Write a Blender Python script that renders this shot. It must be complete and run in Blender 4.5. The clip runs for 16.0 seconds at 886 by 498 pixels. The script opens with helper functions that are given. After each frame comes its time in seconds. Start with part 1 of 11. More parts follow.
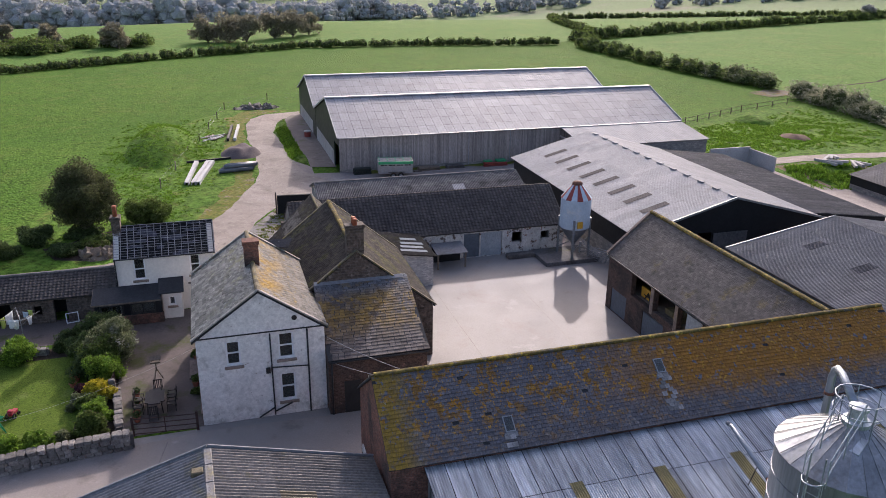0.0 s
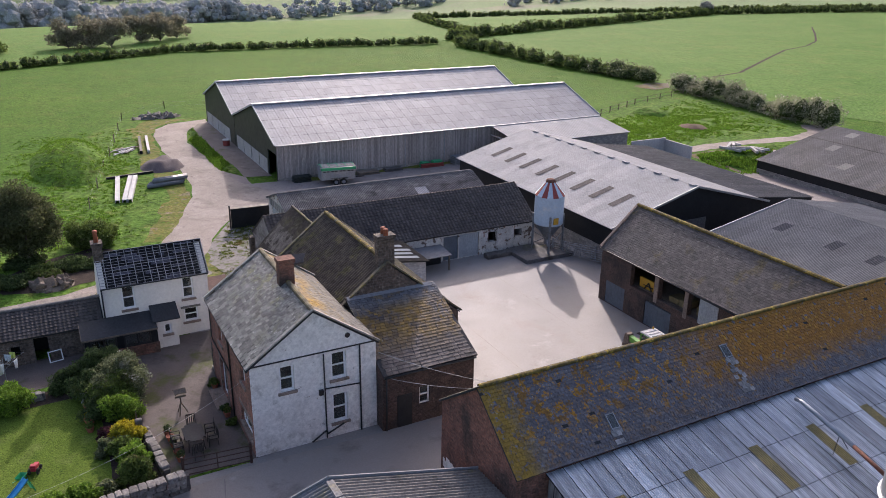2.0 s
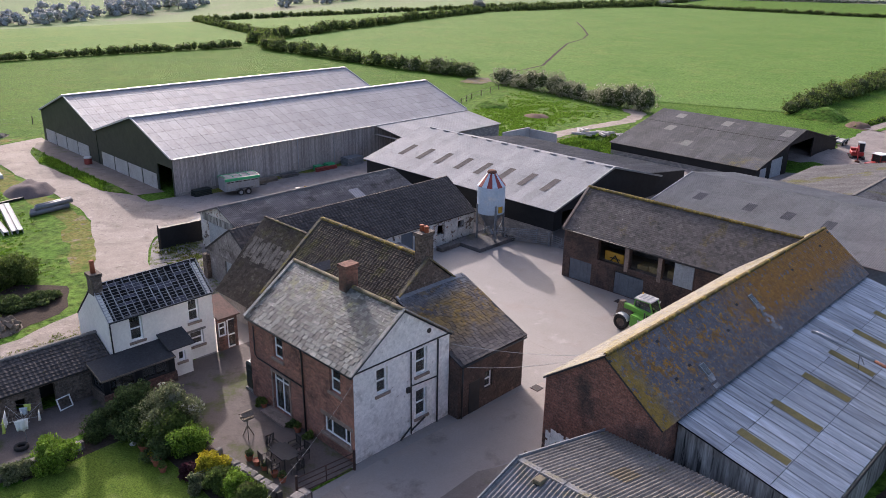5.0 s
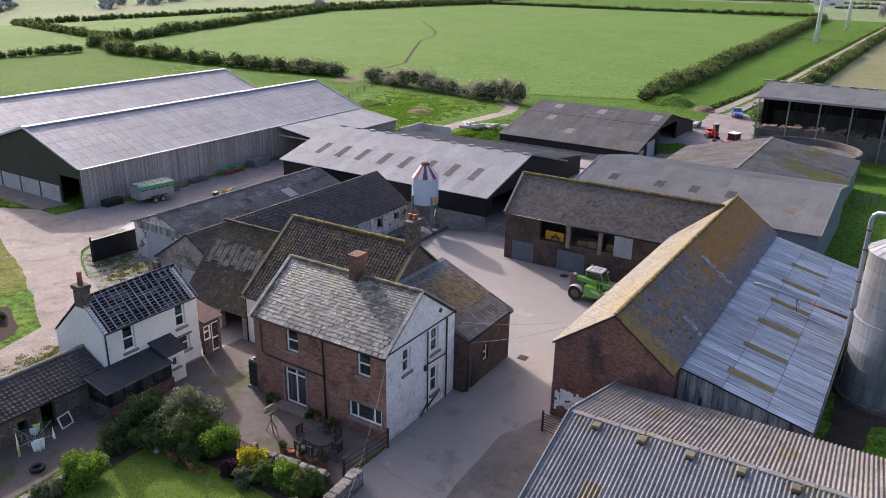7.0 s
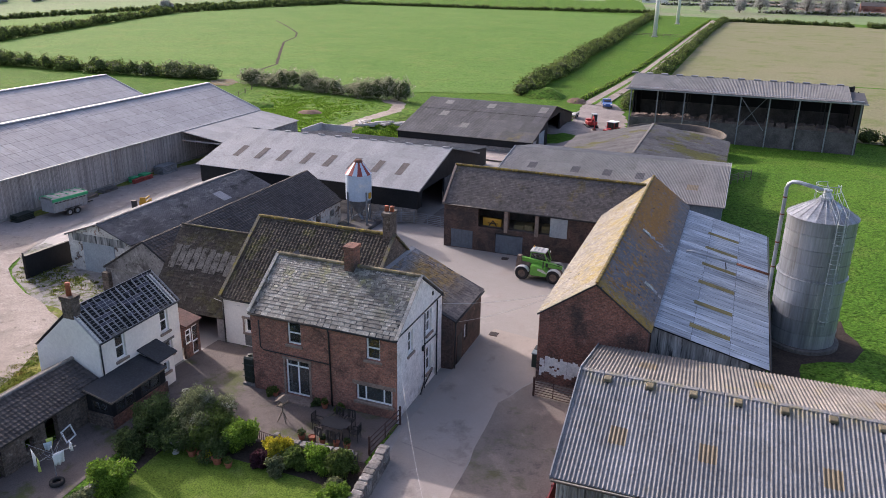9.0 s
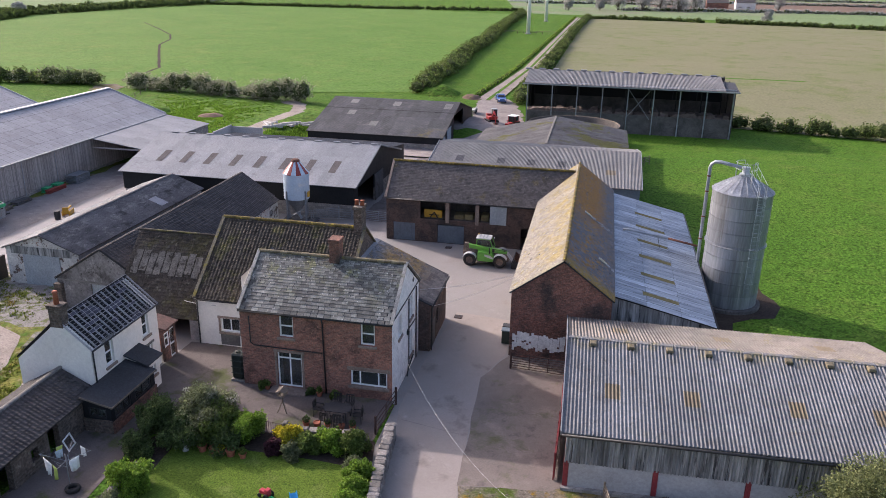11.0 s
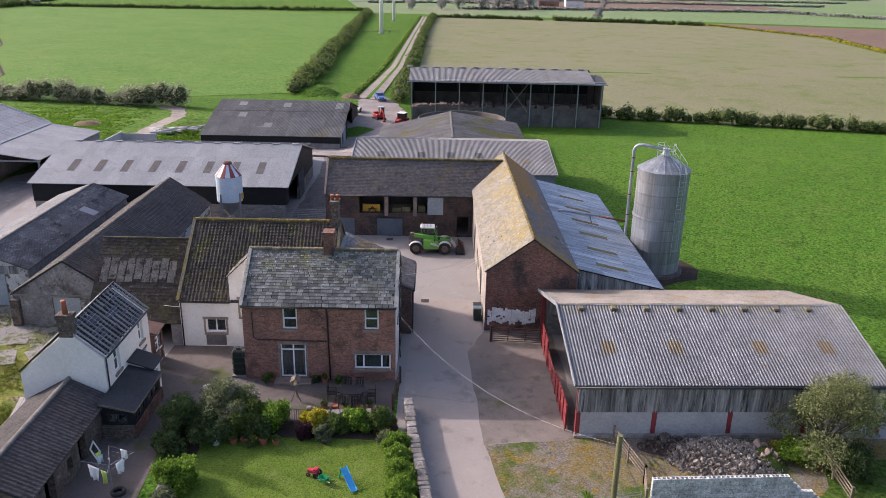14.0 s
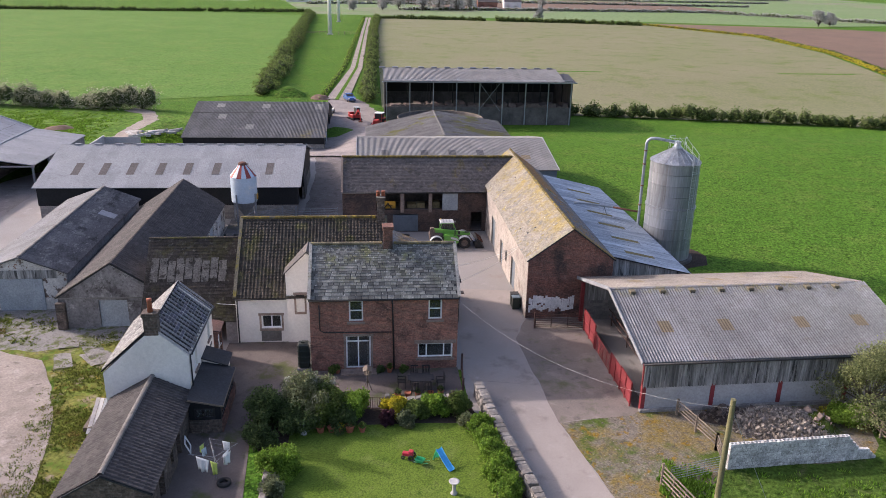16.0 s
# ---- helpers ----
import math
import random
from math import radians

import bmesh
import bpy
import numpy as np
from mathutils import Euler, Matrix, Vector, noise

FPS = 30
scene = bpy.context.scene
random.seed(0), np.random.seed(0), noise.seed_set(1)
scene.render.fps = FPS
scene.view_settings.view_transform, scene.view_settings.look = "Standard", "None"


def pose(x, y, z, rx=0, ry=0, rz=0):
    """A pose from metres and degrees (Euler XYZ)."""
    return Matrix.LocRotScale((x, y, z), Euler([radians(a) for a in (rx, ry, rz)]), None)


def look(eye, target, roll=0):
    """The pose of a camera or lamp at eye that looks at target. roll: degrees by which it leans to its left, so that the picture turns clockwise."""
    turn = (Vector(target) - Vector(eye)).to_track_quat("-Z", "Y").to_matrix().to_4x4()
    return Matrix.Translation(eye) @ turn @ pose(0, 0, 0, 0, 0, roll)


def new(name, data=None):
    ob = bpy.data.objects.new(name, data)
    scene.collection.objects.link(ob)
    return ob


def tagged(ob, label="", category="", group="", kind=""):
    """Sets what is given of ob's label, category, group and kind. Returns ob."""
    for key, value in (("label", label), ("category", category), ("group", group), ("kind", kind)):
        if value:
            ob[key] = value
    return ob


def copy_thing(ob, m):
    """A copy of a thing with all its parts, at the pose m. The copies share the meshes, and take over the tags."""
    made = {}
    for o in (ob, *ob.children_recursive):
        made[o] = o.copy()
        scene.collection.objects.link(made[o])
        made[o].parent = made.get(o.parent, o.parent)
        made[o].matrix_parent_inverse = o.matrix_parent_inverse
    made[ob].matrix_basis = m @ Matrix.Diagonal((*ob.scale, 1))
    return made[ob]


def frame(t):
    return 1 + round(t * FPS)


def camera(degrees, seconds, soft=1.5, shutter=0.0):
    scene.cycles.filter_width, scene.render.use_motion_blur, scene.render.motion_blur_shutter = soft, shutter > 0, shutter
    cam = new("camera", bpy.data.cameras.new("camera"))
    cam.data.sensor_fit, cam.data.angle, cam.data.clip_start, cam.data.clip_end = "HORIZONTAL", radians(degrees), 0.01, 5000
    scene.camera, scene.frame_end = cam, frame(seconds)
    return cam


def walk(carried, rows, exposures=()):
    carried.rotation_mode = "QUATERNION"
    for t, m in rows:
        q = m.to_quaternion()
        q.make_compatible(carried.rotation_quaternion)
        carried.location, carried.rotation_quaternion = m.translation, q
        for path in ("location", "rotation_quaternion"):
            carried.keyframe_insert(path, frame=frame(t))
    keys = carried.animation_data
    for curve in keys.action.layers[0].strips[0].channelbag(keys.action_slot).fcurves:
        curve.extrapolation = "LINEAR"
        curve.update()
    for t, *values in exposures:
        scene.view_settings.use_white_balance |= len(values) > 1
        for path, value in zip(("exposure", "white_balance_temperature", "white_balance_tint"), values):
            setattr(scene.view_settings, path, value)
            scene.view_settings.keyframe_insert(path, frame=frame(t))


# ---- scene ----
cam = camera(59.6, 16.0, soft=0.6)
METRES, EYE, TILT, LEAN, TURN = 66.0, 23.5, 0.0, 0.0, -17.1
ROWS = [
    (0.0, 0.0, 0.0, 0.0, 0.28, -20.69, -0.73),
    (0.5, -0.0349, 0.0027, 0.0003, -2.26, -20.67, -0.75),
    (1.0, -0.073, 0.007, 0.0007, -5.13, -20.66, -0.77),
    (1.5, -0.1085, 0.0126, 0.0012, -7.79, -20.63, -0.79),
    (2.0, -0.1476, 0.02, 0.0017, -10.68, -20.6, -0.82),
    (2.5, -0.1841, 0.0275, 0.0019, -13.34, -20.55, -0.84),
    (3.0, -0.2237, 0.0359, 0.0019, -16.24, -20.51, -0.86),
    (3.5, -0.2596, 0.0433, 0.0018, -19.04, -20.46, -0.87),
    (6.0, -0.4372, 0.0862, 0.0025, -34.2, -20.28, -0.95),
    (6.5, -0.4683, 0.0958, 0.0023, -37.22, -20.25, -0.97),
    (7.0, -0.5008, 0.107, 0.0024, -40.37, -20.21, -0.95),
    (7.5, -0.5296, 0.1183, 0.0026, -43.18, -20.17, -0.96),
    (8.0, -0.5594, 0.1313, 0.0032, -46.07, -20.14, -1.0),
    (8.5, -0.5855, 0.1435, 0.0039, -48.8, -20.1, -1.0),
    (9.0, -0.6126, 0.1569, 0.005, -51.65, -20.07, -1.0),
    (11.5, -0.7187, 0.2241, 0.0085, -63.65, -19.94, -1.03),
    (12.0, -0.7372, 0.2395, 0.0093, -65.96, -19.91, -1.05),
    (12.5, -0.7535, 0.2542, 0.0097, -68.02, -19.88, -1.08),
    (13.0, -0.7701, 0.2708, 0.0101, -70.21, -19.86, -1.09),
    (13.5, -0.7849, 0.2882, 0.0101, -71.97, -19.82, -1.13),
    (14.0, -0.8004, 0.3092, 0.0105, -73.26, -19.79, -1.15),
    (14.5, -0.8145, 0.3307, 0.0109, -74.34, -19.75, -1.19),
    (15.0, -0.8297, 0.3563, 0.0108, -75.61, -19.7, -1.19),
    (15.5, -0.8439, 0.3828, 0.0103, -76.86, -19.67, -1.19),
    (16.0, -0.8588, 0.414, 0.0094, -78.22, -19.63, -1.21),
]
walk(cam, [(t, pose(0, 0, EYE, TILT, LEAN, TURN) @ pose(METRES * x, METRES * y, METRES * z, 90 + pitch, roll, yaw)) for t, x, y, z, yaw, pitch, roll in ROWS],
     [(0.0, 0.69, 6320, 22), (4.0, 0.82, 6320, 22), (8.0, 0.96, 6320, 22), (16.0, 0.98, 6320, 22)])

# ---- world and sun ----
SUN_DIR = Vector((0.44, 0.90, 0.52)).normalized()  # towards the sun
world = bpy.data.worlds.new("sky")
scene.world = world
world.use_nodes = True
wn = world.node_tree
sky = wn.nodes.new("ShaderNodeTexSky")
sky.sky_type, sky.sun_disc = "NISHITA", False
sky.sun_elevation = math.asin(SUN_DIR.z)
sky.sun_rotation = math.atan2(SUN_DIR.x, SUN_DIR.y)
sky.dust_density = 4.0
wn.links.new(sky.outputs[0], wn.nodes["Background"].inputs[0])
wn.nodes["Background"].inputs[1].default_value = 0.15
sun = new("sun", bpy.data.lights.new("sun", "SUN"))
sun.data.energy, sun.data.angle, sun.data.color = 2.4, radians(0.9), (1.0, 0.93, 0.83)
sun.matrix_world = look(SUN_DIR * 200, (0, 0, 0))


# ---- materials ----
def material(name, a, b, scale=0.6, rough=0.85, grain=9.0, contrast=0.35, bump=0.25, bump_scale=30.0, metal=0.0,
             piece=0.0, spots=(), spec=0.35, bricks=None, stretch=None, depth=0.02):
    """Two tones mixed by a broad noise, a fine grain, patches (colour, scale, low, high), a chance tone for each piece."""
    m = bpy.data.materials.new(name)
    m.use_nodes = True
    nt = m.node_tree
    nd, ln = nt.nodes, nt.links
    bsdf = nd["Principled BSDF"]
    geo = nd.new("ShaderNodeNewGeometry")
    place = geo.outputs["Position"]
    if not stretch:  # turn the noise out of line with the walls
        mp = nd.new("ShaderNodeMapping")
        mp.inputs["Rotation"].default_value = (0.61, 0.37, 0.83)
        ln.new(place, mp.inputs[0])
        place = mp.outputs[0]
    else:
        mp = nd.new("ShaderNodeMapping")
        mp.inputs["Scale"].default_value = stretch
        ln.new(place, mp.inputs[0])
        place = mp.outputs[0]

    def noisy(s, detail=5.0, r=0.6):
        n = nd.new("ShaderNodeTexNoise")
        n.inputs["Scale"].default_value, n.inputs["Detail"].default_value, n.inputs["Roughness"].default_value = s, detail, r
        ln.new(place, n.inputs["Vector"])
        return n.outputs[0]

    def ramp(sock, lo, hi):
        r = nd.new("ShaderNodeMapRange")
        r.inputs[1].default_value, r.inputs[2].default_value = lo, hi
        ln.new(sock, r.inputs[0])
        return r.outputs[0]

    def mixed(fac, c1, c2, mode="MIX"):
        x = nd.new("ShaderNodeMix")
        x.data_type, x.blend_type = "RGBA", mode
        for sock, v in ((x.inputs[0], fac), (x.inputs[6], c1), (x.inputs[7], c2)):
            if isinstance(v, (int, float)):
                sock.default_value = v
            elif isinstance(v, tuple):
                sock.default_value = (*v, 1)
            else:
                ln.new(v, sock)
        return x.outputs[2]

    col = mixed(ramp(noisy(scale), 0.32, 0.68), a, b)
    height = None
    if bricks:
        mortar, size = bricks
        sep = nd.new("ShaderNodeSeparateXYZ")
        ln.new(geo.outputs["Position"], sep.inputs[0])
        add = nd.new("ShaderNodeMath")
        ln.new(sep.outputs[0], add.inputs[0])
        ln.new(sep.outputs[1], add.inputs[1])
        com = nd.new("ShaderNodeCombineXYZ")
        ln.new(add.outputs[0], com.inputs[0])
        ln.new(sep.outputs[2], com.inputs[1])
        bt = nd.new("ShaderNodeTexBrick")
        bt.inputs["Scale"].default_value = 1.0
        bt.inputs["Brick Width"].default_value, bt.inputs["Row Height"].default_value = size
        bt.inputs["Mortar Size"].default_value = size[1] * 0.09
        bt.inputs["Mortar Smooth"].default_value = 0.3
        bt.inputs["Color1"].default_value, bt.inputs["Color2"].default_value = (0.62, 0.62, 0.62, 1), (1.25, 1.2, 1.15, 1)
        bt.inputs["Mortar"].default_value = (1, 1, 1, 1)
        ln.new(com.outputs[0], bt.inputs["Vector"])
        col = mixed(bt.outputs["Fac"], mixed(0.8, col, bt.outputs["Color"], "MULTIPLY"), mortar)
        height = ramp(bt.outputs["Fac"], 1.0, 0.0)
    for colour, s, lo, hi, *level in spots:
        mask = ramp(noisy(s, 8.0, 0.68), lo, hi)
        for axis, near, far in level:  # growth that thins out along x, y or z
            sep2 = nd.new("ShaderNodeSeparateXYZ")
            ln.new(geo.outputs["Position"], sep2.inputs[0])
            mul = nd.new("ShaderNodeMath")
            mul.operation = "MULTIPLY"
            ln.new(mask, mul.inputs[0])
            ln.new(ramp(sep2.outputs[axis], near, far), mul.inputs[1])
            mask = mul.outputs[0]
        col = mixed(mask, col, colour)
    fine = noisy(grain, 6.0, 0.7)
    g = nd.new("ShaderNodeMapRange")
    g.inputs[1].default_value, g.inputs[2].default_value = 0.33, 0.67
    g.inputs[3].default_value, g.inputs[4].default_value = 1 - contrast, 1 + contrast
    ln.new(fine, g.inputs[0])
    col = mixed(1.0, col, g.outputs[0], "MULTIPLY")
    if piece:
        info = nd.new("ShaderNodeObjectInfo")
        s = nd.new("ShaderNodeMath")
        ln.new(info.outputs["Random"], s.inputs[0])
        ln.new(geo.outputs["Random Per Island"], s.inputs[1])
        fr = nd.new("ShaderNodeMath")
        fr.operation = "FRACT"
        ln.new(s.outputs[0], fr.inputs[0])
        r = nd.new("ShaderNodeMapRange")
        r.inputs[3].default_value, r.inputs[4].default_value = 1 - piece, 1 + piece
        ln.new(fr.outputs[0], r.inputs[0])
        col = mixed(1.0, col, r.outputs[0], "MULTIPLY")
    ln.new(col, bsdf.inputs["Base Color"])
    rr = nd.new("ShaderNodeMapRange")
    rr.inputs[3].default_value, rr.inputs[4].default_value = max(0.05, rough - 0.12), min(1, rough + 0.1)
    ln.new(noisy(scale * 4), rr.inputs[0])
    ln.new(rr.outputs[0], bsdf.inputs["Roughness"])
    bsdf.inputs["Metallic"].default_value = metal
    bsdf.inputs["Specular IOR Level"].default_value = spec
    if bump:
        bp = nd.new("ShaderNodeBump")
        bp.inputs["Strength"].default_value, bp.inputs["Distance"].default_value = bump, depth
        ln.new(noisy(bump_scale, 4.0), bp.inputs["Height"])
        if height:
            b2 = nd.new("ShaderNodeBump")
            b2.inputs["Strength"].default_value, b2.inputs["Distance"].default_value = 0.6, 0.012
            ln.new(height, b2.inputs["Height"])
            ln.new(bp.outputs[0], b2.inputs["Normal"])
            bp = b2
        ln.new(bp.outputs[0], bsdf.inputs["Normal"])
    return m


def foliage(name, a, b, dry=None):
    m = material(name, a, b, scale=0.9, rough=0.7, grain=4.0, contrast=0.4, bump=0, piece=0.45, spec=0.25,
                 spots=((dry, 0.9, 0.56, 0.66),) if dry else ())
    nt = m.node_tree
    bsdf, out = nt.nodes["Principled BSDF"], nt.nodes["Material Output"]
    thin, both = nt.nodes.new("ShaderNodeBsdfTranslucent"), nt.nodes.new("ShaderNodeMixShader")
    both.inputs[0].default_value = 0.42
    nt.links.new(bsdf.inputs["Base Color"].links[0].from_socket, thin.inputs[0])
    nt.links.new(bsdf.outputs[0], both.inputs[1])
    nt.links.new(thin.outputs[0], both.inputs[2])
    nt.links.new(both.outputs[0], out.inputs[0])
    return m


GLASS = bpy.data.materials.new("window_glass")
GLASS.use_nodes = True
gb = GLASS.node_tree.nodes["Principled BSDF"]
gb.inputs["Base Color"].default_value = (0.35, 0.38, 0.38, 1)
gb.inputs["Roughness"].default_value, gb.inputs["Transmission Weight"].default_value = 0.02, 0.9

OCHRE, MOSS, PALE = (0.30, 0.17, 0.025), (0.10, 0.10, 0.025), (0.36, 0.36, 0.33)
BRICK = material("red_brick", (0.370, 0.165, 0.118), (0.215, 0.106, 0.081), 0.9, 0.9, 10, 0.4, 0.35, 60, bricks=((0.20, 0.15, 0.12), (0.235, 0.078)),
                 spots=(((0.085, 0.050, 0.042), 0.8, 0.52, 0.68), ((0.30, 0.16, 0.115), 2.5, 0.58, 0.66), ((0.11, 0.06, 0.05), 1.2, 0.50, 0.62, (2, 1.4, -0.2))))
BRICK_OLD = material("old_red_brick", (0.265, 0.118, 0.084), (0.135, 0.074, 0.058), 0.6, 0.95, 10, 0.45, 0.45, 50, bricks=((0.14, 0.105, 0.088), (0.24, 0.085)),
                     spots=(((0.052, 0.040, 0.035), 0.6, 0.48, 0.66), ((0.24, 0.14, 0.11), 2.2, 0.60, 0.68)))
RENDER = material("whitewashed_render", (0.80, 0.775, 0.735), (0.68, 0.655, 0.615), 0.7, 0.9, 5, 0.18, 0.35, 25,
                  spots=(((0.44, 0.415, 0.375), 0.9, 0.57, 0.74), ((0.30, 0.27, 0.23), 2.8, 0.63, 0.70), ((0.33, 0.30, 0.26), 1.6, 0.50, 0.66, (2, 1.6, -0.2))))
RENDER_CLEAN = material("pale_render", (0.76, 0.73, 0.68), (0.65, 0.62, 0.58), 0.5, 0.9, 6, 0.08, 0.2, 30,
                        spots=(((0.42, 0.40, 0.36), 0.6, 0.64, 0.85),))
RENDER_OLD = material("grey_old_render", (0.36, 0.34, 0.32), (0.24, 0.22, 0.21), 0.6, 0.95, 5, 0.25, 0.4, 20,
                      spots=(((0.12, 0.10, 0.09), 0.8, 0.55, 0.7),))
PATCHY = material("flaking_whitewash", (0.60, 0.58, 0.54), (0.44, 0.42, 0.39), 0.9, 0.9, 6, 0.25, 0.4, 20,
                  spots=(((0.12, 0.09, 0.075), 1.5, 0.54, 0.58), ((0.22, 0.11, 0.08), 2.1, 0.60, 0.63)))
RENDER_STAINED = material("stained_grey_render", (0.27, 0.255, 0.25), (0.15, 0.14, 0.138), 0.7, 0.95, 6, 0.3, 0.5, 14,
                          spots=(((0.075, 0.066, 0.062), 0.55, 0.48, 0.62), ((0.36, 0.345, 0.33), 1.3, 0.58, 0.68), ((0.06, 0.053, 0.05), 2.4, 0.58, 0.66)))
RUBBLE = material("dark_rubble_stone_wall", (0.135, 0.105, 0.088), (0.062, 0.05, 0.043), 1.6, 0.95, 6, 0.5, 0.8, 6, bricks=((0.11, 0.095, 0.082), (0.36, 0.17)), spots=(((0.20, 0.17, 0.145), 2.2, 0.58, 0.66),))
STONE = material("brown_sandstone", (0.285, 0.215, 0.175), (0.185, 0.14, 0.115), 0.9, 0.9, 10, 0.3, 0.4, 30, spots=(((0.12, 0.10, 0.085), 1.6, 0.56, 0.68),))
WALLSTONE = material("lichened_wall_stone", (0.23, 0.21, 0.19), (0.13, 0.12, 0.11), 1.2, 0.95, 8, 0.35, 0.5, 20, piece=0.35, spots=((PALE, 3, 0.6, 0.7),))
SLATE_GREEN = material("green_grey_slate", (0.150, 0.150, 0.134), (0.085, 0.090, 0.080), 1.6, 0.52, 10, 0.36, 0.4, 25, piece=0.62, spec=0.5,
                       spots=(((0.125, 0.125, 0.050), 0.8, 0.50, 0.64, (2, 5.4, 6.8)), ((0.10, 0.105, 0.10), 2.0, 0.54, 0.62), (PALE, 5.0, 0.61, 0.67)))
SLATE_OCHRE = material("orange_lichened_slate", (0.112, 0.110, 0.124), (0.070, 0.071, 0.084), 1.3, 0.68, 11, 0.34, 0.45, 25, piece=0.15, spec=0.35,
                       spots=(((0.20, 0.20, 0.205), 3.2, 0.58, 0.66), ((0.17, 0.085, 0.014), 1.6, 0.53, 0.58, (2, 4.5, 5.8)), ((0.27, 0.125, 0.008), 2.4, 0.56, 0.595, (2, 4.3, 5.7)),
                              ((0.225, 0.098, 0.008), 1.0, 0.28, 0.40, (0, 15, 20), (2, 5.0, 5.7)), ((0.36, 0.19, 0.012), 5.0, 0.58, 0.62, (2, 4.5, 5.6)), ((0.20, 0.125, 0.015), 2.0, 0.36, 0.46, (0, 7.3, 6.2)), ((0.105, 0.11, 0.14), 3.4, 0.585, 0.61), ((0.30, 0.29, 0.27), 7.0, 0.655, 0.69)))
SLATE_RUST = material("rust_lichened_brown_slate", (0.115, 0.096, 0.086), (0.078, 0.066, 0.061), 1.3, 0.65, 11, 0.35, 0.5, 25, piece=0.36, spec=0.4,
                      spots=(((0.165, 0.100, 0.022), 0.9, 0.38, 0.56, (2, 3.7, 4.5)), ((0.210, 0.125, 0.016), 2.6, 0.52, 0.61, (2, 3.9, 4.7)), ((0.125, 0.130, 0.145), 1.1, 0.34, 0.50, (2, 5.05, 5.45)), ((0.25, 0.24, 0.22), 5.0, 0.64, 0.68)))
SLATE_GOLD = material("pale_ochre_slate", (0.235, 0.214, 0.172), (0.185, 0.168, 0.138), 0.5, 0.75, 9, 0.28, 0.4, 25, piece=0.18, spec=0.3,
                      spots=(((0.225, 0.172, 0.052), 0.6, 0.42, 0.60, (2, 5.0, 6.4)), ((0.15, 0.142, 0.135), 1.1, 0.52, 0.66), ((0.21, 0.165, 0.05), 1.9, 0.56, 0.66), ((0.10, 0.095, 0.09), 3.0, 0.60, 0.68), (PALE, 4.0, 0.62, 0.69)))
SLATE_PALE = material("pale_grey_lichened_slate", (0.200, 0.185, 0.160), (0.145, 0.135, 0.118), 0.8, 0.86, 9, 0.28, 0.4, 25, piece=0.22, spec=0.2,
                      spots=(((0.26, 0.165, 0.035), 0.7, 0.42, 0.58, (2, 6.0, 6.9)), ((0.22, 0.16, 0.06), 2.0, 0.56, 0.66), ((0.13, 0.125, 0.12), 1.6, 0.58, 0.68)))
SLATE_DARK = material("brown_grey_slate", (0.112, 0.098, 0.092), (0.072, 0.065, 0.063), 0.5, 0.75, 11, 0.32, 0.5, 25, piece=0.28, spec=0.35,
                      spots=(((0.13, 0.10, 0.03), 0.7, 0.56, 0.68), ((0.055, 0.05, 0.05), 1.4, 0.57, 0.66), ((0.26, 0.245, 0.225), 4.0, 0.645, 0.68)))
PANTILE = material("mossy_dark_pantile", (0.064, 0.052, 0.040), (0.040, 0.035, 0.030), 0.8, 0.85, 8, 0.35, 0.3, 25, piece=0.35, spec=0.25, spots=(((0.082, 0.078, 0.022), 0.6, 0.50, 0.66),))
PANTILE_GREY = material("dark_grey_pantile", (0.076, 0.069, 0.066), (0.050, 0.046, 0.046), 0.5, 0.85, 8, 0.22, 0.3, 25, piece=0.20, spec=0.2, spots=(((0.095, 0.088, 0.078), 1.4, 0.62, 0.72),))
CEMENT = material("weathered_cement_sheet", (0.207, 0.207, 0.213), (0.148, 0.149, 0.154), 0.35, 0.8, 7, 0.28, 0.25, 30, piece=0.10,
                  spots=(((0.118, 0.112, 0.108), 0.9, 0.52, 0.72), ((0.180, 0.160, 0.110), 0.5, 0.62, 0.8), ((0.19, 0.165, 0.075), 1.4, 0.46, 0.66, (2, 4.9, 5.14)), ((0.088, 0.084, 0.082), 2.6, 0.60, 0.72)))
CEMENT_GREY = material("grey_cement_sheet", (0.238, 0.246, 0.262), (0.200, 0.208, 0.222), 0.25, 0.75, 6, 0.2, 0.2, 30, piece=0.08, spec=0.25, spots=(((0.16, 0.165, 0.175), 0.9, 0.56, 0.72),))
CEMENT_PALE = material("pale_cement_sheet", (0.284, 0.284, 0.298), (0.240, 0.240, 0.254), 0.15, 0.62, 3, 0.14, 0.15, 30, piece=0.09,
                       spots=(((0.215, 0.203, 0.205), 0.5, 0.53, 0.75), ((0.19, 0.18, 0.18), 2.5, 0.60, 0.75)))
CEMENT_DARK = material("dark_stained_cement_sheet", (0.060, 0.062, 0.068), (0.040, 0.041, 0.046), 0.4, 0.75, 5, 0.35, 0.2, 30, piece=0.22,
                       spots=(((0.105, 0.104, 0.106), 0.6, 0.58, 0.72), ((0.085, 0.085, 0.09), 2.2, 0.57, 0.66), ((0.115, 0.098, 0.030), 0.5, 0.48, 0.62, (2, 0.9, 0.35), (1, 56, 52))))
CEMENT_MOSS = material("mossy_cement_sheet", (0.136, 0.132, 0.132), (0.090, 0.088, 0.090), 0.4, 0.85, 6, 0.3, 0.2, 30, piece=0.10, spec=0.2, spots=(((0.105, 0.104, 0.036), 0.13, 0.53, 0.60), ((0.065, 0.06, 0.055), 0.7, 0.55, 0.70)))
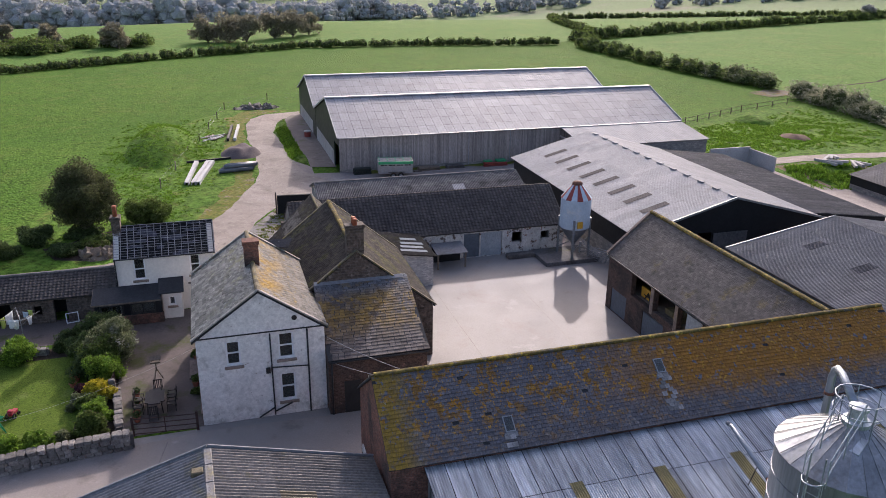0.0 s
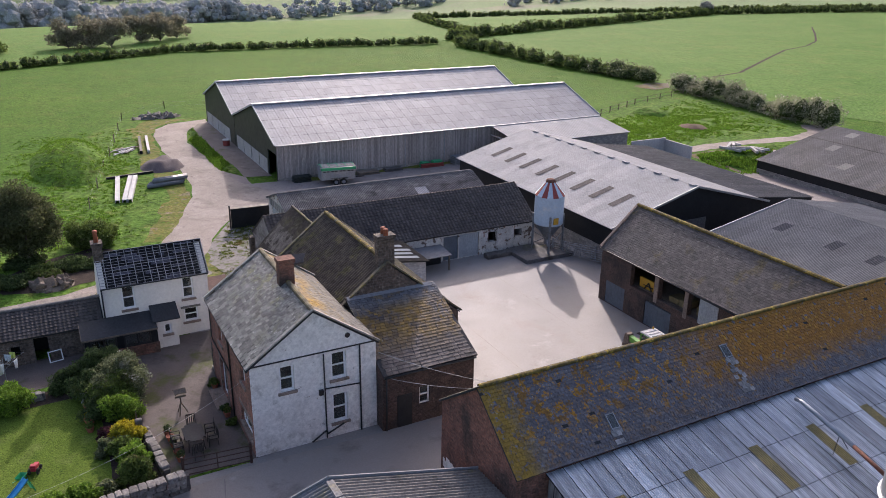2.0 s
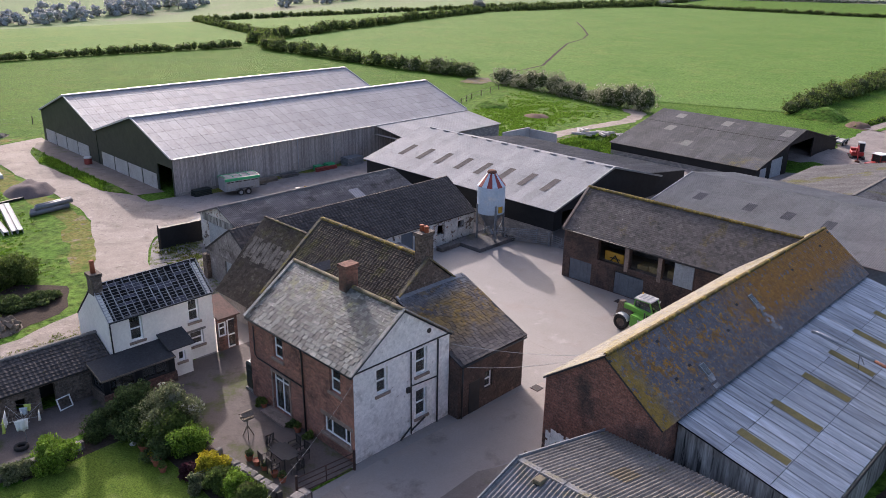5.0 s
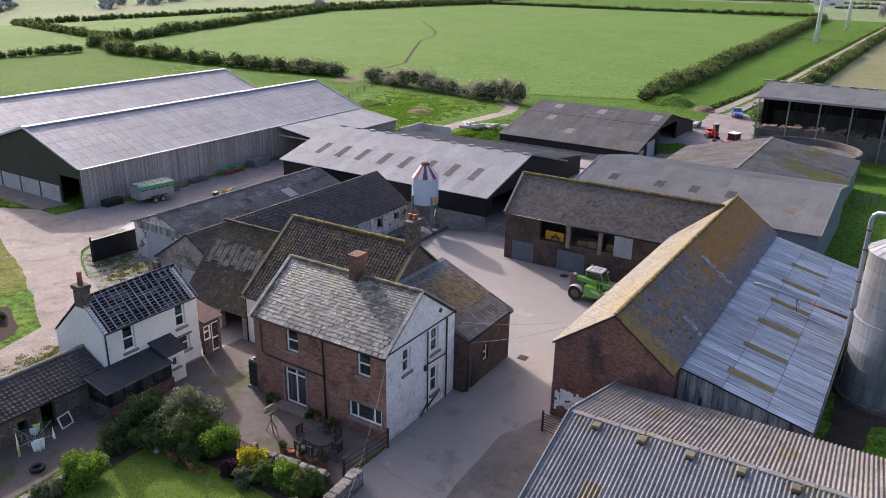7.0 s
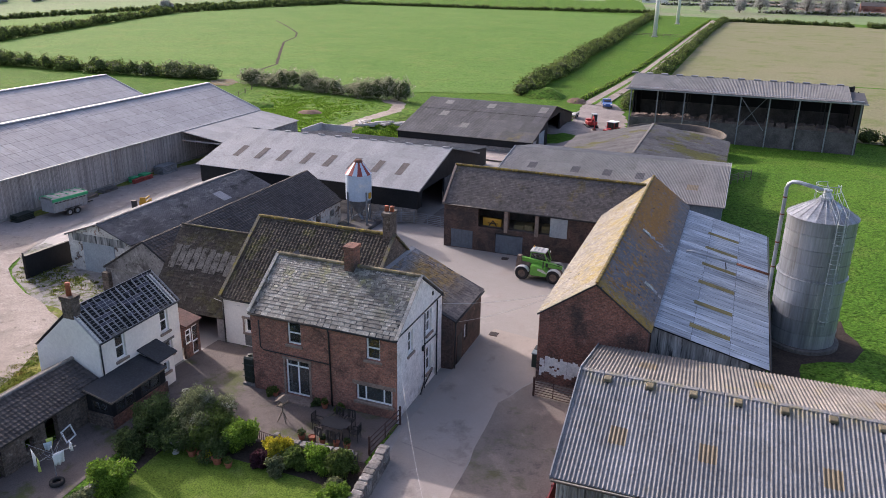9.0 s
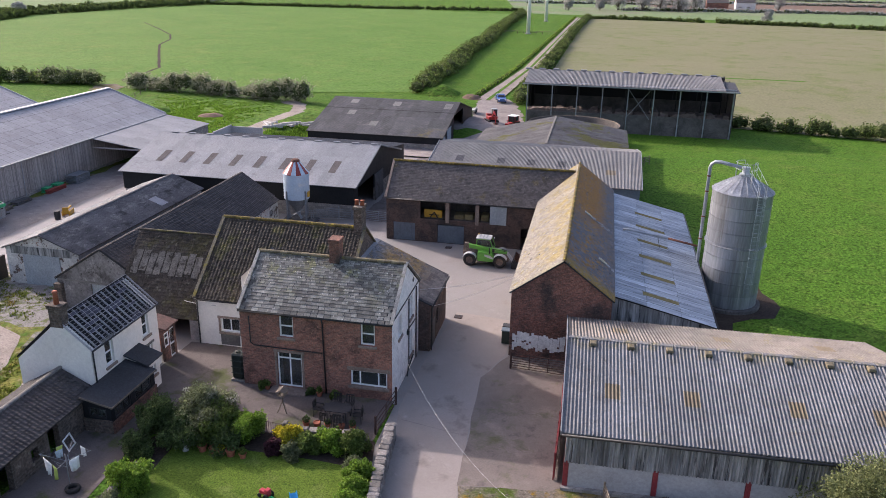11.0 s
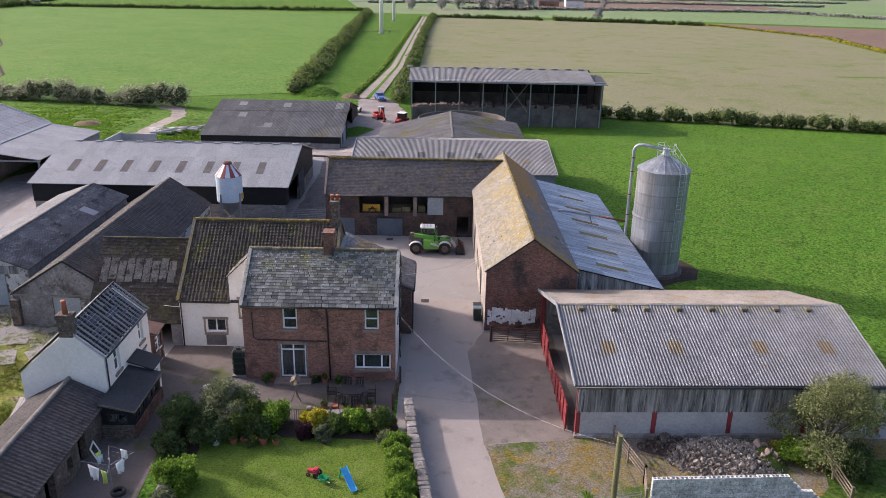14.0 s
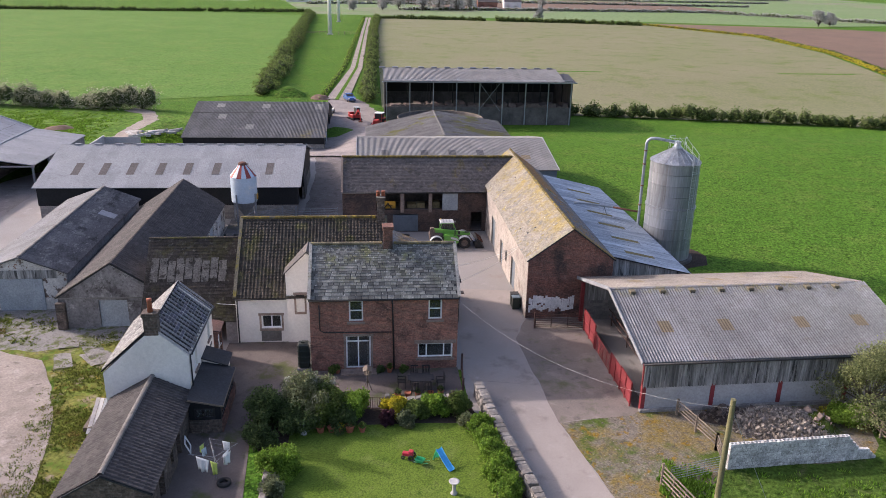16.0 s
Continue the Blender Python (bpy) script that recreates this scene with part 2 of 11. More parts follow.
CEMENT_MID = material("weathered_grey_sheet", (0.178, 0.176, 0.174), (0.138, 0.137, 0.137), 0.3, 0.75, 6, 0.22, 0.2, 30, piece=0.10, spec=0.25, spots=(((0.11, 0.108, 0.105), 0.8, 0.56, 0.72),))
SLATE_WORN = material("bleached_stone_slate", (0.160, 0.148, 0.132), (0.100, 0.092, 0.082), 1.6, 0.95, 9, 0.45, 0.5, 20, piece=0.16, spec=0.1, spots=(((0.045, 0.04, 0.035), 2.2, 0.52, 0.60),))
RUSTIC = material("dark_weathered_sheet", (0.050, 0.043, 0.037), (0.032, 0.028, 0.025), 0.6, 0.9, 7, 0.4, 0.3, 30, piece=0.30, spec=0.15,
                  spots=(((0.085, 0.08, 0.07), 2.6, 0.58, 0.63), ((0.06, 0.056, 0.022), 0.4, 0.5, 0.7), ((0.05, 0.045, 0.04), 2.0, 0.56, 0.64)))
GALV = material("galvanised_sheet", (0.42, 0.46, 0.50), (0.28, 0.315, 0.355), 1.6, 0.45, 5, 0.35, 0.12, 20, metal=0.5, piece=0.20, spec=0.5, stretch=(1, 0.10, 0.10),
                spots=(((0.20, 0.215, 0.225), 1.3, 0.55, 0.70), ((0.52, 0.54, 0.56), 2.0, 0.60, 0.68)))
GALV_DULL = material("dull_galvanised_steel", (0.30, 0.32, 0.34), (0.22, 0.235, 0.25), 0.7, 0.5, 8, 0.2, 0.1, 20, metal=0.6, piece=0.1, spec=0.5,
                     spots=(((0.15, 0.14, 0.13), 1.1, 0.6, 0.8),))
ROOFLIGHT = material("yellowed_rooflight", (0.20, 0.165, 0.06), (0.14, 0.12, 0.05), 1.5, 0.5, 10, 0.3, 0.1, 30)
ROOFLIGHT_TAN = material("tan_rooflight", (0.155, 0.118, 0.068), (0.105, 0.082, 0.050), 1.5, 0.6, 10, 0.2, 0.1, 30)
ROOFLIGHT_GREY = material("grey_rooflight", (0.125, 0.112, 0.105), (0.095, 0.087, 0.084), 1.0, 0.9, 10, 0.25, 0.1, 30, spec=0.1)
BOARDS = material("silvered_timber_boards", (0.35, 0.310, 0.290), (0.24, 0.212, 0.200), 0.4, 0.9, 10, 0.3, 0.3, 30, piece=0.22, stretch=(1, 1, 0.25))
GREEN_CLAD = material("dark_green_cladding", (0.030, 0.040, 0.030), (0.022, 0.030, 0.024), 0.4, 0.6, 6, 0.2, 0.1, 30)
BLACK_CLAD = material("black_cladding", (0.016, 0.018, 0.020), (0.011, 0.012, 0.014), 0.4, 0.6, 6, 0.25, 0.1, 30, spec=0.2)
BLUE_CLAD = material("blue_grey_cladding", (0.13, 0.17, 0.20), (0.10, 0.135, 0.16), 0.4, 0.6, 6, 0.2, 0.1, 30)
# black streaks, plus upright pale and dark bands that paint in rib shading
GREY_CLAD = material("streaked_rib_shaded_sheet", (0.37, 0.365, 0.35), (0.10, 0.10, 0.098), 2.6, 0.85, 7, 0.55, 0.2, 30, stretch=(1, 1, 0.08), spots=(((0.045, 0.045, 0.045), 3.4, 0.55, 0.62),))
BLOCK = material("grey_concrete_block", (0.29, 0.275, 0.26), (0.21, 0.20, 0.19), 0.4, 0.95, 8, 0.2, 0.3, 40, bricks=((0.2, 0.19, 0.18), (0.45, 0.225)))
PANEL = material("pale_concrete_panel", (0.42, 0.41, 0.40), (0.33, 0.32, 0.31), 0.5, 0.9, 6, 0.15, 0.2, 40, spots=(((0.2, 0.19, 0.18), 0.8, 0.6, 0.8),))
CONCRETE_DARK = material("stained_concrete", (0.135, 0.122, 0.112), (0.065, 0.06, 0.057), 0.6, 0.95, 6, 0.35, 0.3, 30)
RED_PAINT = material("worn_red_paint", (0.24, 0.035, 0.04), (0.17, 0.03, 0.03), 0.8, 0.6, 8, 0.25, 0.15, 30)
WHITE_PAINT = material("white_frame_paint", (0.80, 0.80, 0.79), (0.74, 0.74, 0.73), 2, 0.5, 10, 0.06, 0.05, 40)
BLACK_PAINT = material("black_pipe_paint", (0.018, 0.018, 0.02), (0.03, 0.03, 0.03), 2, 0.5, 10, 0.2, 0.1, 40)
GREY_DOOR = material("blue_grey_door_paint", (0.12, 0.14, 0.16), (0.085, 0.10, 0.12), 1.0, 0.8, 8, 0.25, 0.2, 30)
PALE_DOOR = material("pale_weathered_door", (0.34, 0.37, 0.39), (0.27, 0.295, 0.31), 1.0, 0.8, 8, 0.25, 0.2, 30)
FELT = material("dark_roofing_felt", (0.035, 0.037, 0.042), (0.025, 0.027, 0.03), 0.7, 0.8, 9, 0.3, 0.3, 30)
RUSTY_FELT = material("red_brown_felt", (0.115, 0.060, 0.050), (0.075, 0.045, 0.040), 1.0, 0.85, 9, 0.3, 0.3, 30)
LATH = material("grey_weathered_batten", (0.38, 0.37, 0.38), (0.26, 0.25, 0.26), 1.0, 0.85, 12, 0.3, 0.3, 30, piece=0.25)
UNDERFELT = material("purple_underfelt", (0.085, 0.085, 0.115), (0.045, 0.045, 0.062), 1.6, 0.75, 5, 0.35, 0.2, 15)
# near-black tone that stands for the shade inside the stripped roof
VOID = material("roof_void_shade", (0.014, 0.014, 0.017), (0.007, 0.007, 0.009), 1.2, 0.9, 5, 0.35, 0.2, 15, spots=(((0.045, 0.04, 0.04), 1.5, 0.56, 0.64),))
RIDGE_MOSS = material("mossy_ridge_tile", (0.150, 0.105, 0.020), (0.085, 0.070, 0.026), 2.2, 0.95, 6, 0.45, 0.6, 15, piece=0.35, spots=(((0.25, 0.18, 0.025), 3.0, 0.56, 0.64), ((0.10, 0.09, 0.08), 1.7, 0.55, 0.63)))
VERGE = material("pale_mortar_verge", (0.36, 0.345, 0.315), (0.25, 0.24, 0.215), 1.4, 0.9, 8, 0.3, 0.4, 25, spots=(((0.16, 0.15, 0.10), 1.5, 0.54, 0.66),))
RIDGE_LICHEN = material("lichened_ridge_tile", (0.165, 0.140, 0.085), (0.115, 0.098, 0.066), 2.0, 0.9, 8, 0.35, 0.5, 20, piece=0.3, spots=(((0.20, 0.16, 0.04), 2.4, 0.54, 0.64),))
COPING_MOSS = material("mossy_stone_coping", (0.165, 0.145, 0.105), (0.11, 0.098, 0.072), 1.5, 0.95, 8, 0.4, 0.5, 20, spots=(((0.15, 0.125, 0.03), 2.0, 0.50, 0.64),))
RIDGE_GREY = material("grey_ridge_tile", (0.19, 0.18, 0.165), (0.13, 0.12, 0.11), 1.0, 0.85, 8, 0.25, 0.4, 25, piece=0.2)
RIDGE_WHITE = material("pale_metal_ridge", (0.52, 0.52, 0.53), (0.45, 0.45, 0.46), 0.6, 0.5, 6, 0.12, 0.1, 30)
TERRACOTTA = material("terracotta", (0.36, 0.12, 0.07), (0.27, 0.09, 0.05), 2.0, 0.85, 10, 0.2, 0.2, 40)
WOOD = material("weathered_wood", (0.20, 0.16, 0.12), (0.13, 0.105, 0.085), 1.0, 0.9, 12, 0.3, 0.3, 40, piece=0.2)
GRASS = material("meadow_grass", (0.062, 0.146, 0.016), (0.086, 0.172, 0.020), 0.055, 0.95, 4.5, 0.6, 1.0, 2.6, spec=0.05, depth=0.28,
                 spots=(((0.105, 0.160, 0.030), 0.22, 0.50, 0.70), ((0.042, 0.104, 0.010), 0.6, 0.54, 0.70), ((0.098, 0.178, 0.026), 1.5, 0.55, 0.68), ((0.034, 0.080, 0.009), 1.9, 0.52, 0.64), ((0.030, 0.072, 0.008), 4.2, 0.55, 0.66)))
PASTURE = material("rough_pasture", (0.070, 0.148, 0.019), (0.102, 0.176, 0.028), 0.25, 0.95, 1.6, 0.65, 0.9, 2.5, spec=0.05, depth=0.26,
                   spots=(((0.14, 0.155, 0.040), 0.5, 0.57, 0.70), ((0.034, 0.092, 0.011), 1.1, 0.54, 0.70), ((0.030, 0.072, 0.010), 3.2, 0.58, 0.70)))
# rough grass with the shade behind the block wall mixed into its green
ROUGH = material("shade_darkened_rough_grass", (0.048, 0.088, 0.014), (0.066, 0.108, 0.020), 0.4, 0.95, 4.0, 0.6, 0.9, 4.0, spec=0.05, depth=0.15,
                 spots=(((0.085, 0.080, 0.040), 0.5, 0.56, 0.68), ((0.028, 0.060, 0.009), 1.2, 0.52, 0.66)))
CROP = material("thin_spring_crop", (0.160, 0.168, 0.082), (0.190, 0.178, 0.108), 0.03, 0.95, 2.0, 0.22, 0.6, 4.0, spec=0.1, spots=(((0.12, 0.15, 0.045), 0.12, 0.5, 0.7),))
# far field green made paler to carry the distance haze in its colour
FIELD_HAZY = material("haze_pale_grassland", (0.135, 0.205, 0.082), (0.165, 0.215, 0.110), 0.008, 0.95, 0.5, 0.25, 0.4, 1.0, spec=0.05, spots=(((0.19, 0.20, 0.13), 0.006, 0.54, 0.60),))
PLOUGH = material("bare_ploughed_soil", (0.17, 0.115, 0.085), (0.14, 0.10, 0.075), 0.05, 0.95, 2.0, 0.2, 0.5, 4.0, spec=0.1)
LAWN = material("mown_lawn", (0.108, 0.158, 0.026), (0.080, 0.128, 0.018), 0.35, 0.95, 13.0, 0.6, 0.9, 14.0, spec=0.05, depth=0.05, spots=(((0.12, 0.155, 0.040), 0.8, 0.54, 0.72), ((0.045, 0.092, 0.014), 2.6, 0.57, 0.7)))
WEEDS = material("weedy_gravel_ground", (0.185, 0.160, 0.135), (0.140, 0.122, 0.096), 0.5, 0.95, 9.0, 0.45, 0.9, 14.0, spec=0.08,
                 spots=(((0.175, 0.130, 0.036), 0.35, 0.46, 0.62), ((0.066, 0.096, 0.018), 0.30, 0.52, 0.62), ((0.195, 0.120, 0.016), 1.6, 0.55, 0.66), ((0.085, 0.075, 0.058), 3.0, 0.54, 0.66), ((0.25, 0.23, 0.20), 6.0, 0.60, 0.68)))
WEED_GREEN = material("yellowing_weeds", (0.105, 0.140, 0.026), (0.165, 0.150, 0.045), 0.7, 0.95, 4.0, 0.5, 0.8, 8.0, spec=0.05,
                      spots=(((0.20, 0.165, 0.115), 0.8, 0.55, 0.64), ((0.06, 0.11, 0.014), 1.0, 0.53, 0.64), ((0.18, 0.125, 0.022), 1.7, 0.58, 0.66)))
BRICK_DARK = material("dark_weathered_brick", (0.100, 0.062, 0.051), (0.056, 0.041, 0.036), 0.7, 0.95, 10, 0.45, 0.45, 50, bricks=((0.11, 0.085, 0.072), (0.24, 0.085)),
                      spots=(((0.042, 0.034, 0.031), 0.7, 0.48, 0.64), ((0.19, 0.12, 0.095), 2.4, 0.61, 0.68)))
SLATE_REPAIR = material("pale_repair_slate", (0.23, 0.23, 0.235), (0.16, 0.16, 0.17), 1.5, 0.75, 9, 0.3, 0.4, 25, piece=0.4, spec=0.3)
SLATE_DARK_PALE = material("worn_pale_slate", (0.20, 0.195, 0.19), (0.13, 0.128, 0.126), 1.5, 0.75, 9, 0.35, 0.4, 25, piece=0.45, spec=0.3)
YARD = material("pale_yard_concrete", (0.262, 0.242, 0.228), (0.226, 0.208, 0.196), 0.12, 0.68, 12.0, 0.13, 0.12, 40.0, spec=0.35,
                spots=(((0.225, 0.188, 0.172), 0.3, 0.55, 0.75), ((0.33, 0.30, 0.285), 0.5, 0.60, 0.75), ((0.19, 0.165, 0.15), 1.2, 0.62, 0.76)))
DRIVE = material("worn_grey_tarmac", (0.305, 0.264, 0.238), (0.250, 0.217, 0.196), 0.2, 0.78, 15.0, 0.14, 0.2, 50.0, spec=0.3, spots=(((0.175, 0.148, 0.132), 0.5, 0.56, 0.72), ((0.33, 0.29, 0.265), 1.3, 0.60, 0.72)))
DRIVE_DARK = material("older_stained_tarmac", (0.195, 0.162, 0.142), (0.145, 0.122, 0.108), 0.35, 0.88, 14.0, 0.2, 0.25, 50.0, spots=(((0.25, 0.21, 0.18), 0.6, 0.56, 0.70), ((0.10, 0.085, 0.075), 1.0, 0.56, 0.70), ((0.105, 0.105, 0.055), 0.45, 0.55, 0.68)))
GRAVEL_DARK = material("dark_purple_gravel", (0.125, 0.098, 0.098), (0.095, 0.075, 0.076), 0.6, 0.95, 10, 0.35, 0.6, 14.0)
GREY_ROAD = material("dusty_brown_hardcore", (0.255, 0.222, 0.206), (0.200, 0.174, 0.162), 0.2, 0.88, 14.0, 0.22, 0.3, 30.0, spots=(((0.15, 0.128, 0.116), 0.35, 0.50, 0.70), ((0.30, 0.265, 0.245), 0.9, 0.57, 0.70), ((0.12, 0.104, 0.092), 1.6, 0.60, 0.70)))
DIRT = material("pale_dirt_track", (0.285, 0.243, 0.212), (0.225, 0.190, 0.163), 0.3, 0.9, 9.0, 0.26, 0.35, 25.0, spots=(((0.165, 0.138, 0.116), 0.35, 0.50, 0.68), ((0.33, 0.29, 0.26), 0.8, 0.56, 0.70), ((0.13, 0.11, 0.09), 1.8, 0.58, 0.68)))
# mud and stains, darkened further for the shade between the sheds
MUD = material("muddy_shaded_concrete", (0.165, 0.140, 0.130), (0.115, 0.098, 0.092), 0.4, 0.85, 9, 0.3, 0.3, 25, spots=(((0.085, 0.072, 0.066), 0.8, 0.52, 0.66), ((0.22, 0.195, 0.18), 1.4, 0.58, 0.68)))
GRAVEL = material("gravel", (0.24, 0.21, 0.19), (0.15, 0.13, 0.12), 0.6, 0.95, 14, 0.4, 0.8, 30.0)
PATIO = material("brown_grey_patio_surface", (0.135, 0.110, 0.100), (0.098, 0.081, 0.075), 0.4, 0.88, 14.0, 0.2, 0.25, 40.0, spots=(((0.066, 0.056, 0.050), 0.7, 0.52, 0.68), ((0.070, 0.080, 0.024), 0.35, 0.56, 0.66)))
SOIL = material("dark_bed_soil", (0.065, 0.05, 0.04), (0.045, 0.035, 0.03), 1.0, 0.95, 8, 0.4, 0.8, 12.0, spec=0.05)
LEAF = foliage("hedge_leaf", (0.115, 0.165, 0.036), (0.078, 0.115, 0.028), (0.125, 0.112, 0.056))
LEAF_DARK = foliage("dark_shrub_leaf", (0.085, 0.125, 0.042), (0.055, 0.085, 0.028))
LEAF_BRIGHT = foliage("bright_shrub_leaf", (0.180, 0.290, 0.034), (0.125, 0.220, 0.026))
LEAF_YELLOW = foliage("golden_shrub_leaf", (0.48, 0.40, 0.02), (0.33, 0.31, 0.03))
LEAF_GREY = foliage("grey_green_leaf", (0.18, 0.20, 0.105), (0.11, 0.135, 0.062), (0.42, 0.42, 0.36))
LEAF_BLOSSOM = foliage("blossoming_hedge_leaf", (0.30, 0.295, 0.215), (0.175, 0.190, 0.105), (0.64, 0.61, 0.56))
# far leaves and wood insides lightened: distance haze is in the base colour
LEAF_HAZY = foliage("haze_pale_far_leaf", (0.345, 0.365, 0.345), (0.330, 0.325, 0.315))
LEAF_BUDDING = foliage("budding_hedgerow_leaf", (0.250, 0.225, 0.170), (0.185, 0.180, 0.110))
HAZY_TWIGS = material("haze_pale_wood_inside", (0.33, 0.345, 0.345), (0.27, 0.285, 0.285), 0.4, 0.95, 2, 0.4, 0.5, 3, spec=0.05)
LEAF_OLIVE = foliage("olive_tree_leaf", (0.098, 0.115, 0.046), (0.066, 0.078, 0.034), (0.13, 0.125, 0.075))
LEAF_SPRING = foliage("pale_spring_leaf", (0.205, 0.225, 0.095), (0.135, 0.160, 0.066))
TUSSOCK = foliage("tall_meadow_grass", (0.105, 0.215, 0.020), (0.145, 0.245, 0.028))
WEED_LEAF = foliage("yellowing_weed_leaf", (0.105, 0.150, 0.026), (0.150, 0.150, 0.034), (0.19, 0.145, 0.05))
HEDGE_CORE = material("dark_hedge_core", (0.062, 0.080, 0.026), (0.042, 0.052, 0.022), 1.2, 0.95, 6, 0.5, 0.8, 6, spec=0.1)
BARN_WASH = material("stained_pale_limewash", (0.33, 0.295, 0.26), (0.24, 0.213, 0.19), 0.7, 0.95, 6, 0.25, 0.4, 20, spots=(((0.19, 0.15, 0.125), 1.1, 0.54, 0.66),))
BARK = material("grey_bark", (0.10, 0.085, 0.07), (0.06, 0.05, 0.045), 2.0, 0.95, 14, 0.4, 0.6, 20)

CEMENT_OLD = material("lichened_cement_sheet", (0.205, 0.185, 0.165), (0.155, 0.142, 0.128), 0.5, 0.85, 7, 0.3, 0.25, 30, piece=0.12, spec=0.2,
                      spots=(((0.12, 0.11, 0.10), 1.0, 0.54, 0.70), ((0.19, 0.165, 0.075), 0.7, 0.58, 0.72)))
CONCRETE_WEEDY = material("cracked_weedy_concrete", (0.225, 0.212, 0.20), (0.16, 0.15, 0.14), 0.6, 0.95, 10, 0.35, 0.5, 20, spots=(((0.085, 0.10, 0.03), 1.3, 0.50, 0.58), ((0.10, 0.09, 0.08), 2.8, 0.57, 0.63)))
PATCH_DARK = material("dark_grey_render", (0.15, 0.145, 0.14), (0.11, 0.105, 0.10), 1.2, 0.95, 8, 0.25, 0.3, 30)
SILO_STEEL = material("weathered_silo_steel", (0.31, 0.33, 0.355), (0.18, 0.195, 0.215), 1.3, 0.45, 6, 0.22, 0.1, 20, metal=0.5, piece=0.12, spec=0.5, stretch=(1, 1, 0.07), spots=(((0.17, 0.165, 0.16), 1.6, 0.58, 0.70), ((0.47, 0.47, 0.46), 2.2, 0.60, 0.70)))
# paler than GRASS, partly its own tone, partly distance haze put into the colour
MEADOW_FAR = material("haze_paled_grazed_meadow", (0.086, 0.172, 0.034), (0.108, 0.194, 0.043), 0.04, 0.95, 2.2, 0.45, 0.8, 2.0, spec=0.05, depth=0.2,
                      spots=(((0.130, 0.190, 0.046), 0.12, 0.50, 0.70), ((0.062, 0.140, 0.016), 0.5, 0.52, 0.70), ((0.056, 0.125, 0.014), 1.8, 0.55, 0.68)))
CEMENT_SLATE = material("blue_black_cement_sheet", (0.118, 0.114, 0.118), (0.080, 0.078, 0.082), 0.5, 0.8, 6, 0.3, 0.25, 30, piece=0.18, spec=0.25, spots=(((0.20, 0.19, 0.185), 0.9, 0.55, 0.66, (2, 3.3, 4.2)), ((0.17, 0.165, 0.16), 1.7, 0.57, 0.63), ((0.045, 0.044, 0.046), 1.2, 0.54, 0.66), ((0.24, 0.23, 0.22), 4.0, 0.64, 0.68)), stretch=(0.5, 1, 1))


# ---- building blocks ----
LATER = []  # roof and wall pieces, laid last


def smooth(v, lo, hi):
    t = min(1.0, max(0.0, (v - lo) / (hi - lo)))
    return t * t * (3 - 2 * t)


def ground_height(x, y):
    fall = -1.0 * max(smooth(x, 52, 100), smooth(y, 130, 215), smooth(-y, 10, 120), smooth(-x, 40, 160))
    dip = -1.7 * smooth(x, 62, 94) * (1 - smooth(x, 118, 175)) * (1 - smooth(y, 20, 62))
    valley = -24 * smooth(y + 0.35 * max(0.0, -x), 275, 640) * (1 - smooth(x, 150, 520))
    hollow = -1.5 * smooth(x, 60, 70) * (1 - smooth(x, 84, 92)) * smooth(y, 43, 50) * (1 - smooth(y, 70, 78))
    return fall + dip + valley + hollow


def thing(name, label, category, at=(0, 0, 0), group="", kind=""):
    ob = new(name)
    ob.location = at
    return tagged(ob, label, category, group, kind)


def adopt(ob, parent):
    if parent is not None:
        ob.parent = parent
        ob.matrix_parent_inverse = Matrix.Translation(-parent.location) if parent.parent is None else Matrix.Identity(4)
    return ob


def shaded(me, smooth_faces):
    if smooth_faces:
        me.polygons.foreach_set("use_smooth", [True] * len(me.polygons))
    return me


def raw(name, verts, faces, mat, parent=None, label="", soft=False):
    me = bpy.data.meshes.new(name)
    me.from_pydata([tuple(v) for v in verts], [], [tuple(f) for f in faces])
    me.materials.append(mat)
    shaded(me, soft)
    me.update()
    return tagged(adopt(new(name, me), parent), label)


def part(name, bm, mat, parent=None, label="", soft=False):
    me = bpy.data.meshes.new(name)
    bmesh.ops.recalc_face_normals(bm, faces=bm.faces)
    bm.to_mesh(me)
    bm.free()
    me.materials.append(mat)
    shaded(me, soft)
    return tagged(adopt(new(name, me), parent), label)


def box(bm, x0, x1, y0, y1, z0, z1, m=None):
    made = bmesh.ops.create_cube(bm, size=1)["verts"]
    t = Matrix.Translation(((x0 + x1) / 2, (y0 + y1) / 2, (z0 + z1) / 2)) @ Matrix.Diagonal((abs(x1 - x0), abs(y1 - y0), abs(z1 - z0), 1))
    bmesh.ops.transform(bm, matrix=(m @ t) if m else t, verts=made)
    return made


def boxes(*rows, m=None, bevel=0.0):
    bm = bmesh.new()
    for r in rows:
        box(bm, *r, m=m)
    if bevel:
        bmesh.ops.bevel(bm, geom=bm.edges[:], offset=bevel, segments=1, affect="EDGES")
    return bm


def rod(bm, a, b, r, r2=None, n=8):
    """A round bar from a to b."""
    a, b = Vector(a), Vector(b)
    made = bmesh.ops.create_cone(bm, cap_ends=True, segments=n, radius1=r, radius2=r if r2 is None else r2, depth=(b - a).length)["verts"]
    q = (b - a).to_track_quat("Z", "Y").to_matrix().to_4x4()
    bmesh.ops.transform(bm, matrix=Matrix.Translation((a + b) / 2) @ q, verts=made)
    return made


def rods(*rows, n=8):
    bm = bmesh.new()
    for r in rows:
        rod(bm, *r, n=n)
    return bm


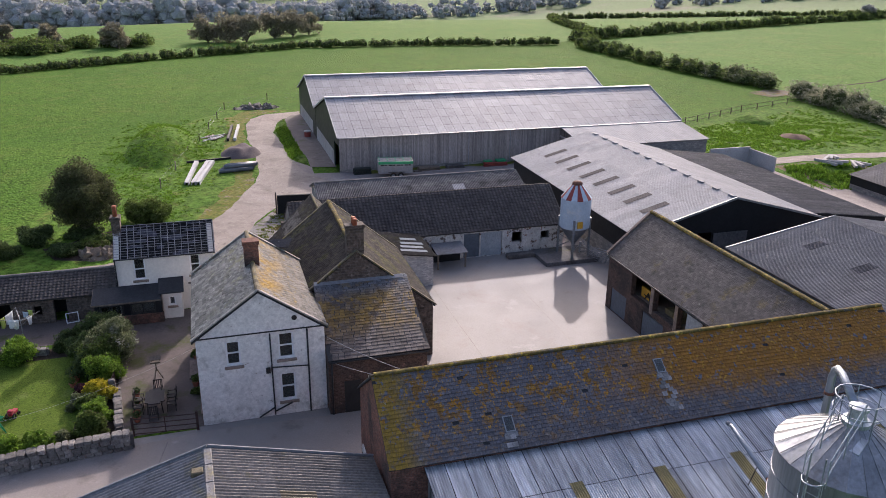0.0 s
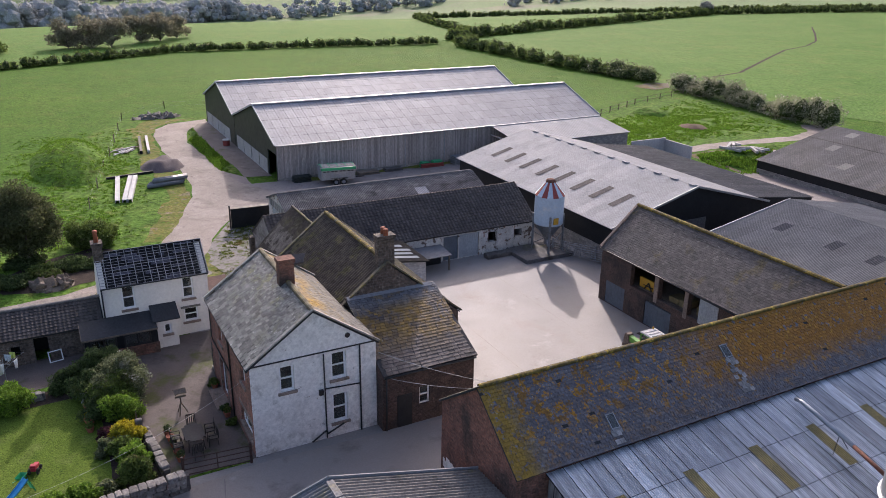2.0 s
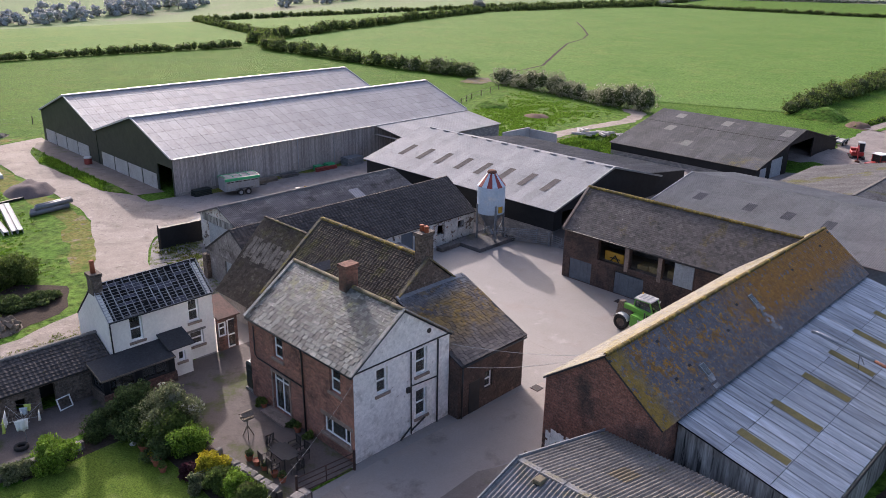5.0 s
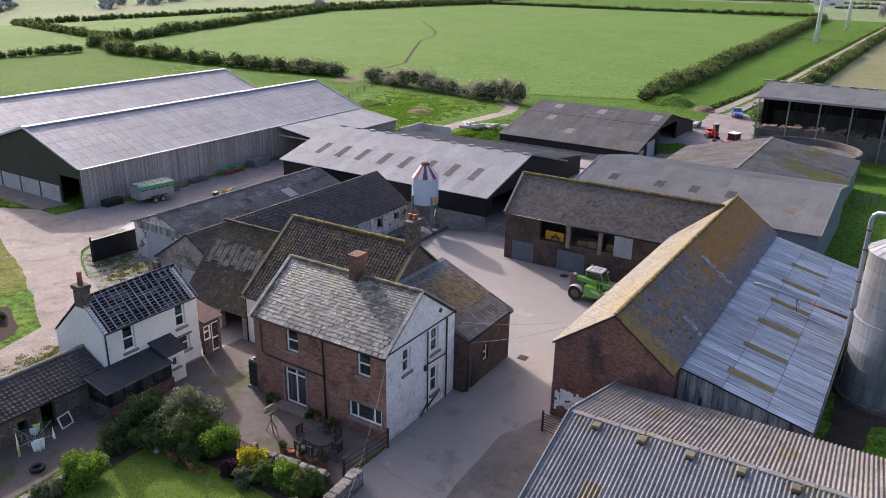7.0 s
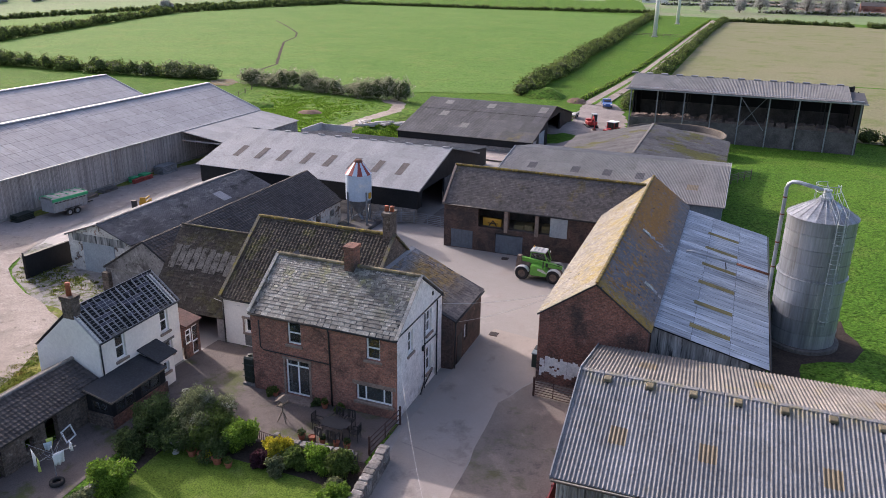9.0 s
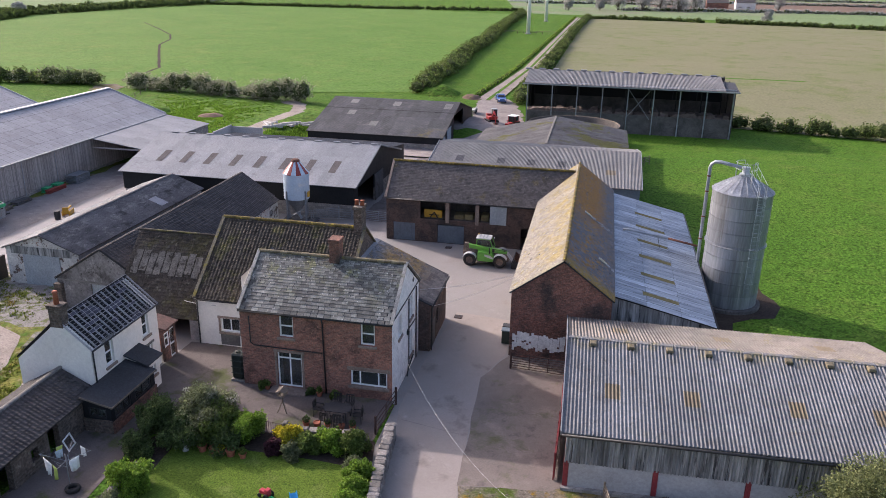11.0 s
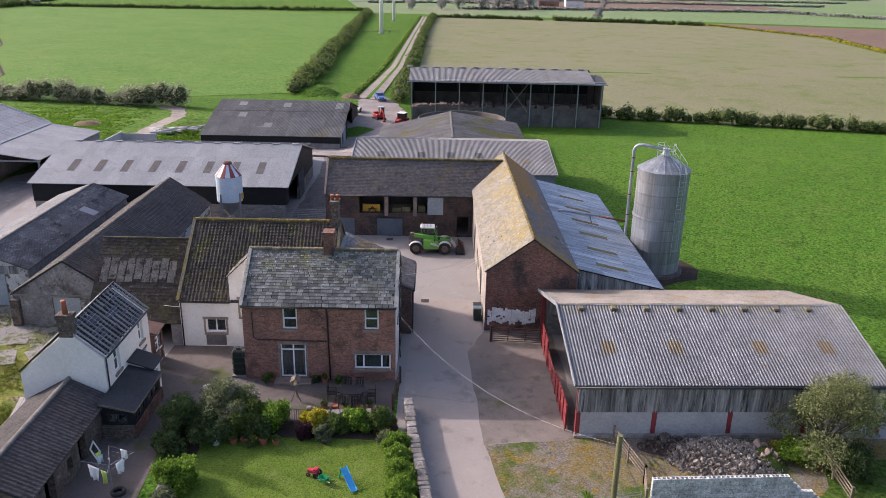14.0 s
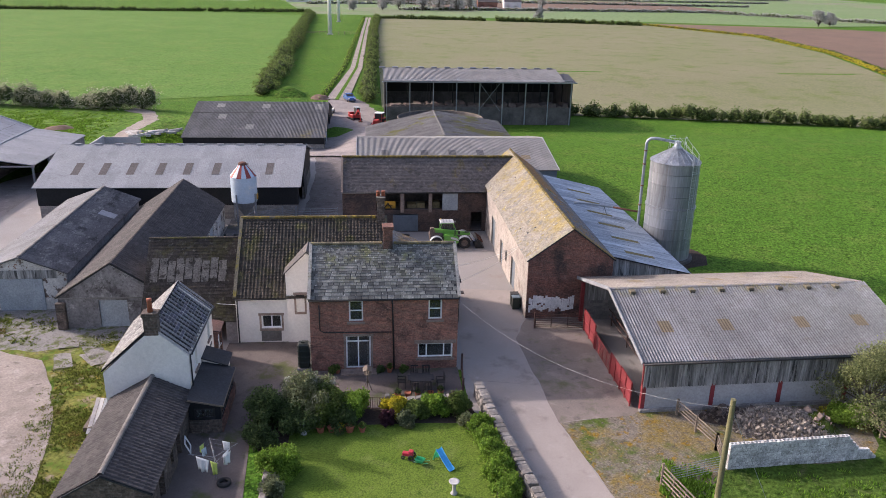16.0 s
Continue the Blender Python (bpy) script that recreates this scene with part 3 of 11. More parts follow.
def pipe(name, points, r, mat, parent=None, label="", n=8):
    """A bent round pipe through the points."""
    bm = bmesh.new()
    rings = []
    pts = [Vector(p) for p in points]
    for i, p in enumerate(pts):
        d = (pts[min(i + 1, len(pts) - 1)] - pts[max(i - 1, 0)]).normalized()
        side = d.cross(Vector((0, 0, 1)) if abs(d.z) < 0.95 else Vector((1, 0, 0))).normalized()
        up = side.cross(d)
        rings.append([bm.verts.new(p + (side * math.cos(a) + up * math.sin(a)) * r) for a in (2 * math.pi * k / n for k in range(n))])
    for a, b in zip(rings, rings[1:]):
        for k in range(n):
            bm.faces.new((a[k], a[(k + 1) % n], b[(k + 1) % n], b[k]))
    bm.faces.new(rings[0])
    bm.faces.new(rings[-1])
    return part(name, bm, mat, parent, label, soft=True)


def lathe(profile, n=32, at=(0, 0, 0)):
    """A turned body from (radius, height) pairs."""
    bm = bmesh.new()
    rings = []
    for r, z in profile:
        rings.append([bm.verts.new((at[0] + r * math.cos(a), at[1] + r * math.sin(a), at[2] + z)) for a in (2 * math.pi * k / n for k in range(n))])
    for a, b in zip(rings, rings[1:]):
        for k in range(n):
            bm.faces.new((a[k], a[(k + 1) % n], b[(k + 1) % n], b[k]))
    bm.faces.new(rings[0])
    bm.faces.new(rings[-1])
    return bm


def wall(parent, p0, p1, z0, top, mat, holes=(), thick=0.35, name="wall", label=""):
    """A wall whose outer face runs from p0 to p1 with the outside to the right. top: a height, or (along, height) pairs.
    holes: (from, to, low, high) along the wall."""
    p0, p1 = Vector((*p0, 0)), Vector((*p1, 0))
    length = (p1 - p0).length
    d = (p1 - p0) / length
    inside = Vector((-d.y, d.x, 0)) * thick
    prof = [(0, top), (length, top)] if isinstance(top, (int, float)) else list(top)

    def height(u):
        for (ua, za), (ub, zb) in zip(prof, prof[1:]):
            if ua <= u <= ub:
                return za + (zb - za) * (u - ua) / max(1e-6, ub - ua)
        return prof[-1][1]

    ends = 0.004
    cuts = sorted({ends, length - ends, *(u for u, _ in prof if ends < u < length - ends), *(v for h in holes for v in h[:2])})
    bm = bmesh.new()
    for ua, ub in zip(cuts, cuts[1:]):
        if ub - ua < 1e-4:
            continue
        mid, low, spans = (ua + ub) / 2, z0, []
        for _, _, ha, hb in sorted((h for h in holes if h[0] - 1e-4 <= ua and ub <= h[1] + 1e-4), key=lambda h: h[2]):
            spans.append((low, low, ha, ha))
            low = hb
        spans.append((low, low, height(ua), height(ub)))
        for la, lb, ta, tb in spans:
            if max(ta - la, tb - lb) < 1e-3:
                continue
            vs = [bm.verts.new(p0 + d * u + o + Vector((0, 0, z))) for o in (Vector(), inside) for u, z in ((ua, la), (ub, lb), (ub, tb), (ua, ta))]
            for f in ((0, 1, 2, 3), (7, 6, 5, 4), (0, 4, 5, 1), (3, 2, 6, 7), (0, 3, 7, 4), (1, 5, 6, 2)):
                bm.faces.new([vs[k] for k in f])
    bmesh.ops.remove_doubles(bm, verts=bm.verts[:], dist=1e-4)
    bm.verts.index_update()
    seen = {}
    for f in bm.faces:
        seen.setdefault(frozenset(v.index for v in f.verts), []).append(f)
    bmesh.ops.delete(bm, geom=[f for fs in seen.values() if len(fs) > 1 for f in fs], context="FACES_ONLY")
    return part(name, bm, mat, parent, label)


def face_frame(p0, p1, u, z):
    """The pose whose x runs along the wall, y into it and z up, at u along and height z on the outer face."""
    d = (Vector((*p1, 0)) - Vector((*p0, 0))).normalized()
    inn = Vector((-d.y, d.x, 0))
    o = Vector((*p0, 0)) + d * u + Vector((0, 0, z))
    return Matrix(((d.x, inn.x, 0, o.x), (d.y, inn.y, 0, o.y), (0, 0, 1, o.z), (0, 0, 0, 1)))


def window(parent, p0, p1, hole, bars_v=(), bars_h=(), sill=True, surround=None, mat=None, curtains=False, depth=0.14):
    """A framed, glazed window in a hole of the wall p0-p1. bars: fractions of the width and height."""
    mat = mat or WHITE_PAINT
    u0, u1, z0, z1 = hole
    w, h = u1 - u0, z1 - z0
    m = face_frame(p0, p1, u0, z0)
    f = 0.095
    rows = [(0, w, depth, depth + 0.07, 0, f), (0, w, depth, depth + 0.07, h - f, h), (0, f, depth, depth + 0.07, f, h - f), (w - f, w, depth, depth + 0.07, f, h - f)]
    win = part("window", boxes(*rows, m=m), mat, parent)
    for b in bars_v:
        part("mullion", boxes((w * b - 0.04, w * b + 0.04, depth - 0.005, depth + 0.06, f, h - f), m=m), mat, win)
    for b in bars_h:
        part("glazing_bar", boxes((f, w - f, depth - 0.008, depth + 0.055, h * b - 0.04, h * b + 0.04), m=m), mat, win)
    glass = part("pane", boxes((f, w - f, depth + 0.03, depth + 0.036, f, h - f), m=m), GLASS, win)
    glass.visible_shadow = False
    if curtains:
        for a, b in ((f, w * 0.16), (w * 0.86, w - f)):
            bm = bmesh.new()
            n = 10
            row = [[bm.verts.new(m @ Vector((a + (b - a) * k / n, depth + 0.16 + 0.03 * (k % 2), z))) for k in range(n + 1)] for z in (f, h - f)]
            for k in range(n):
                bm.faces.new((row[0][k], row[0][k + 1], row[1][k + 1], row[1][k]))
            part("curtain", bm, CLOTH_WHITE, win)
    if sill:
        part("sill", boxes((-0.12, w + 0.12, -0.09, 0.12, -0.16, -0.004), m=m, bevel=0.012), STONE, win)
    if surround:
        s = 0.13
        part("surround", boxes((-s, -0.003, -0.035, 0.1, -0.004, h), (w + 0.003, w + s, -0.035, 0.1, -0.004, h), (-s - 0.05, w + s + 0.05, -0.04, 0.1, h + 0.003, h + 0.16), m=m), surround, win)
    return win


def slope_frame(e0, e1, r0):
    """e0, e1: the eave from left to right as seen from outside; r0: the ridge above e0. Pose, width, length up the slope."""
    e0, e1, r0 = Vector(e0), Vector(e1), Vector(r0)
    u = (e1 - e0).normalized()
    v = (r0 - e0) - u * (r0 - e0).dot(u)
    length = v.length
    v.normalize()
    n = u.cross(v)
    m = Matrix(((u.x, v.x, n.x, e0.x), (u.y, v.y, n.y, e0.y), (u.z, v.z, n.z, e0.z), (0, 0, 0, 1)))
    return m, (e1 - e0).length, length


def slab(parent, e0, e1, r0, mat, thick=0.1, name="roof", label=""):
    m, w, l = slope_frame(e0, e1, r0)
    return part(name, boxes((0, w, 0, l, -thick, 0), m=m), mat, parent, label)


def slate_template(w, h, t):
    """One slate, its lower edge lifted, as vertices and faces."""
    v = [(0, 0, t * 0.6), (w, 0, t * 0.6), (w, h, 0), (0, h, 0), (0, 0, t * 1.7), (w, 0, t * 1.7), (w, h, t * 0.6), (0, h, t * 0.6)]
    f = [(4, 5, 6, 7), (0, 1, 5, 4), (1, 2, 6, 5), (3, 0, 4, 7)]
    return np.array(v), f


def pantile_template(w, h, t):
    """One waved tile with a lip at its lower edge."""
    k = 6
    v, f = [], []
    for row, (y, lift) in enumerate(((0, 0.0), (0, 0.05), (h, 0.008))):
        for i in range(k + 1):
            s = i / k
            v.append((w * s, y, lift + (0.02 * math.sin(2 * math.pi * s) + 0.02) * (0.0 if row == 0 else 1.0) + t * 0.3))
    for r in range(2):
        for i in range(k):
            a = r * (k + 1) + i
            f.append((a, a + 1, a + k + 2, a + k + 1))
    return np.array(v), f


def tiles(parent, e0, e1, r0, w, h, mat, kind="slate", singles=0, jitter=0.012, name="slate", missing=0.0, seed=1, from_top=False, taper=None):
    """Courses of tiles on a slope: the lowest ones singly, the rest as one mesh."""
    m, width, length = slope_frame(e0, e1, r0)
    rng = np.random.default_rng(seed)
    tv, tf = (slate_template if kind == "slate" else pantile_template)(w - (0.012 if kind == "slate" else 0.0), h * (1.22 if kind == "slate" else 1.12), 0.020)
    places, y, j = [], 0.0, 0
    while y < length:
        f = 1.0 if not taper else taper[0] + (taper[1] - taper[0]) * y / length
        tw = w * f
        off = 0.5 * tw * (j % 2) if kind == "slate" else 0.0
        if taper:
            off = rng.random() * tw
        for i in range(int(round(width / tw)) + (1 if off else 0)):
            if rng.random() < missing:
                continue
            g = f * (rng.uniform(0.85, 1.12) if taper else 1.0)
            places.append((i * tw - off, y, rng.normal(0, jitter * 0.5), rng.normal(0, jitter), rng.random() * 0.008, g, f))
        y += h * f
        j += 1
    if from_top:
        places = places[::-1]
    first = bpy.data.meshes.new(name)
    first.from_pydata(tv.tolist(), [], tf)
    first.materials.append(mat)
    for x, y, dx, turn, dz, gx, gy in places[:singles]:
        if x < 0 or x + w * gx > width + 0.01:
            continue
        ob = adopt(new(name, first), parent)
        ob.matrix_basis = m @ Matrix.Translation((x, y + dx, 0.004 + dz)) @ Matrix.Rotation(turn * 0.8, 4, "Z") @ Matrix.Diagonal((gx, gy, 1, 1))
    rest = places[singles:]
    if rest:
        p = np.array(rest)
        n = len(tv)
        c, s = np.cos(p[:, 3] * 0.8)[:, None], np.sin(p[:, 3] * 0.8)[:, None]
        loc = np.empty((len(p), n, 3))
        tx, ty = tv[None, :, 0] * p[:, 5:6], tv[None, :, 1] * p[:, 6:7]
        loc[:, :, 0] = np.clip(p[:, 0:1] + tx * c - ty * s, 0, width)
        loc[:, :, 1] = np.minimum(p[:, 1:2] + p[:, 2:3] + tx * s + ty * c, length + 0.02)
        loc[:, :, 2] = tv[None, :, 2] + 0.004 + p[:, 4:5]
        mm = np.array(m)
        out = loc.reshape(-1, 3) @ mm[:3, :3].T + mm[:3, 3]
        faces = [tuple(q + n * i for q in f) for i in range(len(p)) for f in tf]
        tagged(raw(name + "_covering", out.tolist(), faces, mat, parent), kind="stuff")


def sheet_mesh(name, w, l, pitch, amp, mat, thick=0.0, rows=2):
    n = max(2, int(round(w / pitch)))
    k = 6
    xs = np.linspace(0, w + pitch * 0.25, n * k + 1)
    vs, fs = [], []
    for y, dz in ((0.0, 0.005), (l, 0.0)):
        for x in xs:
            vs.append((x, y, amp * math.sin(2 * math.pi * x / pitch) + amp + dz))
    c = len(xs)
    fs = [(i, i + 1, c + i + 1, c + i) for i in range(c - 1)]
    me = bpy.data.meshes.new(name)
    me.from_pydata(vs, [], fs)
    me.materials.append(mat)
    return shaded(me, True)


def sheets(parent, e0, e1, r0, mat, sheet_w=1.1, rows=2, pitch=0.18, amp=0.026, name="roof_sheet", lap=0.12, gap=0.0):
    """Corrugated sheets side by side on a slope, each one a piece."""
    m, width, length = slope_frame(e0, e1, r0)
    cols = max(1, int(round(width / sheet_w)))
    sw = width / cols
    pitch = sw / max(1, round(sw / pitch))
    sl = length / rows
    if gap:
        lap = -gap
    me = sheet_mesh(name, sw - gap - (pitch * 0.25 if gap else 0), sl + lap, pitch, amp, mat)
    for j in range(rows):
        for i in range(cols):
            ob = adopt(new(name, me), parent)
            ob.matrix_basis = m @ Matrix.Translation((i * sw, j * sl - (lap if j == rows - 1 and not gap else 0), 0.006 + 0.004 * j + 0.002 * (i % 2)))


def rooflights(parent, e0, e1, r0, spans, mat, pitch=0.18, amp=0.026, lift=0.02, sheet_w=1.1):
    """Translucent corrugated sheets over a slope: (u0, u1, v0, v1) on it."""
    m, width, _ = slope_frame(e0, e1, r0)
    sw = width / max(1, int(round(width / sheet_w)))
    pitch = sw / max(1, round(sw / pitch))
    for u0, u1, v0, v1 in spans:
        me = sheet_mesh("rooflight", u1 - u0, v1 - v0, pitch, amp, mat)
        ob = adopt(new("rooflight", me), parent)
        ob.matrix_basis = m @ Matrix.Translation((math.ceil(u0 / pitch) * pitch, v0, min(lift, 0.02) + 0.01))


def ridge(parent, a, b, mat, r=0.14, piece=0.45, name="ridge_tile", drop=0.03):
    """Half-round ridge tiles from a to b, one by one."""
    a, b = Vector(a), Vector(b)
    d = (b - a).normalized()
    n = max(1, int(round((b - a).length / piece)))
    side = Vector((-d.y, d.x, 0))
    step = (b - a).length / n
    vs, fs = [], []
    for k in range(7):
        t = math.pi * (k / 6 * 1.3 - 0.15)
        for s, g in ((0, 1.06), (step + 0.03, 0.96)):
            vs.append(d * s + side * (math.cos(t) * r * g) + Vector((0, 0, math.sin(t) * r * g * 0.75 - drop)))
    fs = [(2 * k, 2 * k + 1, 2 * k + 3, 2 * k + 2) for k in range(6)]
    me = bpy.data.meshes.new(name)
    me.from_pydata([tuple(v) for v in vs], [], fs)
    me.materials.append(mat)
    for i in range(n):
        ob = adopt(new(name, me), parent)
        ob.matrix_basis = Matrix.Translation(a + d * (i * step) + Vector((0, 0, 0.004 * (i % 2))))


def edge_bar(bm, a, b, w, h):
    """A squared bar between two points: copings, barge boards, gutters."""
    a, b = Vector(a), Vector(b)
    q = (b - a).to_track_quat("X", "Z").to_matrix().to_4x4()
    box(bm, 0, (b - a).length, -w / 2, w / 2, -h / 2, h / 2, m=Matrix.Translation(a) @ q)


def bar(name, parent, mat, *rows, label=""):
    for r in rows:
        bm = bmesh.new()
        edge_bar(bm, *r)
        part(name, bm, mat, parent, label)


def leaves(name, blobs, count, size, mat, parent=None, label="", seed=3, shell=0.55):
    """A cloud of small leaves over uneven clumps (x, y, z, rx, ry, rz)."""
    rng = np.random.default_rng(seed)
    b = np.array(blobs, float)
    wgt = (b[:, 3] * b[:, 4] * b[:, 5]) ** 0.66
    pick = rng.choice(len(b), count, p=wgt / wgt.sum())
    d = rng.normal(size=(count, 3))
    d /= np.linalg.norm(d, axis=1)[:, None]
    lump = 1 + 0.22 * np.sin(d[:, 0] * 5 + pick) * np.cos(d[:, 1] * 6 + pick * 2) + 0.16 * np.sin(d[:, 2] * 9 + pick)
    rad = (shell + (1 - shell) * rng.random(count) ** 0.5) * lump
    c = b[pick, :3] + d * b[pick, 3:] * rad[:, None]
    t = rng.normal(size=(count, 3)) + d * 0.4
    t /= np.linalg.norm(t, axis=1)[:, None]
    o = np.cross(t, rng.normal(size=(count, 3)))
    o /= np.linalg.norm(o, axis=1)[:, None]
    s = size * (0.6 + 0.8 * rng.random(count))[:, None]
    quads = np.stack([c - t * s, c + o * s * 0.55, c + t * s, c - o * s * 0.55], axis=1).reshape(-1, 3)
    me = bpy.data.meshes.new(name)
    me.vertices.add(4 * count)
    me.vertices.foreach_set("co", quads.ravel())
    me.loops.add(4 * count)
    me.loops.foreach_set("vertex_index", np.arange(4 * count))
    me.polygons.add(count)
    me.polygons.foreach_set("loop_start", np.arange(0, 4 * count, 4))
    me.materials.append(mat)
    me.update(calc_edges=True)
    return tagged(adopt(new(name, me), parent), label)


def flat(name, points, mat, lift, step=0, label="", category="", kind="structure", follow=True, wobble=0.0):
    """A sheet over the ground with that outline."""
    bm = bmesh.new()
    rng = random.Random(len(points) * 7 + int(points[0][0] * 10))
    pts = []
    for (xa, ya), (xb, yb) in zip(points, [*points[1:], points[0]]):
        n = max(1, int(math.hypot(xb - xa, yb - ya) / 1.2)) if wobble else 1
        for k in range(n):
            a = k / n
            j = (rng.uniform(-wobble, wobble), rng.uniform(-wobble, wobble)) if wobble else (0, 0)
            pts.append((xa + (xb - xa) * a + j[0], ya + (yb - ya) * a + j[1]))
    if sum(xa * yb - xb * ya for (xa, ya), (xb, yb) in zip(pts, [*pts[1:], pts[0]])) < 0:
        pts.reverse()
    bm.faces.new([bm.verts.new((x, y, 0)) for x, y in pts])
    bm.normal_update()
    bmesh.ops.triangulate(bm, faces=bm.faces[:])
    if step:
        xs, ys = [p[0] for p in pts], [p[1] for p in pts]
        for axis, lo, hi in ((0, min(xs), max(xs)), (1, min(ys), max(ys))):
            v = math.ceil(lo / step) * step
            while v < hi:
                co, no = [0, 0, 0], [0, 0, 0]
                co[axis], no[axis] = v, 1
                bmesh.ops.bisect_plane(bm, geom=bm.verts[:] + bm.edges[:] + bm.faces[:], plane_co=co, plane_no=no)
                v += step
    bmesh.ops.triangulate(bm, faces=[f for f in bm.faces if len(f.verts) > 4])
    for v in bm.verts:
        v.co.z = (ground_height(v.co.x, v.co.y) if follow else 0) + lift
    bm.normal_update()
    me = bpy.data.meshes.new(name)
    bm.to_mesh(me)
    bm.free()
    me.materials.append(mat)
    return tagged(new(name, me), label, category, kind=kind)


# ---- ground, fields, tracks ----
def ground_sheet():
    near = list(range(-400, 641, 10))
    xs = [-6000, -3500, -2000, -1200, -800, -600, -500, *near, 700, 800, 1000, 1300, 2000, 3500, 6000]
    vs = [(x, y, ground_height(x, y)) for y in xs for x in xs]
    n = len(xs)
    fs = [(j * n + i, j * n + i + 1, (j + 1) * n + i + 1, (j + 1) * n + i) for j in range(n - 1) for i in range(n - 1)]
    tagged(raw("ground", vs, fs, GRASS, soft=True), "bright green grazed meadow reaching to the horizon", "ground", kind="structure")


ground_sheet()
flat("field_crop", [(112, 40), (420, 38), (395, -109), (313, -137), (235, -126), (165, -104), (120, -100), (84, -96), (98, -49), (108, 1)], CROP, 0.10, 20, "pale olive field of thin spring crop", "field")
flat("field_ploughed", [(408, -117), (385, -210), (330, -290), (150, -260), (165, -108), (235, -130), (313, -141)], PLOUGH, 0.11, 40, "reddish brown ploughed field behind a gorse hedge", "field")
flat("field_far_1", [(560, -20), (760, 60), (800, -260), (600, -260)], PLOUGH, 0.09, 40, "far strip of bare brown soil", "field")
flat("field_far_2", [(452, 80), (640, 110), (1200, 260), (1600, 100), (1600, -700), (700, -600), (430, -300), (400, -215), (424, -120), (440, 0)], FIELD_HAZY, 0.06, 60, "far patchwork of young crops paled by painted haze", "field")
flat("field_far_3", [(640, 330), (1000, 400), (1500, 700), (1500, 270), (900, 180), (640, 140)], FIELD_HAZY, 0.06, 60, "far green grassland paled by painted haze", "field")
flat("field_valley", [(-420, 430), (-200, 424), (60, 424), (165, 356), (520, 310), (640, 500), (640, 1200), (-700, 1200)], FIELD_HAZY, 0.08, 10, "green valley fields below the woods, paled by painted haze", "field")
flat("paddock", [(58.7, 79.9), (60, 97), (88, 112), (106, 118), (103, 84), (97, 76), (89.5, 69), (66, 69.3), (66, 78)], PASTURE, 0.05, 10, "rough tussocky paddock beside the farm track", "field", wobble=0.4)
flat("verge_north", [(-22, 60), (-2, 62), (0.6, 72), (3.6, 82), (4.6, 89), (5.0, 95), (5.0, 101), (4.6, 107), (4.9, 116), (6, 121), (8.3, 124), (13, 125.6), (11, 131), (3, 130), (-4, 118), (-8, 96), (-14, 86)], PASTURE, 0.03, 10, "rough weedy grass beside the dirt track", "ground", wobble=0.5)
flat("farmyard_base", [(-2, 58), (14, 86.4), (44, 86.4), (59, 79), (59.5, 72), (59.5, 23.5), (36, 23.5), (33, 19.5), (7.0, 19.5), (6.5, 8), (-7.6, 8), (-7.6, 28), (-30, 26), (-30, 37), (-2, 37), (-2, 47)], YARD, 0.012, 0,
     "hard-standing of pale worn concrete between the buildings", "yard", follow=False)
flat("lane_sheds", [(59, 43.5), (72.2, 43.5), (72.2, 70.4), (66.5, 72), (63, 78), (59, 78.5)], GREY_ROAD, 0.26, 2, "dark dusty concrete between the sheds", "yard", wobble=0.2)
flat("lane_shed_front", [(72.1, 43.2), (93, 43.0), (97, 45), (96, 55), (72.3, 55)], GREY_ROAD, 0.32, 2, "dusty hard-standing before the dark shed", "yard", wobble=0.1)
flat("lane_mud", [(31.5, 44.2), (59.4, 44.3), (59.4, 50.0), (49, 49.4), (31.5, 49.6), (30.8, 47)], MUD, 0.03, 0, "muddy stained concrete between the sheds, darkened for shade", "yard", follow=False, wobble=0.15)
flat("lane_concrete", [(60, 46), (78, 44.5), (92, 40.5), (101, 40), (117, 43.5), (122, 45.6), (119.5, 50.2), (113.5, 50.9), (103, 49.8), (90, 49.2), (60, 49)], GREY_ROAD, 0.05, 8, "dusty pale hard-standing between the far sheds", "yard", wobble=0.5)
flat("dirt_track", [(-200, 46), (-30, 57.9), (-15, 59.0), (-8, 60.1), (-3, 62.0), (0.5, 64), (2.2, 67.4), (3.4, 70.5), (4.7, 73.1), (6.4, 75.7), (9.6, 77.6), (11.9, 78.5), (13.0, 80.5), (12.4, 83), (10.6, 86.3), (9.9, 89), (9.6, 93), (9.1, 101), (8.6, 110), (9.4, 115.4), (10.9, 119.6), (13.9, 122.4), (14, 125.2),
                    (8.4, 123.6), (6.2, 120.5), (5.2, 116), (4.8, 106.5), (5.2, 100.6), (5.1, 95), (5.2, 89), (4.3, 84.3), (1.4, 76.2), (-1.2, 70.4), (-4.0, 64.8), (-9, 63.0), (-16, 62.2), (-30, 61.2), (-200, 51)], DIRT, 0.055, 0, "winding pale dirt track to the cattle sheds", "track", wobble=0.12)
flat("hardcore_yard", [(11.9, 78.2), (14, 79.5), (44, 79.8), (44, 86.4), (14, 86.4), (11, 86.6), (11.1, 89.7), (10.5, 91.2), (9.5, 93), (9.3, 88), (10.4, 84), (12.2, 81)], GREY_ROAD, 0.05, 0, "smooth grey hardcore before the cattle shed", "yard", wobble=0.12)
flat("gable_apron", [(11.1, 89.7), (13.98, 88.8), (13.98, 122.2), (12.4, 122.1), (11.2, 119.4), (10.9, 114.5), (10.9, 101.8), (11.2, 93.2)], DRIVE_DARK, 0.06, 0, "stained concrete apron along the cattle shed gables", "yard", follow=False, wobble=0.06)
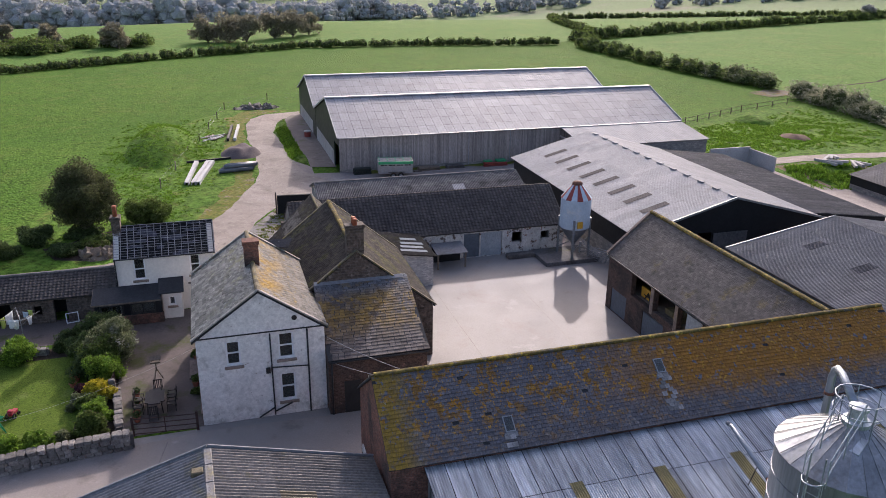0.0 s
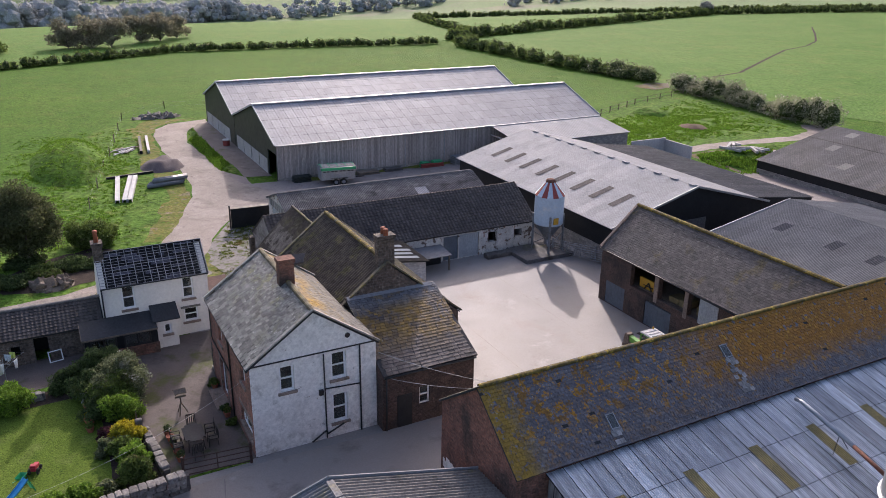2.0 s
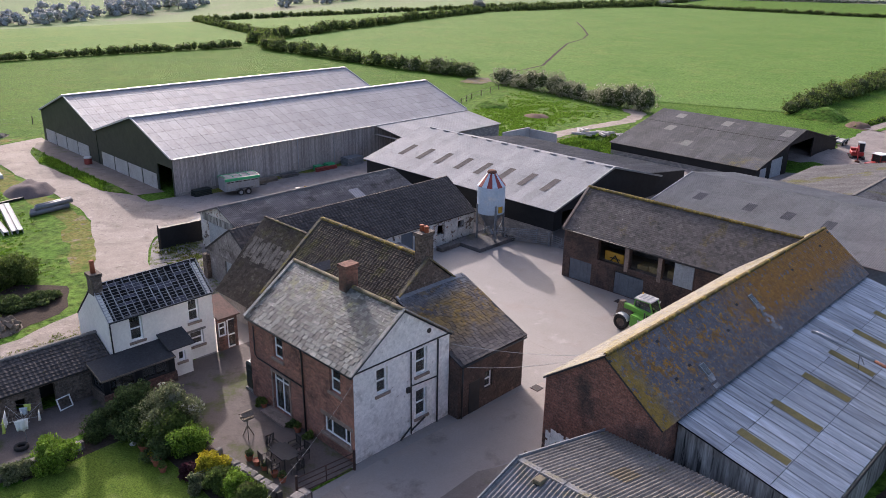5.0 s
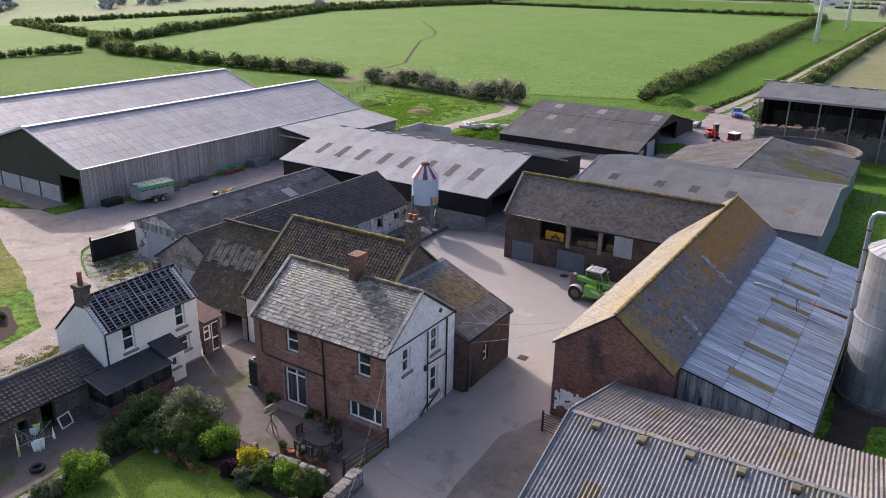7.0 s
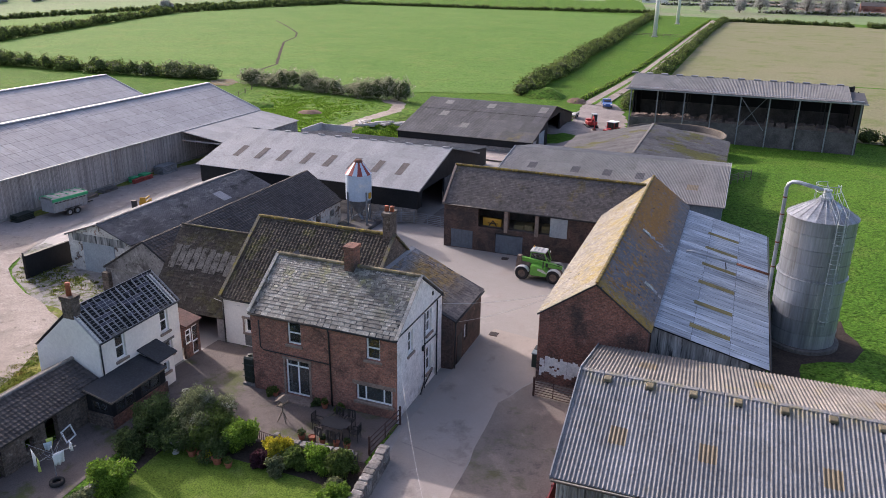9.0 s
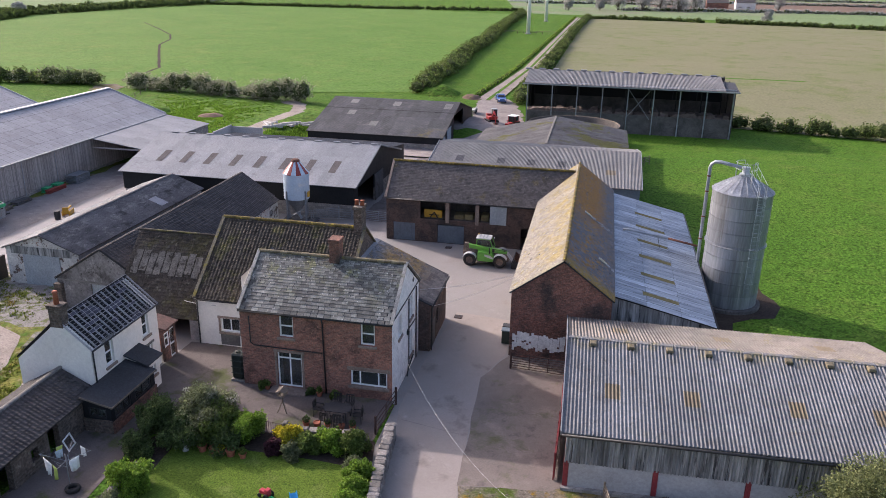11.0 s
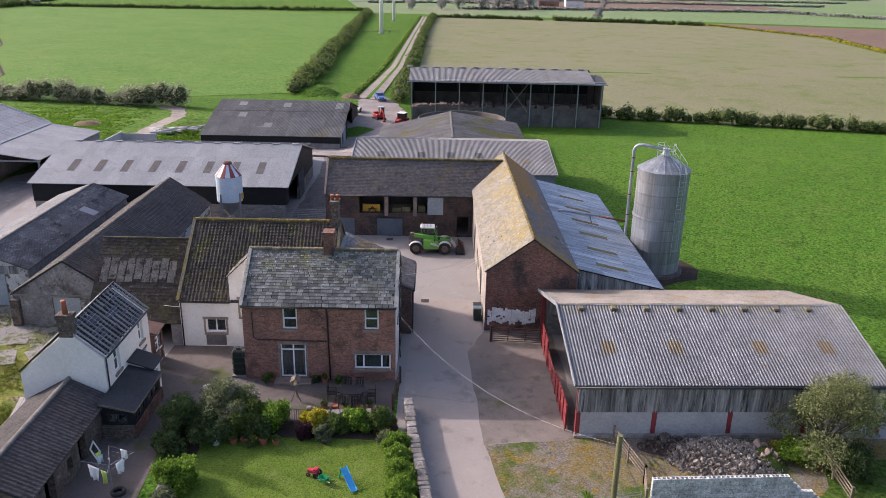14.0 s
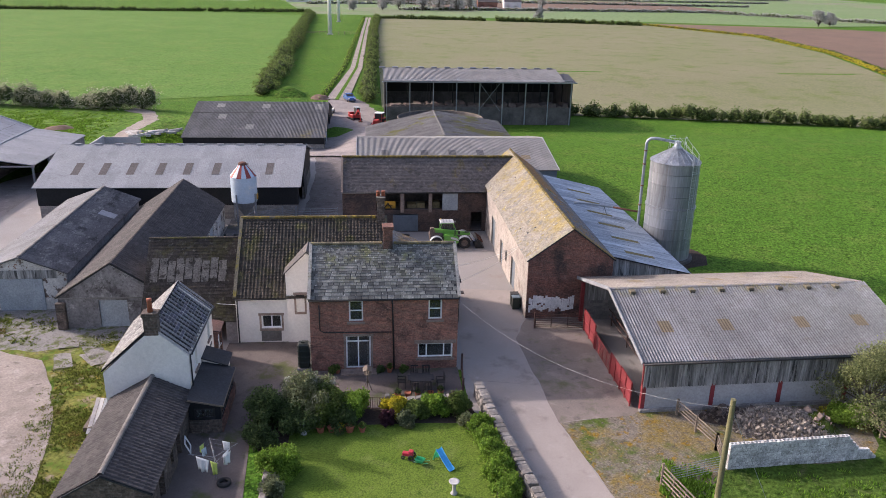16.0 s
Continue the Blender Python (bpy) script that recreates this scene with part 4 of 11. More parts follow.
flat("weed_edge", [(0.4, 72), (3.4, 81), (4.4, 88.6), (4.6, 96), (2.6, 97), (4.4, 101), (4.4, 107), (4.9, 116), (6.2, 121.4), (8.3, 124.4), (12.5, 126.2), (6, 128), (2.6, 122), (2.6, 112), (1.4, 103), (2.6, 92), (1.8, 84), (-1, 76), (-2.6, 72)], WEED_GREEN, 0.042, 0, "yellowing weeds and bare soil along the track", "ground", follow=False, wobble=0.45)
flat("track_paddock", [(63, 77.5), (78, 79.5), (92, 79), (100, 81.5), (104, 86), (101, 87.5), (98, 83.5), (91, 81.5), (78, 82), (63, 79.8)], DIRT, 0.09, 8, "dirt track through the paddock", "track", wobble=0.25)
flat("track_far", [(118, 51.5), (172, 47.5), (300, 45.5), (420, 43.5), (420, 40.5), (300, 42.6), (172, 44.2), (118, 47)], DIRT, 0.14, 20, "rutted dirt lane running between hedges", "track")
flat("track_far_grass", [(118, 49.7), (172, 46.2), (300, 44.3), (420, 42.2), (420, 41.8), (300, 43.8), (172, 45.5), (118, 48.9)], GRASS, 0.17, 20, "grassy crown between the wheel ruts", "track")
flat("strip_track", [(11.1, 119.6), (10.85, 114.6), (10.8, 101.8), (11.15, 93.2), (10.7, 91.3), (9.8, 92.6), (9.3, 101.2), (8.75, 110.1), (9.5, 115.4)], PASTURE, 0.075, 0, "grass strip beside the dirt track", "ground", follow=False, wobble=0.2)
flat("driveway", [(-260, 27.5), (-260, 22.5), (-60, 29.0), (-15.3, 31.0), (-8.6, 32.1), (2.2, 32.6), (5.7, 31.5), (11.0, 31.4), (11.6, 35.8), (5.6, 36.4), (-2.3, 36.7), (-15, 34.9), (-60, 33.6)], DRIVE, 0.018, 0,
     "worn grey tarmac driveway past the farmhouse", "road", follow=False, wobble=0.05)
flat("apron", [(-8.6, 32.1), (-8.0, 27.7), (-7.2, 26.5), (5.6, 26.5), (5.6, 31.3), (2.2, 32.6)], DRIVE_DARK, 0.026, 0, "dark stained tarmac before the red-gated shed", "road", follow=False, wobble=0.08)
flat("pavement_verge", [(-16, 30.9), (-8.7, 32.0), (-7.7, 27.6), (-7.4, 9), (-30, 9), (-30, 29.5)], WEEDS, 0.02, 0, "gravelly verge with moss, weeds and rubble", "ground", follow=False, wobble=0.15)
# this sheet's dark green includes the shade behind the wall
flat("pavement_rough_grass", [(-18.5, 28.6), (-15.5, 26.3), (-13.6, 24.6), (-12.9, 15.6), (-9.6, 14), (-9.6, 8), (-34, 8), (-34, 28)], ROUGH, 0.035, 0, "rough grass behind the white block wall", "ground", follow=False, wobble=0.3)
flat("lawn", [(-8.3, 47.3), (-8.2, 43.0), (-8.3, 37.0), (-30, 35.9), (-30, 47.6), (-14, 47.2)], LAWN, 0.041, 0, "mown garden lawn, yellowish green", "lawn", follow=False, wobble=0.06)
flat("pavement_patio", [(-1.6, 37.2), (-6.0, 37.2), (-6.6, 43.4), (-6.2, 48.4), (-9, 49.4), (-30, 47.9), (-30, 53.2), (-6.9, 52.8), (2.6, 52.4), (2.6, 46.4), (-1.7, 46.6)], PATIO, 0.022, 0,
     "grey paved patio and path round the house", "patio", follow=False)
flat("flower_bed", [(-5.9, 37.0), (-6.4, 43.2), (-6.6, 48.2), (-9.2, 49.2), (-14, 47.9), (-14, 47.1), (-8.9, 47.0), (-8.8, 43), (-9.3, 37.9), (-30, 36.3), (-30, 35.6), (-15.2, 35.2)], SOIL, 0.036, 0, "dark soil of the garden borders", "flower bed", follow=False, wobble=0.08)
flat("weed_patch", [(2.0, 64.8), (3.4, 58.4), (8.7, 58.4), (8.7, 71.6), (12.0, 71.6), (12.0, 78.3), (9.6, 77.4), (6.4, 75.5), (4.7, 73), (3.5, 70.4), (2.3, 67.4)], CONCRETE_WEEDY, 0.03, 0, "weedy broken concrete beside the old shed", "ground", follow=False, wobble=0.3)
flat("weed_bank", [(-30, 59.4), (-14, 61.6), (-4, 64.4), (0, 66.5), (3, 69), (6, 66), (5.4, 58.6), (-0.4, 57.7), (-7, 57.8), (-16, 57), (-30, 56)], WEED_GREEN, 0.022, 0, "grassy rubble bank behind the cottage", "ground", follow=False, wobble=0.2)
flat("weed_patch_far", [(64.6, 72), (75, 70.2), (82, 76), (78, 79), (66, 77)], WEEDS, 0.09, 8, "weedy strip with rubble beside the dark shed", "ground", wobble=0.4)

flat("weed_strip", [(15.5, 86.3), (15.5, 85.3), (19, 84.9), (28, 85.4), (40, 85.0), (46, 85.3), (46, 86.3)], WEED_GREEN, 0.062, 0, "weeds at the foot of the cattle shed", "ground", follow=False, wobble=0.3)
# flat dark sheet: the shade of the hollow under the scrub as ground colour
flat("weed_hollow", [(-13, 65), (-9, 63.8), (-4.4, 66), (-3.6, 70), (-6, 72.5), (-11, 70.5), (-14, 68)], SOIL, 0.05, 0, "dark soil patch standing in for a shaded hollow", "ground", follow=False, wobble=0.4)
flat("field_meadow", [(122, 66), (300, 73), (436, 79), (450, 140), (444, 278), (380, 292), (303, 299), (230, 273), (160, 247), (120, 229), (110, 212), (110, 160), (112, 134), (106, 110)], MEADOW_FAR, 0.07, 10, "paler green grazed meadow beyond the paddock", "field")
flat("field_slope", [(-300, 90), (-190, 123), (-120, 151), (-41, 187), (28, 229), (70, 228), (104, 224), (126, 242), (140, 300), (158, 350), (60, 420), (-200, 420), (-400, 300)], MEADOW_FAR, 0.12, 10, "pale green fields falling into the valley", "field")
flat("field_crest", [(128, 240), (160, 253), (230, 279), (303, 305), (380, 298), (446, 284), (520, 297), (365, 327), (260, 342), (163, 349), (143, 300)], MEADOW_FAR, 0.09, 10, "pale green field between two far hedges", "field")


# ---- farm buildings ----
def roof_planes(axis, a0, a1, c0, cr, c1, z_low, z_ridge, z_high, over=0.0):
    """The two slopes as (eave left, eave right, ridge over eave left): first the one facing the low side across."""
    lo, hi = (z_ridge - z_low) / (cr - c0), (z_ridge - z_high) / (c1 - cr)
    c0, c1, z_low, z_high = c0 - over, c1 + over, z_low - over * lo, z_high - over * hi
    if axis == "x":
        return (((a0, c0, z_low), (a1, c0, z_low), (a0, cr, z_ridge)), ((a1, c1, z_high), (a0, c1, z_high), (a1, cr, z_ridge)))
    return (((c0, a1, z_low), (c0, a0, z_low), (cr, a1, z_ridge)), ((c1, a0, z_high), (c1, a1, z_high), (cr, a0, z_ridge)))


def four_walls(parent, x0, x1, y0, y1, z0, south, east, north, west, thick=0.35):
    """Each side: None, or (top, material, holes)."""
    e = 0.003
    made = {}
    for key, side, p0, p1 in (("south", south, (x0 + e, y0), (x1 - e, y0)), ("east", east, (x1, y0), (x1, y1)),
                              ("north", north, (x1 - e, y1), (x0 + e, y1)), ("west", west, (x0, y1), (x0, y0))):
        if side:
            made[key] = (wall(parent, p0, p1, z0, side[0], side[1], side[2] if len(side) > 2 else (), thick), p0, p1)
    return made


def gable(c_from, c_ridge, c_to, z_from, z_ridge, z_to, drop=0.06):
    return [(0, z_from - drop), (abs(c_ridge - c_from), z_ridge - drop), (abs(c_to - c_from), z_to - drop)]


def chimney(parent, x, y, z0, z1, w, d, mat, pots=1, pot_h=0.4):
    ch = part("chimney", boxes((x - w / 2, x + w / 2, y - d / 2, y + d / 2, z0, z1 - 0.22), (x - w / 2 - 0.06, x + w / 2 + 0.06, y - d / 2 - 0.06, y + d / 2 + 0.06, z1 - 0.217, z1)), mat, parent)
    for k in range(pots):
        off = (k - (pots - 1) / 2) * 0.38
        part("chimney_pot", lathe([(0.15, 0), (0.12, pot_h * 0.8), (0.15, pot_h * 0.85), (0.14, pot_h)], 12, (x, y + off, z1 + 0.002)), TERRACOTTA, ch, soft=True)
    return ch


CLOTH_WHITE = material("white_cloth", (0.65, 0.66, 0.66), (0.55, 0.57, 0.58), 2, 0.9, 12, 0.1, 0.2, 30)


def farmhouse():
    h = thing("farmhouse", "two-storey red-brick farmhouse with whitewashed gable and slate roof", "house", (1.6, 42, 0))
    x0, x1, y0, y1, rx, ez, rz = -1.7, 4.9, 37.25, 46.55, 1.6, 5.1, 7.45
    west_holes = [(y1 - 44.12, y1 - 43.23, 3.42, 4.82), (y1 - 39.14, y1 - 38.27, 3.46, 4.88), (y1 - 44.35, y1 - 42.78, 0.12, 2.42), (y1 - 39.79, y1 - 37.55, 0.78, 1.78)]
    south_holes = [(-0.24 - x0, 0.5 - x0, 3.35, 4.75), (2.44 - x0, 3.25 - x0, 3.4, 4.9), (2.44 - x0, 3.25 - x0, 0.85, 2.5)]
    w = four_walls(h, x0, x1, y0, y1, -0.05, (gable(x0, rx, x1, ez, rz, ez), RENDER, [(a - 0.003, b - 0.003, c, d) for a, b, c, d in south_holes]),
                   (ez - 0.06, BRICK), (gable(x1, rx, x0, ez, rz, ez), RENDER), (ez - 0.06, BRICK, west_holes))
    _, p0, p1 = w["west"]
    for i, hole in enumerate(west_holes):
        if i < 2:
            window(h, p0, p1, hole, bars_h=(0.5,), sill=True)
        elif i == 2:
            door = window(h, p0, p1, hole, bars_v=(0.5,), bars_h=(0.82,), sill=False, surround=STONE, curtains=True)
            door.name = "patio_door"
        else:
            window(h, p0, p1, hole, bars_v=(0.25, 0.75), sill=True)
    m = face_frame(p0, p1, 0, 0)
    for row in ((y1 - 40.0, y1 - 37.35, -0.02, 0.1, 1.786, 2.03), (y1 - 44.3, y1 - 43.05, -0.02, 0.1, 4.826, 5.0), (y1 - 39.3, y1 - 38.1, -0.02, 0.1, 4.886, 5.02)):
        part("lintel", boxes(row, m=m), STONE, h)
    part("doorstep", boxes((y1 - 44.7, y1 - 42.4, -0.75, -0.004, -0.02, 0.12), m=m, bevel=0.015), STONE, h)
    _, s0, s1 = w["south"]
    for hole in south_holes:
        window(h, s0, s1, (hole[0] - 0.003, hole[1] - 0.003, hole[2], hole[3]), bars_h=(0.5,))
    # rainwater goods
    pipe("gutter", [(x0 - 0.14, y0 - 0.05, ez - 0.16), (x0 - 0.14, y1 + 0.05, ez - 0.18)], 0.06, BLACK_PAINT, h)
    pipe("downpipe", [(x0 - 0.14, 41.42, ez - 0.2), (x0 - 0.08, 41.4, ez - 0.5), (x0 - 0.08, 41.3, 0.02)], 0.05, BLACK_PAINT, h)
    pipe("waste_pipe", [(x0 - 0.07, 45.95, 4.6), (x0 - 0.07, 45.93, 2.9), (x0 - 0.07, 45.7, 2.74), (x0 - 0.07, 41.45, 2.68)], 0.035, BLACK_PAINT, h)
    y = y0 - 0.07
    pipe("downpipe", [(2.03, y, 5.0), (2.05, y, 0.1)], 0.038, BLACK_PAINT, h)
    pipe("downpipe", [(3.97, y, 5.05), (3.97, y, 0.02)], 0.045, BLACK_PAINT, h)
    pipe("waste_pipe", [(2.05, y, 3.0), (3.97, y, 2.86)], 0.036, BLACK_PAINT, h)
    pipe("waste_pipe", [(2.05, y, 0.55), (1.2, y - 0.1, 0.12)], 0.045, BLACK_PAINT, h)
    pipe("waste_pipe", [(2.05, y, 0.3), (3.0, y - 0.05, 0.75)], 0.045, BLACK_PAINT, h)
    part("band", boxes((x0 - 0.02, x1, y0 - 0.06, y0 - 0.004, 5.07, 5.125)), BLACK_PAINT, h, "black timber band across the gable")
    part("vent", lathe([(0.14, 0), (0.14, 0.04)], 14), BLACK_PAINT, h).matrix_basis = pose(3.35, y0 - 0.045, 5.75, -90) @ Matrix.Identity(4)
    part("electric_box", boxes((1.72, 1.95, y0 - 0.14, y0 - 0.004, 2.7, 3.0), bevel=0.01), BLACK_PAINT, h)
    lo, hi = roof_planes("y", y0 - 0.06, y1 + 0.06, x0, rx, x1, ez, rz, ez, 0.16)
    slab(h, *lo, FELT, 0.08)
    slab(h, *hi, FELT, 0.08)
    for ya in (y0 - 0.02, y1 + 0.0):
        bar("coping", h, VERGE, ((x0 - 0.2, ya, ez - 0.02), (rx, ya, rz + 0.09), 0.2, 0.07), ((rx, ya, rz + 0.09), (x1 + 0.2, ya, ez - 0.02), 0.2, 0.07))
    chimney(h, rx, 41.6, 6.9, 8.7, 0.8, 0.6, BRICK_OLD, pots=0)
    # added black box: the rooms' shade behind the glass as plain colour
    part("inner_wall", boxes((x0 + 0.75, x1 - 0.75, y0 + 0.75, y1 - 0.75, 0, 4.9)), BLACK_CLAD, h, "black box standing in for the shade of the rooms")
    LATER.append(lambda: (tiles(h, *lo, 0.30, 0.20, SLATE_GREEN, singles=300, seed=5, taper=(1.35, 0.62)), tiles(h, *hi, 0.30, 0.20, SLATE_PALE, seed=6, taper=(1.3, 0.65)),
                          ridge(h, (rx, y0, rz + 0.05), (rx, 41.2, rz + 0.05), RIDGE_LICHEN), ridge(h, (rx, 42.0, rz + 0.05), (rx, y1, rz + 0.05), RIDGE_LICHEN)))


def side_extension():
    h = thing("house_extension", "low brick extension with a lichened slate lean-to roof against the farmhouse", "outbuilding", (7.5, 39, 0))
    x0, x1, y0, y1 = 4.95, 10.4, 36.5, 41.5
    hole = (7.05 - x0, 7.7 - x0, 1.05, 2.15)
    wall(h, (x0, y0), (x1 - 0.003, y0), -0.05, 3.36, BRICK_DARK, [hole])
    wall(h, (x1, y0), (x1, y1), -0.05, [(0, 3.34), (y1 - y0, 5.5)], BRICK_DARK)
    wall(h, (x0 - 0.02, 37.24), (x0 - 0.02, y0 + 0.003), -0.05, [(0, 3.66), (0.737, 3.36)], BRICK_DARK)
    window(h, (x0, y0), (x1, y0), hole, bars_h=(0.5,), sill=False)
    part("door", boxes((5.75, 6.6, y0 - 0.03, y0 + 0.05, 0.02, 1.95)), BLACK_PAINT, h, "dark boarded door")
    pl = ((x0 - 0.02, y0 - 0.16, 3.36), (x1 + 0.12, y0 - 0.16, 3.36), (x0 - 0.02, y1 + 0.2, 5.68))
    slab(h, *pl, FELT, 0.08)
    pipe("gutter", [(x0, y0 - 0.2, 3.28), (x1, y0 - 0.2, 3.25)], 0.055, BLACK_PAINT, h)
    pipe("downpipe", [(5.1, y0 - 0.12, 3.25), (5.1, y0 - 0.1, 0.05)], 0.05, BLACK_PAINT, h)
    m, wd, ln = slope_frame(*pl)
    part("flashing", boxes((0.05, wd - 0.25, ln - 0.34, ln - 0.02, 0.05, 0.075), m=m, bevel=0.01), CEMENT_GREY, h, "dull lead flashing under the gable")
    LATER.append(lambda: tiles(h, *pl, 0.28, 0.20, SLATE_RUST, singles=260, seed=8, taper=(1.2, 0.85)))


def wing():
    h = thing("house_wing", "long white-walled house wing with a mossy pantile roof", "house", (7.5, 47, 0))
    x0, x1, y0, y1, rx, ez, rz = 2.6, 12.2, 41.6, 51.8, 7.5, 3.5, 7.4
    hole = (y1 - 50.15, y1 - 48.8, 1.05, 2.02)
    w = four_walls(h, x0, x1, y0, y1, -0.05, (gable(x0, rx, x1, ez, rz, ez), RUBBLE), (ez, RENDER_OLD), (gable(x1, rx, x0, ez, rz, ez), RENDER_OLD), (ez, RENDER_CLEAN, [hole]))
    window(h, w["west"][1], w["west"][2], hole, bars_v=(0.5,), surround=STONE)
    part("render_patch", boxes((x0 - 0.012, x0 + 0.05, 48.85, 50.2, 0.1, 0.88)), PATCH_DARK, h, "darker patch of render under the window")
    lo, hi = roof_planes("y", y0 + 0.1, y1 + 0.12, x0, rx, x1, ez, rz, ez, 0.2)
    slab(h, *lo, FELT, 0.08)
    slab(h, *hi, FELT, 0.08)
    bar("coping", h, COPING_MOSS, ((x0 - 0.2, y0, ez - 0.03), (rx, y0, rz + 0.10), 0.2, 0.09), ((rx, y0, rz + 0.10), (x1 + 0.2, y0, ez - 0.03), 0.2, 0.09))
    bar("coping", h, COPING_MOSS, ((x0 - 0.2, y1, ez - 0.05), (rx, y1, rz + 0.10), 0.22, 0.10), ((rx, y1, rz + 0.10), (x1 + 0.2, y1, ez - 0.05), 0.22, 0.10))
    chimney(h, rx, 41.95, 6.6, 9.0, 1.0, 0.52, RUBBLE, pots=2, pot_h=0.36)
    pipe("gutter", [(x0 - 0.2, 48.4, ez - 0.2), (x0 - 0.2, y1, ez - 0.22)], 0.06, BLACK_PAINT, h)
    pipe("downpipe", [(x0 - 0.1, y1 - 0.12, ez - 0.25), (x0 - 0.1, y1 - 0.12, 0.03)], 0.05, BLACK_PAINT, h)
    # half gable between the wing and the farmhouse
    hole = (0.65, 1.2, 2.3, 3.55)
    wall(h, (x0 - 0.12, 48.4), (x0 - 0.12, 46.56), -0.04, [(0, 5.2), (1.45, 6.55), (1.84, 6.2)], RENDER_CLEAN, [hole])
    window(h, (x0 - 0.12, 48.4), (x0 - 0.12, 46.56), hole, bars_h=(0.5,), surround=STONE)
    for low, out, top in (((48.5, 5.15), 3.4, 4.4), ((46.5, 6.3), 4.1, 4.4)):
        q = [(2.3, low[0], low[1]), (out, low[0], low[1]), (top, 46.95, 6.68), (2.3, 46.95, 6.68)]
        raw("dormer_roof", q + [(x, y, z - 0.1) for x, y, z in q], [(0, 1, 2, 3), (7, 6, 5, 4), (0, 4, 5, 1), (1, 5, 6, 2), (2, 6, 7, 3), (3, 7, 4, 0)], SLATE_DARK, h)
    LATER.append(lambda: (tiles(h, *lo, 0.24, 0.25, PANTILE, "pantile", singles=300, name="pantile", seed=11, jitter=0.006), tiles(h, *hi, 0.24, 0.25, PANTILE, "pantile", name="pantile", seed=12, jitter=0.006),
                          ridge(h, (rx, y0 + 0.7, rz + 0.06), (rx, y1, rz + 0.06), RIDGE_MOSS, 0.16)))


def low_barn():
    h = thing("low_barn", "low old barn with a dark patchy sheet roof", "barn", (7, 55, 0))
    x0, x1, y0, y1, rx, rz = 2.9, 11.2, 51.85, 58.2, 7.1, 6.1
    wall(h, (x0, y1), (x0, y0), -0.05, 1.75, RENDER_OLD, [(3.6, 5.6, 0.0, 1.7)])
    wall(h, (x1, y0), (x1, y1), -0.05, 1.9, RENDER_OLD)
    lo, hi = roof_planes("y", y0, y1, x0, rx, x1, 1.85, rz, 1.9, 0.25)
    for p in (lo, hi):
        slab(h, *p, RUSTIC, 0.06)
    wall(h, (x1, y1), (x0, y1), -0.05, gable(x1, rx, x0, 1.9, rz, 1.85), RENDER_OLD, thick=0.25)
    LATER.append(lambda: (tiles(h, *lo, 0.34, 0.25, RUSTIC, singles=200, name="stone_slate", seed=41, jitter=0.015), tiles(h, *hi, 0.34, 0.25, RUSTIC, name="stone_slate", seed=42, jitter=0.015), ridge(h, (rx, y0, rz + 0.03), (rx, y1, rz + 0.03), PANTILE, 0.10, 0.6)))
    m, wd, ln = slope_frame(*lo)
    rng = random.Random(17)
    for c in range(9):  # worn pale slates in upright strips
        top = 8 - (c % 4 == 2) - (c == 8)
        for r in range(c % 3 == 1, top):
            u, v = 0.35 + c * 0.575 + rng.uniform(-0.015, 0.015), 2.95 + r * 0.225
            part("worn_slate", boxes((u, u + rng.uniform(0.47, 0.53), v - rng.uniform(0.0, 0.02), v + 0.222, 0.045, 0.060 + 0.003 * (r % 2)), m=m), SLATE_WORN, h)
    # brick porch between the barn and the cottage
    p = thing("brick_porch", "small brick porch with a white half-glazed door", "porch", (0.3, 53, 0))
    wall(p, (-0.45, 52.5), (0.95, 52.5), -0.03, 2.35, BRICK_OLD, [(0.05, 0.6, 1.0, 2.0), (0.66, 1.32, 0.05, 2.05)], 0.2)
    wall(p, (0.953, 52.5), (0.953, 54.8), -0.03, [(0, 2.35), (2.3, 2.8)], BRICK_OLD, (), 0.2)
    slab(p, (-0.47, 52.32, 2.34), (1.1, 52.32, 2.34), (-0.47, 54.9, 2.9), RUSTY_FELT, 0.08)
    d = window(p, (-0.45, 52.5), (0.95, 52.5), (0.66, 1.32, 0.05, 2.05), bars_h=(0.45,), sill=False, depth=0.03)
    d.name = "porch_door"
    window(p, (-0.45, 52.5), (0.95, 52.5), (0.05, 0.6, 1.0, 2.0), bars_h=(0.6,), sill=False, depth=0.03)


